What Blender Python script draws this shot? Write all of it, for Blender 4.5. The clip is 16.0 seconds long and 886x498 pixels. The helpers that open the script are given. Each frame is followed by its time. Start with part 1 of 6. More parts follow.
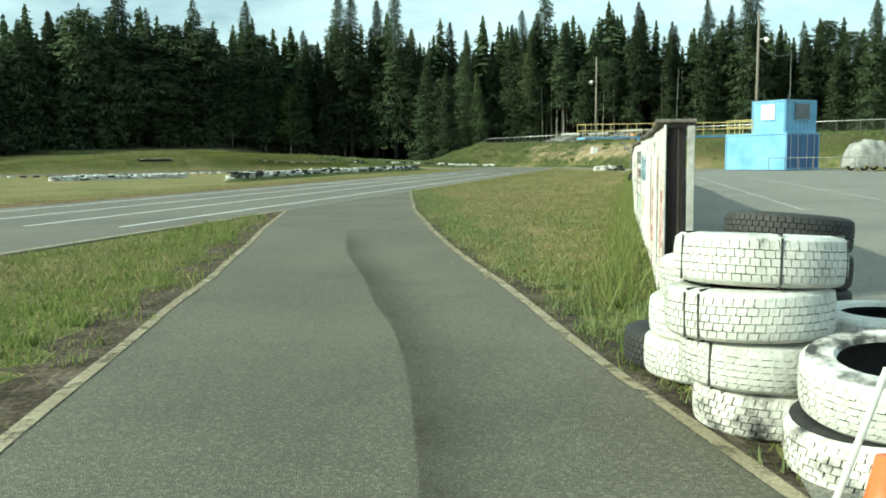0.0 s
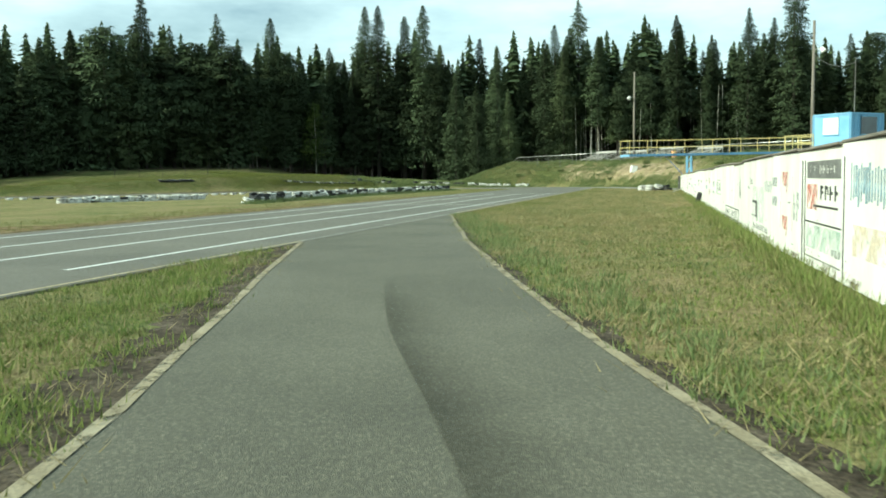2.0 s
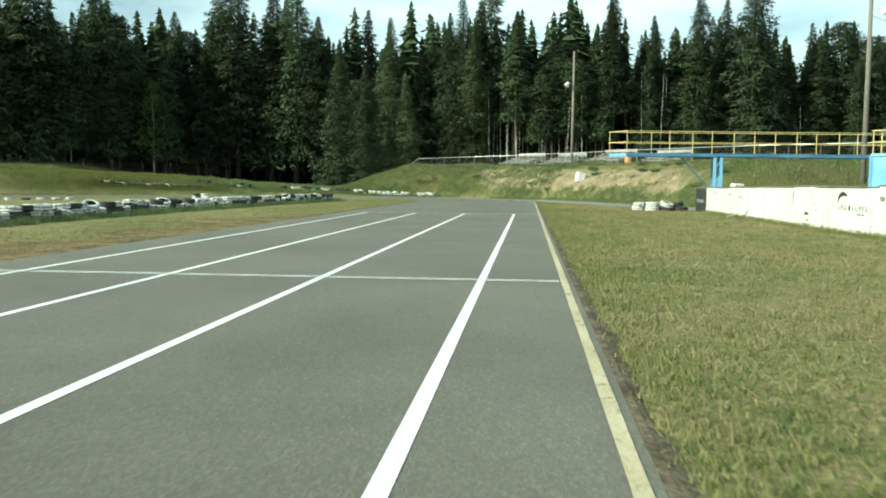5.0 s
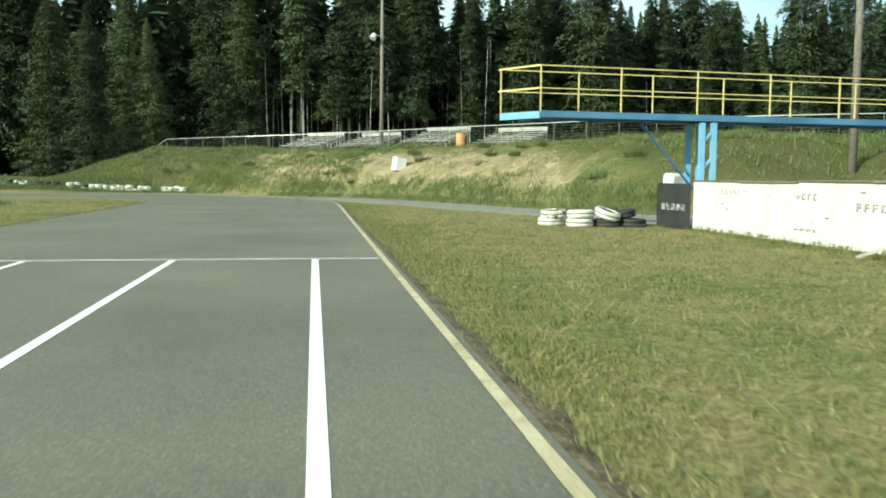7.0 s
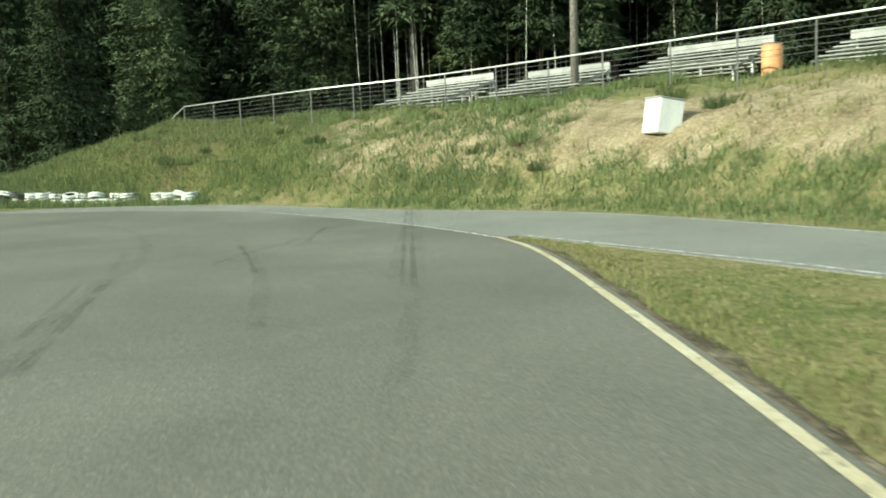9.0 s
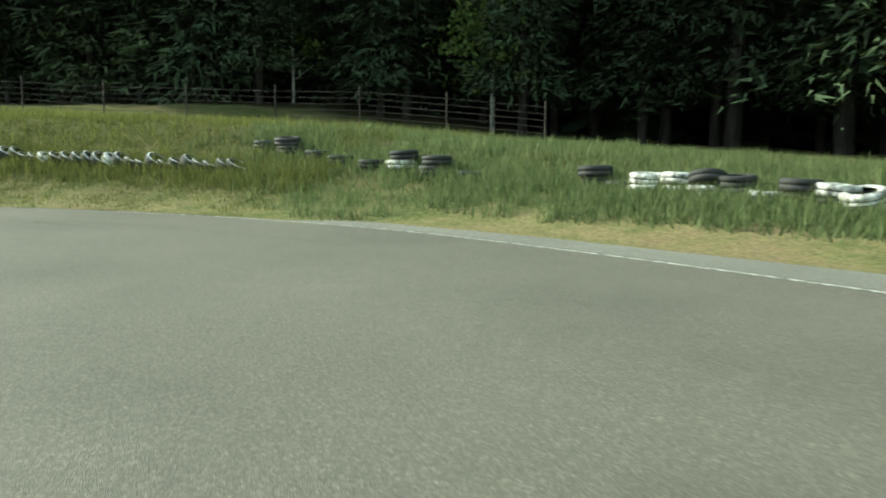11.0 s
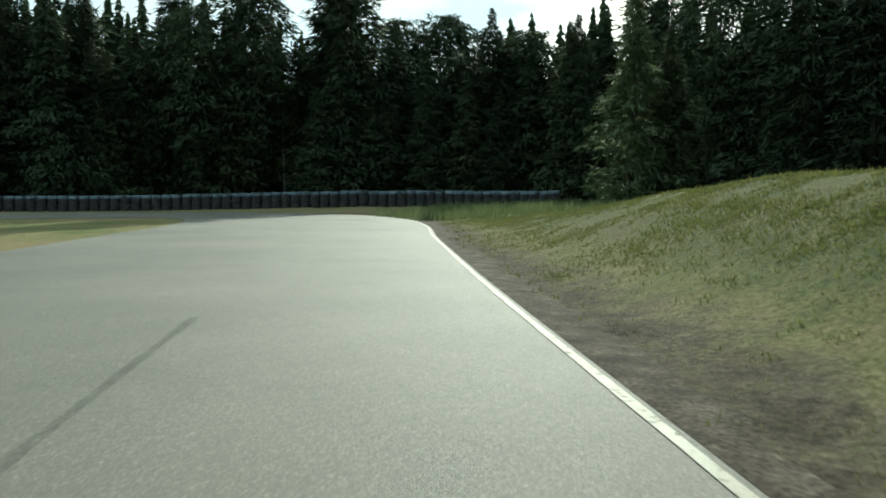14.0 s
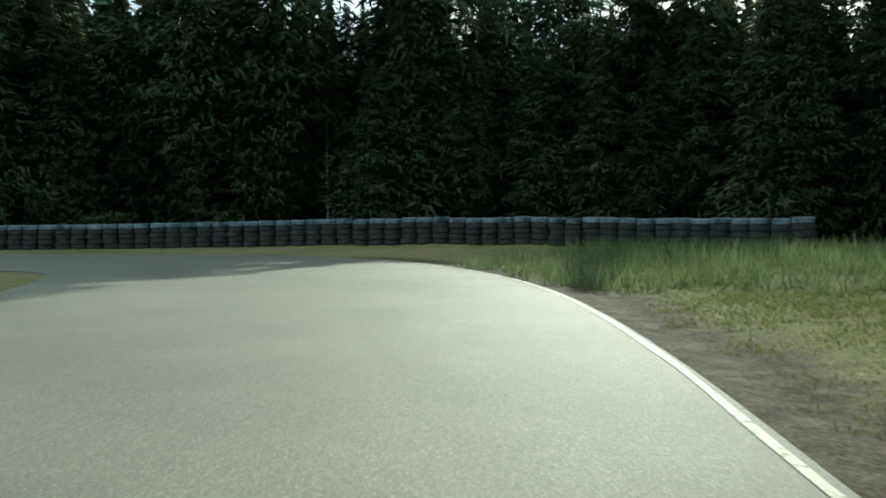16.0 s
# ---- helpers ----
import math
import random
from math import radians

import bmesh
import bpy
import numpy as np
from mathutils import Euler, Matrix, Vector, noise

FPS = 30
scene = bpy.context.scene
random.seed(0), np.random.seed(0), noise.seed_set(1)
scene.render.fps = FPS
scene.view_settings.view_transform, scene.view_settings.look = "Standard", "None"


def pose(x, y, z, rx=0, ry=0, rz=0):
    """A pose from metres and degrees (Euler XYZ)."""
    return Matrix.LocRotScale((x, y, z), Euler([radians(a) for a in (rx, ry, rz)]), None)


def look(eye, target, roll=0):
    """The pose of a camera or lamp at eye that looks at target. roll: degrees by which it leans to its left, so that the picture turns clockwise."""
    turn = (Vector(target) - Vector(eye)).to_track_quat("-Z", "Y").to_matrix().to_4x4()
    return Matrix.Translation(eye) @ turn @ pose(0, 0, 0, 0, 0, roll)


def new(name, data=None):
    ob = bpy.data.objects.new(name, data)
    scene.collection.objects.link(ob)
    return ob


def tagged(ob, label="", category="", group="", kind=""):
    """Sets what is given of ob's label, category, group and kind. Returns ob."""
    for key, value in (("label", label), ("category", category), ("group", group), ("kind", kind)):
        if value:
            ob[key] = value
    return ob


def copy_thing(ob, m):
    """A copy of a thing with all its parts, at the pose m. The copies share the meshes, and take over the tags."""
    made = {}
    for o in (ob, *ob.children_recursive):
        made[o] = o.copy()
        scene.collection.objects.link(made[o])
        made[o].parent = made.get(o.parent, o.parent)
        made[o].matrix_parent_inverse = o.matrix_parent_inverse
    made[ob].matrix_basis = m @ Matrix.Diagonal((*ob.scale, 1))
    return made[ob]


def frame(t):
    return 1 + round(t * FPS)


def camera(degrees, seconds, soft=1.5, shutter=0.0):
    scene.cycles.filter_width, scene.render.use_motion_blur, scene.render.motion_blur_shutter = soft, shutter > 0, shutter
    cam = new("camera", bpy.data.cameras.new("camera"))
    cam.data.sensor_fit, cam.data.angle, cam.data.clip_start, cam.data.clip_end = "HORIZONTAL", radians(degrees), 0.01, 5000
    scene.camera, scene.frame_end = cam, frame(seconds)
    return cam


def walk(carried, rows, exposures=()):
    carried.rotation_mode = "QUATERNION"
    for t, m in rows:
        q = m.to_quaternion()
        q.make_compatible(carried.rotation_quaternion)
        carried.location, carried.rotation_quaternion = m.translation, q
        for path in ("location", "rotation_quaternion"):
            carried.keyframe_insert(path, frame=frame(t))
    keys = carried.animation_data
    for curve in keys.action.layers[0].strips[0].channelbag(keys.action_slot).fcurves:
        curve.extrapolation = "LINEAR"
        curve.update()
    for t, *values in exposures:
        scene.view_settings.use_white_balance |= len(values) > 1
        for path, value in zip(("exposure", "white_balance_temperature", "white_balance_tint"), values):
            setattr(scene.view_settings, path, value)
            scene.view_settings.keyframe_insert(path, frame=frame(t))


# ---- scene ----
# The camera sits behind the windscreen of a car about 1.25 m above the track.
cam = camera(54.0, 16.0, soft=1.8, shutter=0.1)
PATH = [
    (0, (9.412, -42.979, 1.209), (8.99, -41.035, 1.003), -0.7),
    (0.5, (9.3, -42.815, 1.232), (8.873, -40.871, 1.029), -0.6),
    (1, (9.051, -42.045, 1.208), (8.611, -40.102, 1.026), -0.8),
    (1.5, (8.515, -40.544, 1.138), (8.048, -38.607, 0.972), -1.0),
    (2, (7.746, -38.388, 1.142), (7.266, -36.453, 0.983), -0.9),
    (2.5, (6.716, -35.599, 1.171), (6.236, -33.664, 1.012), -0.5),
    (3, (5.508, -32.159, 1.178), (5.029, -30.223, 1.026), -0.5),
    (3.2, (5.005, -30.649, 1.2), (4.532, -28.712, 1.051), -0.6),
    (4.25, (2.18, -20.0, 1.24), (1.81, -18.03, 1.09), 0.1),
    (5.3, (0.135, -8.076, 1.265), (0.05, -6.083, 1.116), 0.9),
    (5.5, (-0.066, -6.053, 1.281), (-0.07, -4.059, 1.131), 1.2),
    (6, (-0.175, -0.137, 1.306), (-0.031, 1.852, 1.154), 0.7),
    (6.5, (-0.141, 5.834, 1.286), (0.113, 7.811, 1.126), 0.9),
    (7, (-0.011, 12.485, 1.304), (0.282, 14.457, 1.137), 0.4),
    (7.5, (0.141, 19.505, 1.33), (0.402, 21.48, 1.146), -0.3),
    (8, (0.136, 27.162, 1.232), (0.361, 29.14, 1.04), -0.2),
    (8.5, (0.10, 35.648, 1.15), (0.291, 37.631, 0.967), -0.4),
    (9, (-0.431, 43.987, 1.229), (-0.408, 45.976, 1.023), -2.3),
    (9.5, (-2.912, 51.337, 1.152), (-3.221, 53.304, 0.963), -1.7),
    (10, (-6.362, 58.37, 1.041), (-7.135, 60.205, 0.851), 0.1),
    (10.2, (-7.584, 60.509, 1.03), (-8.579, 62.234, 0.846), -0.4),
]
# t, x, y, z, degrees down, roll, heading left of the straight
LATER = [
    (10.75, -12.0, 64.5, 1.1, 5.8, -0.3, 46.0),
    (11.3, -16.5, 66.9, 1.18, 6.6, -0.5, 62.0),
    (11.8, -20.8, 67.5, 1.24, 7.2, -0.3, 76.0),
    (12.3, -25.31, 67.08, 1.26, 7.50, 0, 90.84),
    (12.5, -27.53, 66.80, 1.26, 7.28, 0, 97.57),
    (12.6, -28.63, 66.59, 1.26, 7.10, 0, 100.88),
    (13, -33.19, 65.11, 1.26, 5.85, 0, 115.13),
    (13.5, -38.13, 62.06, 1.26, 4.50, 0, 128.06),
    (14, -42.36, 58.54, 1.26, 3.85, 0, 132.75),
    (14.5, -46.16, 54.69, 1.26, 3.15, 0, 133.65),
    (15, -49.91, 50.78, 1.26, 2.65, 0, 133.65),
    (15.5, -53.60, 46.83, 1.26, 2.15, 0, 134.17),
    (16, -57.01, 42.62, 1.26, 2.12, 0, 138.20),
]
rows = [(t, look(eye, target, roll)) for t, eye, target, roll in PATH]
rows += [(t, pose(x, y, z, 90 - down, roll, yaw)) for t, x, y, z, down, roll, yaw in LATER]
walk(cam, rows, [(0, 0.46, 6160, -14), (7, 0.52, 6260, -13), (8.5, 0.61, 6280, -12), (10.2, 0.68, 6240, -11), (12.3, 0.74, 6120, -10), (13.2, 0.22, 6000, -10), (14.3, 0.10, 6000, -8), (16, 0.32, 6000, -9)])

# ---- light: a low evening sun, thin cloud ----
SUN_HEADING, SUN_UP = 124.0, 26.5      # degrees left of +y, degrees above the ground
to_sun = Vector((-math.sin(radians(SUN_HEADING)) * math.cos(radians(SUN_UP)),
                 math.cos(radians(SUN_HEADING)) * math.cos(radians(SUN_UP)), math.sin(radians(SUN_UP))))
sun = new("sun", bpy.data.lights.new("sun", "SUN"))
sun.data.energy, sun.data.angle, sun.data.color = 4.8, radians(0.53), (1.0, 0.93, 0.80)
sun.rotation_euler = to_sun.to_track_quat("Z", "Y").to_euler()
world = bpy.data.worlds.new("world")
scene.world = world
world.use_nodes = True
wn, wl = world.node_tree.nodes, world.node_tree.links
sky = wn.new("ShaderNodeTexSky")
sky.sky_type, sky.sun_disc, sky.sun_elevation = "NISHITA", False, radians(SUN_UP)
sky.sun_rotation = radians(360 - SUN_HEADING)
sky.air_density, sky.dust_density = 1.0, 1.5
w_map, w_coord = wn.new("ShaderNodeMapping"), wn.new("ShaderNodeTexCoord")
w_map.inputs["Scale"].default_value = (1.0, 1.0, 3.2)
w_noise, w_ramp, w_mix = wn.new("ShaderNodeTexNoise"), wn.new("ShaderNodeValToRGB"), wn.new("ShaderNodeMixRGB")
w_noise.inputs["Scale"].default_value, w_noise.inputs["Detail"].default_value = 2.6, 7
w_noise.inputs["Roughness"].default_value = 0.55
w_ramp.color_ramp.elements[0].position, w_ramp.color_ramp.elements[1].position = 0.30, 0.66
w_mix.inputs[2].default_value = (8.7, 9.9, 10.6, 1)
wl.new(w_coord.outputs["Generated"], w_map.inputs["Vector"])
wl.new(w_map.outputs["Vector"], w_noise.inputs["Vector"])
wl.new(w_noise.outputs["Fac"], w_ramp.inputs["Fac"])
wl.new(w_ramp.outputs["Color"], w_mix.inputs["Fac"])
wl.new(sky.outputs["Color"], w_mix.inputs[1])
wl.new(w_mix.outputs["Color"], wn["Background"].inputs["Color"])
wn["Background"].inputs["Strength"].default_value = 0.102


# ---- materials ----
def material(name, stops, scale=4.0, fine=60.0, fine_amount=0.25, rough=0.8, bump=0.2, metal=0.0, bump_scale=None,
             stretch=(1, 1, 1), spread=0.0, coords="Object", detail=6.0, spec=0.5):
    """A surface whose colour runs through stops by a broad noise, with a fine grain, bump, and a little change from thing to thing."""
    m = bpy.data.materials.new(name)
    m.use_nodes = True
    n, l = m.node_tree.nodes, m.node_tree.links
    b = n["Principled BSDF"]
    co, mp = n.new("ShaderNodeTexCoord"), n.new("ShaderNodeMapping")
    mp.inputs["Scale"].default_value = stretch
    l.new(co.outputs[coords], mp.inputs["Vector"])
    broad, grain = n.new("ShaderNodeTexNoise"), n.new("ShaderNodeTexNoise")
    broad.inputs["Scale"].default_value, broad.inputs["Detail"].default_value = scale, detail
    broad.inputs["Roughness"].default_value = 0.6
    grain.inputs["Scale"].default_value, grain.inputs["Detail"].default_value = fine, 3
    for k in (broad, grain):
        l.new(mp.outputs["Vector"], k.inputs["Vector"])
    ramp = n.new("ShaderNodeValToRGB")
    els = ramp.color_ramp.elements
    while len(els) < len(stops):
        els.new(0.5)
    for e, (p, c) in zip(els, stops):
        e.position, e.color = p, (*c, 1)
    l.new(broad.outputs["Fac"], ramp.inputs["Fac"])
    g = n.new("ShaderNodeMapRange")
    g.inputs["From Min"].default_value, g.inputs["From Max"].default_value = 0.25, 0.75
    g.inputs["To Min"].default_value, g.inputs["To Max"].default_value = 1 - fine_amount, 1 + fine_amount
    l.new(grain.outputs["Fac"], g.inputs["Value"])
    mul = n.new("ShaderNodeVectorMath")
    mul.operation = "SCALE"
    l.new(ramp.outputs["Color"], mul.inputs[0])
    l.new(g.outputs["Result"], mul.inputs["Scale"])
    out = mul.outputs["Vector"]
    if spread:
        info, mr, mul2 = n.new("ShaderNodeObjectInfo"), n.new("ShaderNodeMapRange"), n.new("ShaderNodeVectorMath")
        mr.inputs["To Min"].default_value, mr.inputs["To Max"].default_value = 1 - spread, 1 + spread
        mul2.operation = "SCALE"
        l.new(info.outputs["Random"], mr.inputs["Value"])
        l.new(out, mul2.inputs[0])
        l.new(mr.outputs["Result"], mul2.inputs["Scale"])
        out = mul2.outputs["Vector"]
    l.new(out, b.inputs["Base Color"])
    b.inputs["Roughness"].default_value, b.inputs["Metallic"].default_value = rough, metal
    b.inputs["Specular IOR Level"].default_value = spec
    if bump:
        bp = n.new("ShaderNodeBump")
        bp.inputs["Strength"].default_value, bp.inputs["Distance"].default_value = bump, 0.02
        src = grain
        if bump_scale:
            src = n.new("ShaderNodeTexNoise")
            src.inputs["Scale"].default_value, src.inputs["Detail"].default_value = bump_scale, 4
            l.new(mp.outputs["Vector"], src.inputs["Vector"])
        l.new(src.outputs["Fac"], bp.inputs["Height"])
        l.new(bp.outputs["Normal"], b.inputs["Normal"])
    return m


def worn(m, scale, low, high, seed=0.0, stretch=(1, 1, 1)):
    """Lets what lies beneath show through where the paint or rubber has worn off."""
    n, l = m.node_tree.nodes, m.node_tree.links
    co, mp, nz, rp = n.new("ShaderNodeTexCoord"), n.new("ShaderNodeMapping"), n.new("ShaderNodeTexNoise"), n.new("ShaderNodeMapRange")
    mp.inputs["Location"].default_value, mp.inputs["Scale"].default_value = (seed, seed, 0), stretch
    nz.inputs["Scale"].default_value, nz.inputs["Detail"].default_value = scale, 8
    nz.inputs["Roughness"].default_value = 0.7
    rp.inputs["From Min"].default_value, rp.inputs["From Max"].default_value = low, high
    clear, mix = n.new("ShaderNodeBsdfTransparent"), n.new("ShaderNodeMixShader")
    l.new(co.outputs["Object"], mp.inputs["Vector"])
    l.new(mp.outputs["Vector"], nz.inputs["Vector"])
    l.new(nz.outputs["Fac"], rp.inputs["Value"])
    l.new(rp.outputs["Result"], mix.inputs["Fac"])
    l.new(clear.outputs["BSDF"], mix.inputs[1])
    l.new(n["Principled BSDF"].outputs["BSDF"], mix.inputs[2])
    l.new(mix.outputs["Shader"], n["Material Output"].inputs["Surface"])
    return m


def speckled(m, scale, low, high, power=2.2):
    """Scatters stones of lighter and darker tone through a surface."""
    n, l = m.node_tree.nodes, m.node_tree.links
    b = n["Principled BSDF"]
    src = b.inputs["Base Color"].links[0].from_socket
    co, vo, mr, mul = n.new("ShaderNodeTexCoord"), n.new("ShaderNodeTexVoronoi"), n.new("ShaderNodeMapRange"), n.new("ShaderNodeVectorMath")
    vo.inputs["Scale"].default_value = scale
    sep = n.new("ShaderNodeSeparateColor")
    mr.inputs["To Min"].default_value, mr.inputs["To Max"].default_value = low, high
    mul.operation = "SCALE"
    l.new(co.outputs["Object"], vo.inputs["Vector"])
    l.new(vo.outputs["Color"], sep.inputs[0])
    powr = n.new("ShaderNodeMath")
    powr.operation = "POWER"
    powr.inputs[1].default_value = power
    l.new(sep.outputs[0], powr.inputs[0])
    l.new(powr.outputs[0], mr.inputs["Value"])
    l.new(src, mul.inputs[0])
    l.new(mr.outputs["Result"], mul.inputs["Scale"])
    l.new(mul.outputs["Vector"], b.inputs["Base Color"])
    return m


ASPHALT = material("asphalt", [(0.30, (0.112, 0.104, 0.080)), (0.50, (0.146, 0.135, 0.104)), (0.72, (0.176, 0.163, 0.126))],
                   scale=0.28, fine=46, fine_amount=0.22, rough=0.70, bump=0.5, bump_scale=150, spec=0.4)
speckled(ASPHALT, 84, 0.82, 1.52, 4.0)
PIT_ASPHALT = material("dark_asphalt", [(0.30, (0.092, 0.086, 0.060)), (0.50, (0.122, 0.114, 0.080)), (0.72, (0.150, 0.140, 0.100))],
                       scale=0.4, fine=46, fine_amount=0.25, rough=0.72, bump=0.6, bump_scale=120, spec=0.4)
speckled(PIT_ASPHALT, 90, 0.79, 1.66, 4.0)
OLD_ASPHALT = material("old_asphalt", [(0.30, (0.155, 0.149, 0.124)), (0.55, (0.196, 0.188, 0.156)), (0.75, (0.226, 0.216, 0.176))],
                       scale=0.35, fine=46, fine_amount=0.22, rough=0.8, bump=0.5, bump_scale=150)
speckled(OLD_ASPHALT, 115, 0.74, 1.65)
WHITE_LINE = worn(material("white_line", [(0.3, (0.66, 0.67, 0.62)), (0.7, (0.80, 0.80, 0.76))], scale=3, fine=80, fine_amount=0.12, rough=0.6, bump=0.3),
                  14, 0.22, 0.36)
THIN_LINE = worn(material("thin_line", [(0.3, (0.55, 0.55, 0.50)), (0.7, (0.70, 0.70, 0.65))], scale=3, fine=80, fine_amount=0.15, rough=0.65, bump=0.3), 7, 0.24, 0.46)
DIRTY_LINE = worn(material("dirty_line", [(0.3, (0.31, 0.275, 0.20)), (0.55, (0.41, 0.375, 0.285)), (0.75, (0.49, 0.46, 0.37))], scale=1.2, fine=60, fine_amount=0.2, rough=0.7, bump=0.3), 6, 0.30, 0.46)
FADED_LINE = worn(material("faded_line", [(0.3, (0.45, 0.45, 0.40)), (0.7, (0.62, 0.61, 0.55))], scale=3, fine=80, fine_amount=0.2, rough=0.7, bump=0.3),
                  9, 0.36, 0.56)
PIT_LINE = worn(material("tan_line", [(0.3, (0.20, 0.165, 0.098)), (0.55, (0.29, 0.245, 0.155)), (0.75, (0.37, 0.325, 0.225))], scale=1.5, fine=60, fine_amount=0.3, rough=0.8, bump=0.4), 5, 0.34, 0.50)
YELLOW_LINE = worn(material("yellow_line", [(0.3, (0.37, 0.30, 0.17)), (0.55, (0.48, 0.405, 0.26)), (0.75, (0.55, 0.49, 0.36))], scale=1.3, fine=60, fine_amount=0.25, rough=0.75, bump=0.4),
                   7, 0.30, 0.44)
RUBBER_MARK = worn(material("rubber_mark", [(0.3, (0.03, 0.03, 0.03)), (0.7, (0.05, 0.05, 0.048))], scale=3, fine=60, rough=0.6, bump=0.3),
                   2.0, 0.16, 2.1, 3.0, (2.5, 0.5, 1))
DIRT = material("verge_dirt", [(0.32, (0.060, 0.046, 0.030)), (0.50, (0.115, 0.090, 0.060)), (0.68, (0.19, 0.155, 0.11))], scale=2.6, fine=26, fine_amount=0.6, rough=0.95, bump=0.9, bump_scale=18)
DARK_SOIL = material("dark_soil", [(0.32, (0.034, 0.027, 0.019)), (0.50, (0.070, 0.056, 0.040)), (0.68, (0.125, 0.102, 0.076))], scale=2.6, fine=26, fine_amount=0.7, rough=0.95, bump=1.0, bump_scale=16)
RED_SOIL = worn(material("red_brown_soil", [(0.32, (0.115, 0.085, 0.045)), (0.50, (0.175, 0.125, 0.066)), (0.68, (0.215, 0.168, 0.088))], scale=0.8, fine=16, fine_amount=0.5, rough=0.95, bump=0.9, bump_scale=14), 1.6, 0.30, 0.52)
for soil in (DIRT, DARK_SOIL, RED_SOIL):
    soil.node_tree.nodes["Principled BSDF"].inputs["Specular IOR Level"].default_value = 0.08


def ground_material():
    """Mown grass in green, tan and brown patches; bare sand and leaf mould where the ground carries them."""
    m = bpy.data.materials.new("lawn_ground")
    m.use_nodes = True
    n, l = m.node_tree.nodes, m.node_tree.links
    b = n["Principled BSDF"]
    co = n.new("ShaderNodeTexCoord")

    def nz(scale, detail=6, rough=0.6):
        k = n.new("ShaderNodeTexNoise")
        k.inputs["Scale"].default_value, k.inputs["Detail"].default_value, k.inputs["Roughness"].default_value = scale, detail, rough
        l.new(co.outputs["Object"], k.inputs["Vector"])
        return k.outputs["Fac"]

    def ramp(fac, stops):
        r = n.new("ShaderNodeValToRGB")
        while len(r.color_ramp.elements) < len(stops):
            r.color_ramp.elements.new(0.5)
        for e, (p, c) in zip(r.color_ramp.elements, stops):
            e.position, e.color = p, (*c, 1)
        l.new(fac, r.inputs["Fac"])
        return r.outputs["Color"]

    def maths(op, a, c):
        k = n.new("ShaderNodeMath")
        k.operation = op
        for q, v in enumerate((a, c)):
            if isinstance(v, float):
                k.inputs[q].default_value = v
            else:
                l.new(v, k.inputs[q])
        return k.outputs[0]

    def mix(fac, a, c):
        k = n.new("ShaderNodeMixRGB")
        l.new(fac, k.inputs[0])
        l.new(a, k.inputs[1])
        l.new(c, k.inputs[2])
        return k.outputs[0]

    def carried(name):
        k = n.new("ShaderNodeAttribute")
        k.attribute_name = name
        return k.outputs["Fac"]
    patch = maths("ADD", maths("ADD", maths("MULTIPLY", nz(0.17, 8), 0.40), maths("MULTIPLY", nz(1.1, 8, 0.75), 0.35)), maths("MULTIPLY", nz(4.2, 6, 0.8), 0.25))
    grass = ramp(patch, [(0.38, (0.076, 0.104, 0.034)), (0.45, (0.152, 0.162, 0.064)), (0.51, (0.226, 0.200, 0.092)), (0.57, (0.262, 0.208, 0.112)), (0.63, (0.215, 0.158, 0.088))])
    sand = ramp(nz(0.9, 9, 0.7), [(0.34, (0.155, 0.122, 0.070)), (0.48, (0.28, 0.222, 0.135)), (0.66, (0.41, 0.33, 0.212))])
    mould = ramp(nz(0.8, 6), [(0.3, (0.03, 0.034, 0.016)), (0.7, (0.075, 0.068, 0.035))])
    edge = maths("MULTIPLY", maths("SUBTRACT", nz(0.75, 9, 0.7), 0.5), 2.6)
    bare = n.new("ShaderNodeMapRange")
    bare.interpolation_type = "SMOOTHSTEP"
    bare.inputs["From Min"].default_value, bare.inputs["From Max"].default_value = 0.40, 0.72
    l.new(maths("ADD", carried("soil"), maths("MULTIPLY", edge, carried("soil"))), bare.inputs["Value"])
    meadow = ramp(patch, [(0.38, (0.050, 0.066, 0.019)), (0.48, (0.080, 0.090, 0.029)), (0.56, (0.100, 0.092, 0.040)), (0.64, (0.092, 0.074, 0.044))])
    grass = mix(carried("lush"), grass, meadow)
    col = mix(bare.outputs["Result"], grass, sand)
    earth = ramp(nz(1.7, 9, 0.75), [(0.36, (0.040, 0.032, 0.023)), (0.48, (0.092, 0.075, 0.053)), (0.58, (0.130, 0.110, 0.072)), (0.66, (0.100, 0.108, 0.044))])
    worn_out = n.new("ShaderNodeMapRange")
    worn_out.interpolation_type = "SMOOTHSTEP"
    worn_out.inputs["From Min"].default_value, worn_out.inputs["From Max"].default_value = 0.26, 0.90
    l.new(maths("ADD", carried("earth"), maths("MULTIPLY", maths("SUBTRACT", nz(1.3, 9, 0.75), 0.5), maths("MULTIPLY", carried("earth"), 2.4))), worn_out.inputs["Value"])
    col = mix(worn_out.outputs["Result"], col, earth)
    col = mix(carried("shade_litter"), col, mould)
    grain = n.new("ShaderNodeMapRange")
    grain.inputs["From Min"].default_value, grain.inputs["From Max"].default_value = 0.3, 0.7
    grain.inputs["To Min"].default_value, grain.inputs["To Max"].default_value = 0.45, 1.50
    l.new(nz(14, 4, 0.8), grain.inputs["Value"])
    mul = n.new("ShaderNodeVectorMath")
    mul.operation = "SCALE"
    l.new(col, mul.inputs[0])
    l.new(grain.outputs["Result"], mul.inputs["Scale"])
    l.new(mul.outputs["Vector"], b.inputs["Base Color"])
    b.inputs["Roughness"].default_value, b.inputs["Specular IOR Level"].default_value = 0.95, 0.06
    bp = n.new("ShaderNodeBump")
    bp.inputs["Strength"].default_value, bp.inputs["Distance"].default_value = 1.0, 0.06
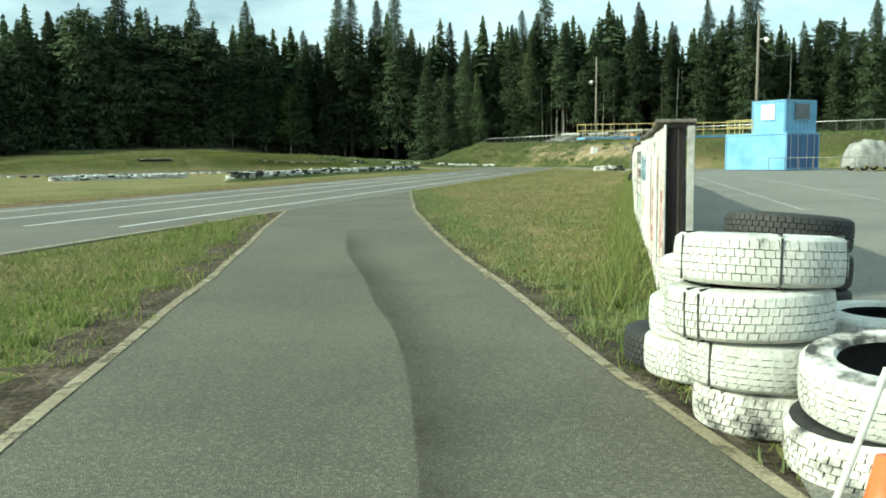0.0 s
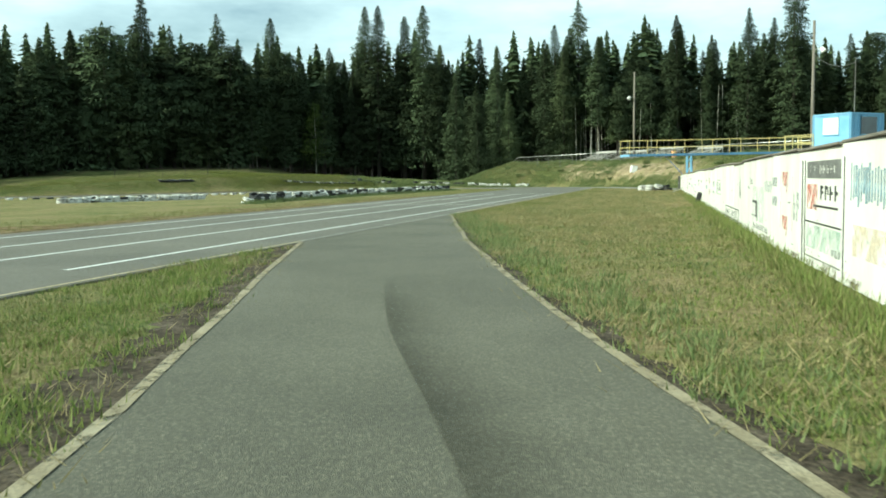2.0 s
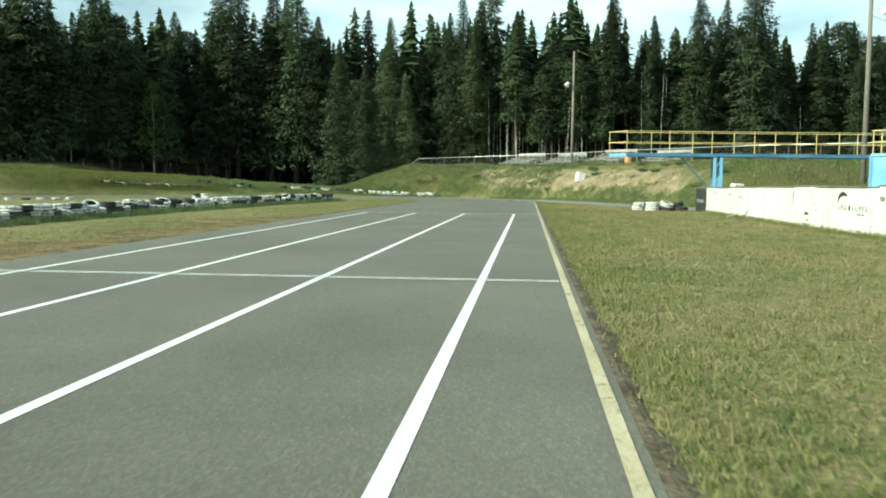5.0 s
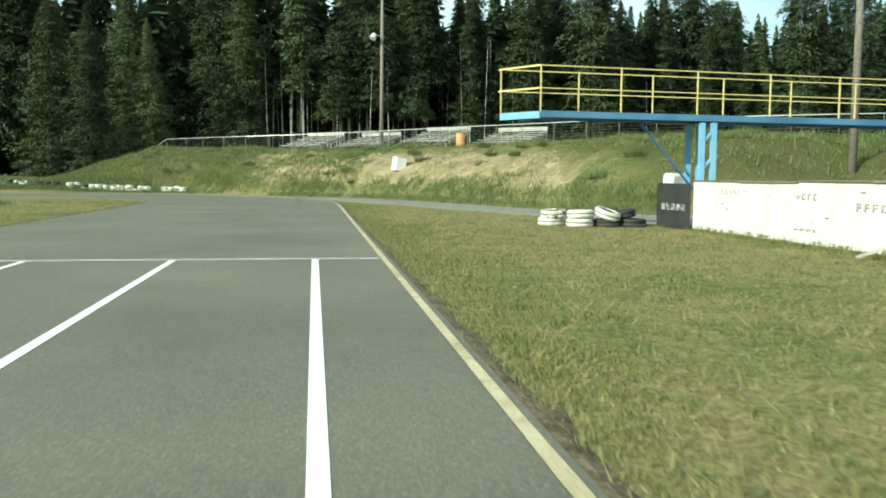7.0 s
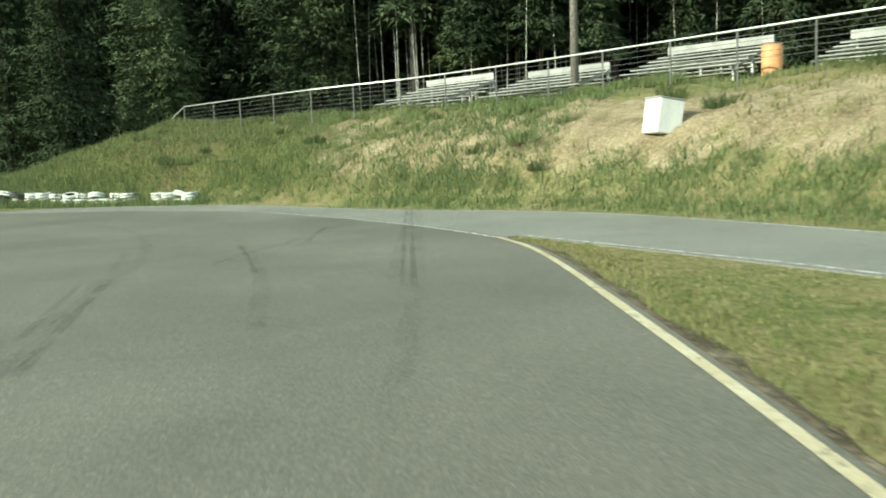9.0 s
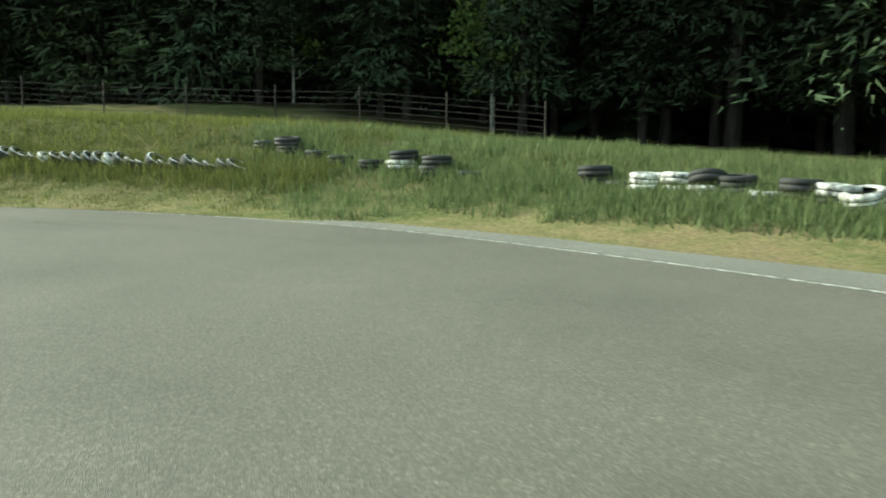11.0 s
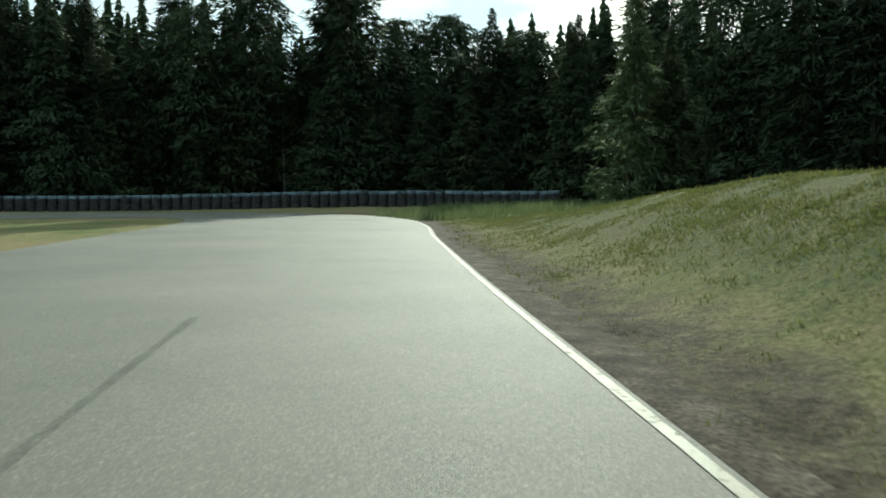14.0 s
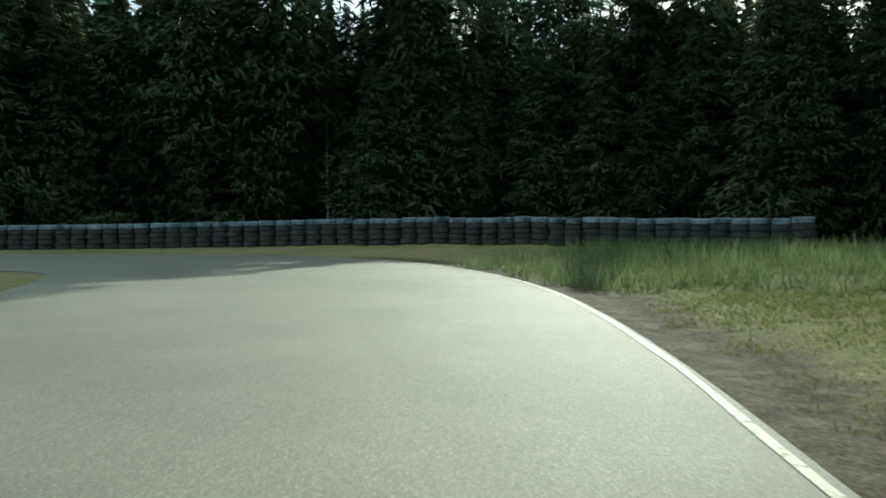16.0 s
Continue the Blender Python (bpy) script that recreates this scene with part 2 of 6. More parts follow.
    l.new(maths("ADD", nz(9, 6, 0.75), nz(1.6, 6, 0.7)), bp.inputs["Height"])
    l.new(bp.outputs["Normal"], b.inputs["Normal"])
    return m


GROUND = ground_material()


def leafy(name, dark, light, spread=0.3, trans=0.25, rough=0.65, spec=0.25):
    """Blades, needles and leaves: each piece its own shade, a little light passing through."""
    m = bpy.data.materials.new(name)
    m.use_nodes = True
    n, l = m.node_tree.nodes, m.node_tree.links
    b = n["Principled BSDF"]
    geo, ramp, info, mr, mul = (n.new("ShaderNodeNewGeometry"), n.new("ShaderNodeValToRGB"), n.new("ShaderNodeObjectInfo"),
                                n.new("ShaderNodeMapRange"), n.new("ShaderNodeVectorMath"))
    ramp.color_ramp.elements[0].color, ramp.color_ramp.elements[1].color = (*dark, 1), (*light, 1)
    l.new(geo.outputs["Random Per Island"], ramp.inputs["Fac"])
    mr.inputs["To Min"].default_value, mr.inputs["To Max"].default_value = 1 - spread, 1 + spread
    mul.operation = "SCALE"
    l.new(info.outputs["Random"], mr.inputs["Value"])
    l.new(ramp.outputs["Color"], mul.inputs[0])
    l.new(mr.outputs["Result"], mul.inputs["Scale"])
    l.new(mul.outputs["Vector"], b.inputs["Base Color"])
    b.inputs["Roughness"].default_value = rough
    b.inputs["Specular IOR Level"].default_value = spec
    tr, mix = n.new("ShaderNodeBsdfTranslucent"), n.new("ShaderNodeMixShader")
    mix.inputs["Fac"].default_value = trans
    l.new(mul.outputs["Vector"], tr.inputs["Color"])
    l.new(b.outputs["BSDF"], mix.inputs[1])
    l.new(tr.outputs["BSDF"], mix.inputs[2])
    l.new(mix.outputs["Shader"], n["Material Output"].inputs["Surface"])
    return m


NEEDLES = leafy("spruce_needles", (0.038, 0.056, 0.030), (0.070, 0.092, 0.046), 0.38, 0.08, 0.8, 0.08)
PALE_NEEDLES = leafy("fir_needles", (0.070, 0.096, 0.046), (0.118, 0.146, 0.070), 0.25, 0.16, 0.8, 0.08)
LEAVES = leafy("aspen_leaves", (0.060, 0.10, 0.022), (0.14, 0.18, 0.05), 0.25, 0.35)
FRESH_GRASS = leafy("fresh_grass_blades", (0.095, 0.140, 0.036), (0.240, 0.270, 0.090), 0.1, 0.35, 0.75, 0.12)
GRASS = leafy("grass_blades", (0.105, 0.122, 0.040), (0.290, 0.268, 0.125), 0.1, 0.32, 0.75, 0.12)
DRY_GRASS = leafy("dry_grass_blades", (0.205, 0.172, 0.082), (0.37, 0.312, 0.172), 0.1, 0.3, 0.75, 0.12)
BANK_GRASS = leafy("bank_grass_blades", (0.096, 0.120, 0.030), (0.235, 0.240, 0.076), 0.1, 0.38, 0.75, 0.08)
LUSH_GRASS = leafy("lush_grass_blades", (0.094, 0.130, 0.048), (0.222, 0.254, 0.116), 0.1, 0.35, 0.75, 0.12)
BARK = material("bark", [(0.3, (0.026, 0.021, 0.017)), (0.7, (0.072, 0.060, 0.050))], scale=3, fine=20, rough=0.95, bump=0.8, stretch=(1, 1, 0.2))
PALE_BARK = material("pale_bark", [(0.36, (0.10, 0.09, 0.075)), (0.45, (0.40, 0.39, 0.34)), (0.7, (0.52, 0.50, 0.44))], scale=5, fine=20, rough=0.9, bump=0.4, stretch=(1, 1, 0.5))
WHITE_TYRE = material("white_tyre_paint", [(0.31, (0.05, 0.05, 0.046)), (0.37, (0.43, 0.43, 0.39)), (0.46, (0.52, 0.515, 0.47)), (0.6, (0.61, 0.605, 0.555)), (0.78, (0.50, 0.485, 0.42))],
                      scale=5, fine=45, fine_amount=0.12, rough=0.6, bump=0.3, spread=0.10, detail=9)
SHABBY_TYRE = material("shabby_tyre_paint", [(0.38, (0.045, 0.045, 0.042)), (0.47, (0.33, 0.32, 0.29)), (0.56, (0.66, 0.65, 0.59)), (0.8, (0.72, 0.70, 0.63))],
                       scale=7, fine=40, fine_amount=0.2, rough=0.65, bump=0.4, spread=0.15, detail=10)
DULL_TYRE = material("dull_tyre_paint", [(0.36, (0.035, 0.045, 0.05)), (0.48, (0.13, 0.18, 0.21)), (0.7, (0.23, 0.30, 0.335))], scale=2, fine=30, rough=0.7, bump=0.2, detail=8)
BLACK_TYRE = material("black_rubber", [(0.3, (0.018, 0.018, 0.018)), (0.65, (0.034, 0.033, 0.031)), (0.8, (0.07, 0.066, 0.06))], scale=4, fine=40, rough=0.75, bump=0.3, spread=0.3)
WALL_PAINT = material("white_board_paint", [(0.28, (0.40, 0.38, 0.33)), (0.42, (0.60, 0.59, 0.55)), (0.65, (0.72, 0.715, 0.67))], scale=1.6, fine=40, fine_amount=0.06,
                      rough=0.55, bump=0.15, spread=0.06, stretch=(1, 1, 0.35), detail=9)
RED_PAINT = worn(material("red_paint", [(0.3, (0.50, 0.10, 0.07)), (0.7, (0.60, 0.20, 0.15))], scale=5, fine=30, rough=0.6), 6, 0.40, 0.85)
GREY_PAINT = worn(material("grey_lettering", [(0.3, (0.13, 0.13, 0.13)), (0.7, (0.26, 0.26, 0.25))], scale=5, fine=30, rough=0.6), 8, 0.38, 0.72)
PALE_PAINT = worn(material("faint_lettering", [(0.3, (0.32, 0.35, 0.35)), (0.7, (0.44, 0.46, 0.45))], scale=5, fine=30, rough=0.6), 8, 0.40, 0.58)
SCRIPT_PAINT = worn(material("blue_script", [(0.3, (0.16, 0.28, 0.36)), (0.7, (0.28, 0.39, 0.45))], scale=5, fine=30, rough=0.6), 7, 0.38, 0.60)
PEACH_PAINT = worn(material("peach_paint", [(0.3, (0.66, 0.55, 0.42)), (0.7, (0.74, 0.64, 0.52))], scale=3, fine=30, rough=0.6), 3, 0.44, 0.75)
MINT_PAINT = worn(material("mint_paint", [(0.3, (0.28, 0.45, 0.37)), (0.7, (0.40, 0.54, 0.46))], scale=3, fine=30, rough=0.6), 4, 0.40, 1.10)
MUD_SPLASH = worn(material("mud_splash", [(0.3, (0.20, 0.17, 0.11)), (0.7, (0.36, 0.33, 0.24))], scale=5, fine=30, rough=0.9), 9, 0.46, 0.72)
GREY_FIELD = material("grey_field_paint", [(0.3, (0.10, 0.10, 0.10)), (0.7, (0.19, 0.19, 0.18))], scale=4, fine=30, rough=0.6, bump=0.1)
BLACK_PAINT = material("black_board_paint", [(0.3, (0.02, 0.02, 0.022)), (0.7, (0.05, 0.05, 0.05))], scale=3, fine=30, rough=0.5, bump=0.15)
OLD_WOOD = material("weathered_wood", [(0.3, (0.10, 0.085, 0.068)), (0.7, (0.25, 0.225, 0.19))], scale=3, fine=30, rough=0.9, bump=0.6, stretch=(4, 0.4, 4), spread=0.2)
POST_WOOD = material("dark_post_wood", [(0.3, (0.022, 0.018, 0.015)), (0.7, (0.070, 0.056, 0.046))], scale=4, fine=25, rough=0.9, bump=0.8, stretch=(3, 3, 0.4), spread=0.2)
BLEACHER_WOOD = material("bleacher_board", [(0.3, (0.25, 0.245, 0.225)), (0.7, (0.44, 0.43, 0.40))], scale=2, fine=25, rough=0.8, bump=0.3, spread=0.15)
BLUE_PAINT = material("blue_paint", [(0.3, (0.14, 0.32, 0.51)), (0.5, (0.19, 0.39, 0.58)), (0.75, (0.25, 0.45, 0.63))], scale=0.8, fine=30, fine_amount=0.1, rough=0.45, bump=0.1, spread=0.05)
GIRDER_BLUE = material("dull_blue_paint", [(0.3, (0.055, 0.135, 0.24)), (0.5, (0.08, 0.185, 0.31)), (0.75, (0.115, 0.24, 0.38))], scale=0.8, fine=30, fine_amount=0.12, rough=0.5, bump=0.1, spread=0.05)
DARK_BLUE = material("dark_blue_paint", [(0.3, (0.035, 0.09, 0.22)), (0.7, (0.06, 0.14, 0.30))], scale=1, fine=30, fine_amount=0.15, rough=0.5, bump=0.1)
YELLOW_PAINT = material("yellow_rail_paint", [(0.3, (0.50, 0.40, 0.13)), (0.7, (0.66, 0.56, 0.26))], scale=3, fine=30, fine_amount=0.15, rough=0.5, bump=0.15, spread=0.1)
STEEL = material("galvanised_steel", [(0.3, (0.36, 0.36, 0.34)), (0.7, (0.52, 0.52, 0.50))], scale=6, fine=30, fine_amount=0.15, rough=0.45, metal=0.7, bump=0.1)
DARK_STEEL = material("dull_steel", [(0.3, (0.10, 0.10, 0.095)), (0.7, (0.20, 0.19, 0.175))], scale=6, fine=30, fine_amount=0.15, rough=0.6, metal=0.4, bump=0.1)
RUSTY = material("rusty_steel", [(0.3, (0.12, 0.065, 0.04)), (0.7, (0.24, 0.15, 0.10))], scale=6, fine=30, rough=0.8, metal=0.2, bump=0.3)
GLASS_DARK = material("window_glass", [(0.3, (0.04, 0.05, 0.06)), (0.7, (0.07, 0.085, 0.10))], scale=1, fine=5, fine_amount=0.05, rough=0.08, bump=0)
FAINT_MARK = worn(material("faint_rubber_mark", [(0.3, (0.04, 0.04, 0.038)), (0.7, (0.06, 0.06, 0.055))], scale=3, fine=60, rough=0.6, bump=0.3), 1.6, 0.40, 2.3, 5.0, (2.5, 0.6, 1))
SHORT_MARK = worn(material("short_rubber_mark", [(0.3, (0.03, 0.03, 0.028)), (0.7, (0.05, 0.05, 0.046))], scale=3, fine=60, rough=0.7, bump=0.3), 1.1, 0.36, 2.0, 8.0, (2.0, 0.8, 1))
STAIN = worn(material("oil_stain", [(0.3, (0.040, 0.040, 0.030)), (0.7, (0.060, 0.058, 0.044))], scale=2, fine=40, rough=0.7, bump=0.3), 1.4, 0.05, 1.45, 2.0)
fade = STAIN.node_tree.nodes.new("ShaderNodeAttribute")
fade.attribute_name = "fade"
thin = STAIN.node_tree.nodes.new("ShaderNodeMath")
thin.operation = "MULTIPLY"
through_ = next(k for k in STAIN.node_tree.nodes if k.bl_idname == "ShaderNodeMixShader").inputs["Fac"]
STAIN.node_tree.links.new(through_.links[0].from_socket, thin.inputs[0])
STAIN.node_tree.links.new(fade.outputs["Fac"], thin.inputs[1])
STAIN.node_tree.links.new(thin.outputs[0], through_)
for mark in (FAINT_MARK, RUBBER_MARK, SHORT_MARK, STAIN):
    mark.node_tree.nodes["Principled BSDF"].inputs["Specular IOR Level"].default_value = 0.06
ORANGE = material("orange_plastic", [(0.3, (0.75, 0.12, 0.03)), (0.7, (0.85, 0.20, 0.06))], scale=4, fine=30, fine_amount=0.08, rough=0.4, bump=0.05)
BARREL = material("orange_barrel_paint", [(0.3, (0.58, 0.26, 0.10)), (0.7, (0.72, 0.40, 0.20))], scale=3, fine=25, rough=0.6, bump=0.1)
CANVAS = material("grey_tarpaulin", [(0.3, (0.15, 0.15, 0.14)), (0.5, (0.27, 0.27, 0.25)), (0.7, (0.38, 0.375, 0.345))], scale=1.5, fine=25, fine_amount=0.1, rough=0.7, bump=0.4, bump_scale=4)


# ---- building helpers ----
def mesh_of(name, verts, faces, mat, smooth=False):
    me = bpy.data.meshes.new(name)
    me.from_pydata([tuple(v) for v in verts], [], [tuple(f) for f in faces])
    me.materials.append(mat)
    if smooth:
        me.polygons.foreach_set("use_smooth", [True] * len(me.polygons))
    me.update()
    return me


def bm_mesh(name, bm, mat, smooth=False):
    bmesh.ops.recalc_face_normals(bm, faces=bm.faces)
    me = bpy.data.meshes.new(name)
    bm.to_mesh(me)
    bm.free()
    me.materials.append(mat)
    if smooth:
        me.polygons.foreach_set("use_smooth", [True] * len(me.polygons))
    return me


def part(name, bm, mat, parent=None, label="", smooth=False):
    """Links a bmesh (or a mesh) as one object, under its thing where one is given."""
    me = bm if isinstance(bm, bpy.types.Mesh) else bm_mesh(name, bm, mat, smooth)
    ob = new(name, me)
    ob.parent = parent
    return tagged(ob, label)


def thing(name, label, category, group="", m=None, kind=""):
    ob = new(name)
    ob.empty_display_size = 0.2
    if m is not None:
        ob.matrix_basis = m
    return tagged(ob, label, category, group, kind)


def box(bm, size, at=(0, 0, 0), turn=0.0, bevel=0.0):
    r = bmesh.ops.create_cube(bm, size=1.0, matrix=Matrix.Translation(at) @ Matrix.Rotation(radians(turn), 4, "Z") @ Matrix.Diagonal((*size, 1)))
    if bevel:
        es = list({e for v in r["verts"] for e in v.link_edges})
        bmesh.ops.bevel(bm, geom=es, offset=bevel, segments=1, affect="EDGES")
    return bm


def beam(bm, a, b, w, h):
    """A squared bar from a to b, w across and h upright."""
    a, b = Vector(a), Vector(b)
    d = b - a
    turn = d.to_track_quat("X", "Z").to_matrix().to_4x4()
    bmesh.ops.create_cube(bm, size=1.0, matrix=Matrix.Translation((a + b) / 2) @ turn @ Matrix.Diagonal((d.length, w, h, 1)))
    return bm


def tube(bm, a, b, r, seg=8, r2=None):
    a, b = Vector(a), Vector(b)
    d = b - a
    turn = d.to_track_quat("Z", "Y").to_matrix().to_4x4()
    bmesh.ops.create_cone(bm, cap_ends=True, segments=seg, radius1=r, radius2=r if r2 is None else r2, depth=d.length,
                          matrix=Matrix.Translation((a + b) / 2) @ turn)
    return bm


def smooth_line(points, step=1.0):
    """A Catmull-Rom line through points, resampled to about step."""
    p = np.array(points, float)
    p = np.vstack([2 * p[0] - p[1], p, 2 * p[-1] - p[-2]])
    out = []
    for i in range(1, len(p) - 2):
        n = max(2, int(np.linalg.norm(p[i + 1] - p[i]) / step))
        for u in np.arange(n) / n:
            out.append(0.5 * (2 * p[i] + (p[i + 1] - p[i - 1]) * u + (2 * p[i - 1] - 5 * p[i] + 4 * p[i + 1] - p[i + 2]) * u * u
                              + (3 * p[i] - p[i - 1] - 3 * p[i + 1] + p[i + 2]) * u ** 3))
    out.append(p[-2])
    return np.array(out)


def normals(line):
    """The unit way to the right of a line, at each of its points."""
    d = np.gradient(line, axis=0)
    d /= np.linalg.norm(d, axis=1)[:, None]
    return np.stack([d[:, 1], -d[:, 0]], 1)


def ribbon(name, left, right, z, mat, thick=0.0):
    """A flat strip between two lines with as many points; with a thickness, its sides go down."""
    n = len(left)
    v = [(*p, z) for p in left] + [(*p, z) for p in right]
    f = [(i, n + i, n + i + 1, i + 1) for i in range(n - 1)]
    if thick:
        v += [(*p, z - thick) for p in left] + [(*p, z - thick) for p in right]
        f += [(2 * n + i, i, i + 1, 2 * n + i + 1) for i in range(n - 1)]
        f += [(n + i, 3 * n + i, 3 * n + i + 1, n + i + 1) for i in range(n - 1)]
    return mesh_of(name, v, f, mat)


def slab(name, outline, z, thick, mat):
    """A flat plate with that outline."""
    bm = bmesh.new()
    face = bm.faces.new([bm.verts.new((x, y, z)) for x, y in outline])
    r = bmesh.ops.extrude_face_region(bm, geom=[face])
    bmesh.ops.translate(bm, verts=[v for v in r["geom"] if isinstance(v, bmesh.types.BMVert)], vec=(0, 0, -thick))
    bmesh.ops.triangulate(bm, faces=[g for g in bm.faces if len(g.verts) > 4])
    return bm_mesh(name, bm, mat)


def inside(px, py, outline):
    """Which points lie within an outline."""
    q = np.array(outline, float)
    x1, y1 = q[:, 0], q[:, 1]
    x2, y2 = np.roll(x1, -1), np.roll(y1, -1)
    hit = np.zeros(px.shape, bool)
    for a, b, c, d in zip(x1, y1, x2, y2):
        if b != d:
            hit ^= ((b > py) != (d > py)) & (px < (c - a) * (py - b) / (d - b) + a)
    return hit


def beside(px, py, line):
    """Signed distance to the right of a line, and the x of its nearest point."""
    best, sign, near = np.full(px.shape, 1e9), np.ones(px.shape), np.zeros(px.shape)
    for (ax, ay), (bx, by) in zip(line[:-1], line[1:]):
        dx, dy = bx - ax, by - ay
        u = np.clip(((px - ax) * dx + (py - ay) * dy) / (dx * dx + dy * dy), 0, 1)
        qx, qy = ax + u * dx, ay + u * dy
        d = np.hypot(px - qx, py - qy)
        s = np.where((px - ax) * dy - (py - ay) * dx >= 0, 1.0, -1.0)
        m = d < best
        best, sign, near = np.where(m, d, best), np.where(m, s, sign), np.where(m, qx, near)
    return best * sign, near


def ramp01(v):
    v = np.clip(v, 0, 1)
    return v * v * (3 - 2 * v)


# ---- plan of the track ----
OUTER = smooth_line([(1.2, -120), (1.2, -60), (1.2, -20), (1.2, 20), (1.2, 40), (1.2, 50), (0.95, 56), (0.0, 59), (-1.25, 61.6), (-2.9, 64.4), (-5.4, 68.0),
                     (-8.2, 70.4), (-11.5, 72.2), (-16, 73.2), (-21, 73.4), (-26, 72.9), (-31, 70.8), (-35, 67.75), (-38.5, 64.5),
                     (-43.1, 60.2), (-51.6, 51.0), (-60.05, 42.05), (-64.13, 37.92), (-68.18, 33.15), (-71.0, 28.4), (-72.6, 23.0), (-71.5, 17.0), (-67.0, 12.0),
                     (-60, 8.5), (-50, 6.5)], 1.0)
INNER = OUTER - normals(OUTER) * np.interp(np.arange(len(OUTER)), [0, 200, 240, 400], [8.7, 8.7, 9.4, 9.4])[:, None]
PIT_LEFT = smooth_line([(11.6, -62), (8.3, -44.7), (6.66, -39.7), (6.08, -37.9), (5.5, -36.15), (5.04, -34.6), (4.5, -33.05), (3.9, -31.25), (3.12, -29.05), (2.53, -27.33), (1.88, -25.34), (1.1, -23.0)], 0.5)
PIT_RIGHT = smooth_line([(16.5, -60), (11.3, -43.5), (9.93, -39.5), (9.45, -38.25), (9.05, -37.1), (8.66, -35.9), (8.22, -34.6), (7.85, -33.6), (7.32, -32.1), (6.95, -31.0), (6.57, -29.8),
                         (6.05, -28.2), (5.3, -25.7), (4.66, -23.65), (4.1, -21.7), (3.47, -19.2), (2.95, -17.4), (1.1, -10.2)], 0.5)
FAR_EDGE = smooth_line([(24, 40.5), (16, 40.8), (12, 41.5), (10.3, 43.3), (8.5, 48.2), (6.4, 54), (4.2, 59.7), (2.3, 62.8), (-1.5, 66.3), (-5.6, 71.2), (-9, 74.0), (-14, 75.8), (-20, 75.9), (-26.5, 74.4)], 1.0)
NEAR_EDGE = [(11.0, 34.6), (9.6, 36.6), (8.1, 39.8), (5.3, 47.0), (3.7, 51.8), (2.5, 54.3), (0.9, 57.4)]
pit_plan = [tuple(p) for p in PIT_LEFT] + [(0.85, -19), (0.85, -11.5)] + [tuple(p) for p in PIT_RIGHT[::-1]]
outer_part = [tuple(p - n * 0.4) for p, n in zip(OUTER, normals(OUTER)) if p[1] > 57 and p[0] > -29 and p[0] < 0.95]
service_plan = [tuple(p) for p in FAR_EDGE] + outer_part[::-1] + NEAR_EDGE[::-1]
yard_plan = [(10.05, -70), (26, -70), (26, 40.5), (16, 40.8), (12, 41.5), (10.9, 34.7), (10.05, 34)]
track_plan = [tuple(p) for p in INNER] + [tuple(p) for p in OUTER[::-1]]
ASPHALT_PLANS = [pit_plan, service_plan, yard_plan, track_plan]
BANK_FOOT = [(160, 30), (60, 40), (24, 41.2), (16, 41.4), (12.4, 42.2), (10.9, 43.8)] + [tuple(p) for p in FAR_EDGE[18:] + normals(FAR_EDGE)[18:] * 0.7]


def noise2(x, y, scale, seed=0.0):
    """Cheap smooth waves that look random enough for ground."""
    a = np.sin(x * scale * 1.3 + seed + 1.7 * np.sin(y * scale * 0.7 + seed)) + np.sin(y * scale * 1.1 - seed * 2 + 1.3 * np.sin(x * scale * 0.9))
    b = np.sin((x + y) * scale * 2.3 + seed * 3) + np.sin((x - y) * scale * 2.9 + seed)
    return a / 3 + b / 6


def height(px, py):
    """The lie of the land; the asphalt is at nought."""
    px, py = np.asarray(px, float), np.asarray(py, float)
    d, _ = beside(px, py, BANK_FOOT)
    fall = ramp01((px + 22.0) / 10.0)
    rise = np.interp(d, [0, 0.6, 1.7, 3.0, 6.0, 8.5, 10.5], [0, 0.06, 0.37, 0.60, 0.85, 0.96, 1.0]) * fall
    z = 3.35 * rise + 0.30 * noise2(px, py, 0.8, 2.0) * ramp01(d / 4) * fall * (1 - 0.6 * ramp01((d - 9) / 4))
    z += (0.13 * noise2(px + 0.5 * d, py, 2.1, 4.0) + 0.07 * noise2(px, py, 4.3, 1.0)) * ramp01((d - 0.6) / 1.2) * ramp01((9.5 - d) / 2) * fall
    z += np.where(d > 10, (d - 10) * 0.012, 0)
    r, nx = beside(px, py, OUTER[::2])
    amount = np.interp(nx, [-72, -66, -62, -58, -54, -50, -44, -38, -32, -26, -20, -14], [0.3, 0.45, 0.75, 1.15, 1.5, 1.65, 1.95, 2.1, 1.9, 1.1, 0.55, 0.3])
    west = ramp01((-13.0 - px) / 4) * ramp01((py - 6) / 12)
    z += np.where(r > 0.4, ramp01((r - 0.4) / 5.3), 0) * amount * west * (1 - 0.85 * fall)
    z += np.clip((r - 6.5) * 0.07, 0, 1.3) * ramp01((-44 - px) / 8) * ramp01((py - 36) / 10)
    z += 0.07 * noise2(px, py, 1.4, 5.0) * ramp01((r - 1.5) / 3) * west
    far = np.maximum(np.abs(px) - 150, 0) + np.maximum(np.abs(py) - 180, 0)
    return z - 0.022 + far * 0.01


# ---- ground and roads ----
def axis_steps(lo, hi, core_lo, core_hi, step):
    core = list(np.arange(core_lo, core_hi + step / 2, step))
    up, s = [], step
    while (up[-1] if up else core[-1]) < hi:
        s *= 1.45
        up.append((up[-1] if up else core[-1]) + s)
    down, s = [], step
    while (down[-1] if down else core[0]) > lo:
        s *= 1.45
        down.append((down[-1] if down else core[0]) - s)
    return np.array(down[::-1] + core + up)


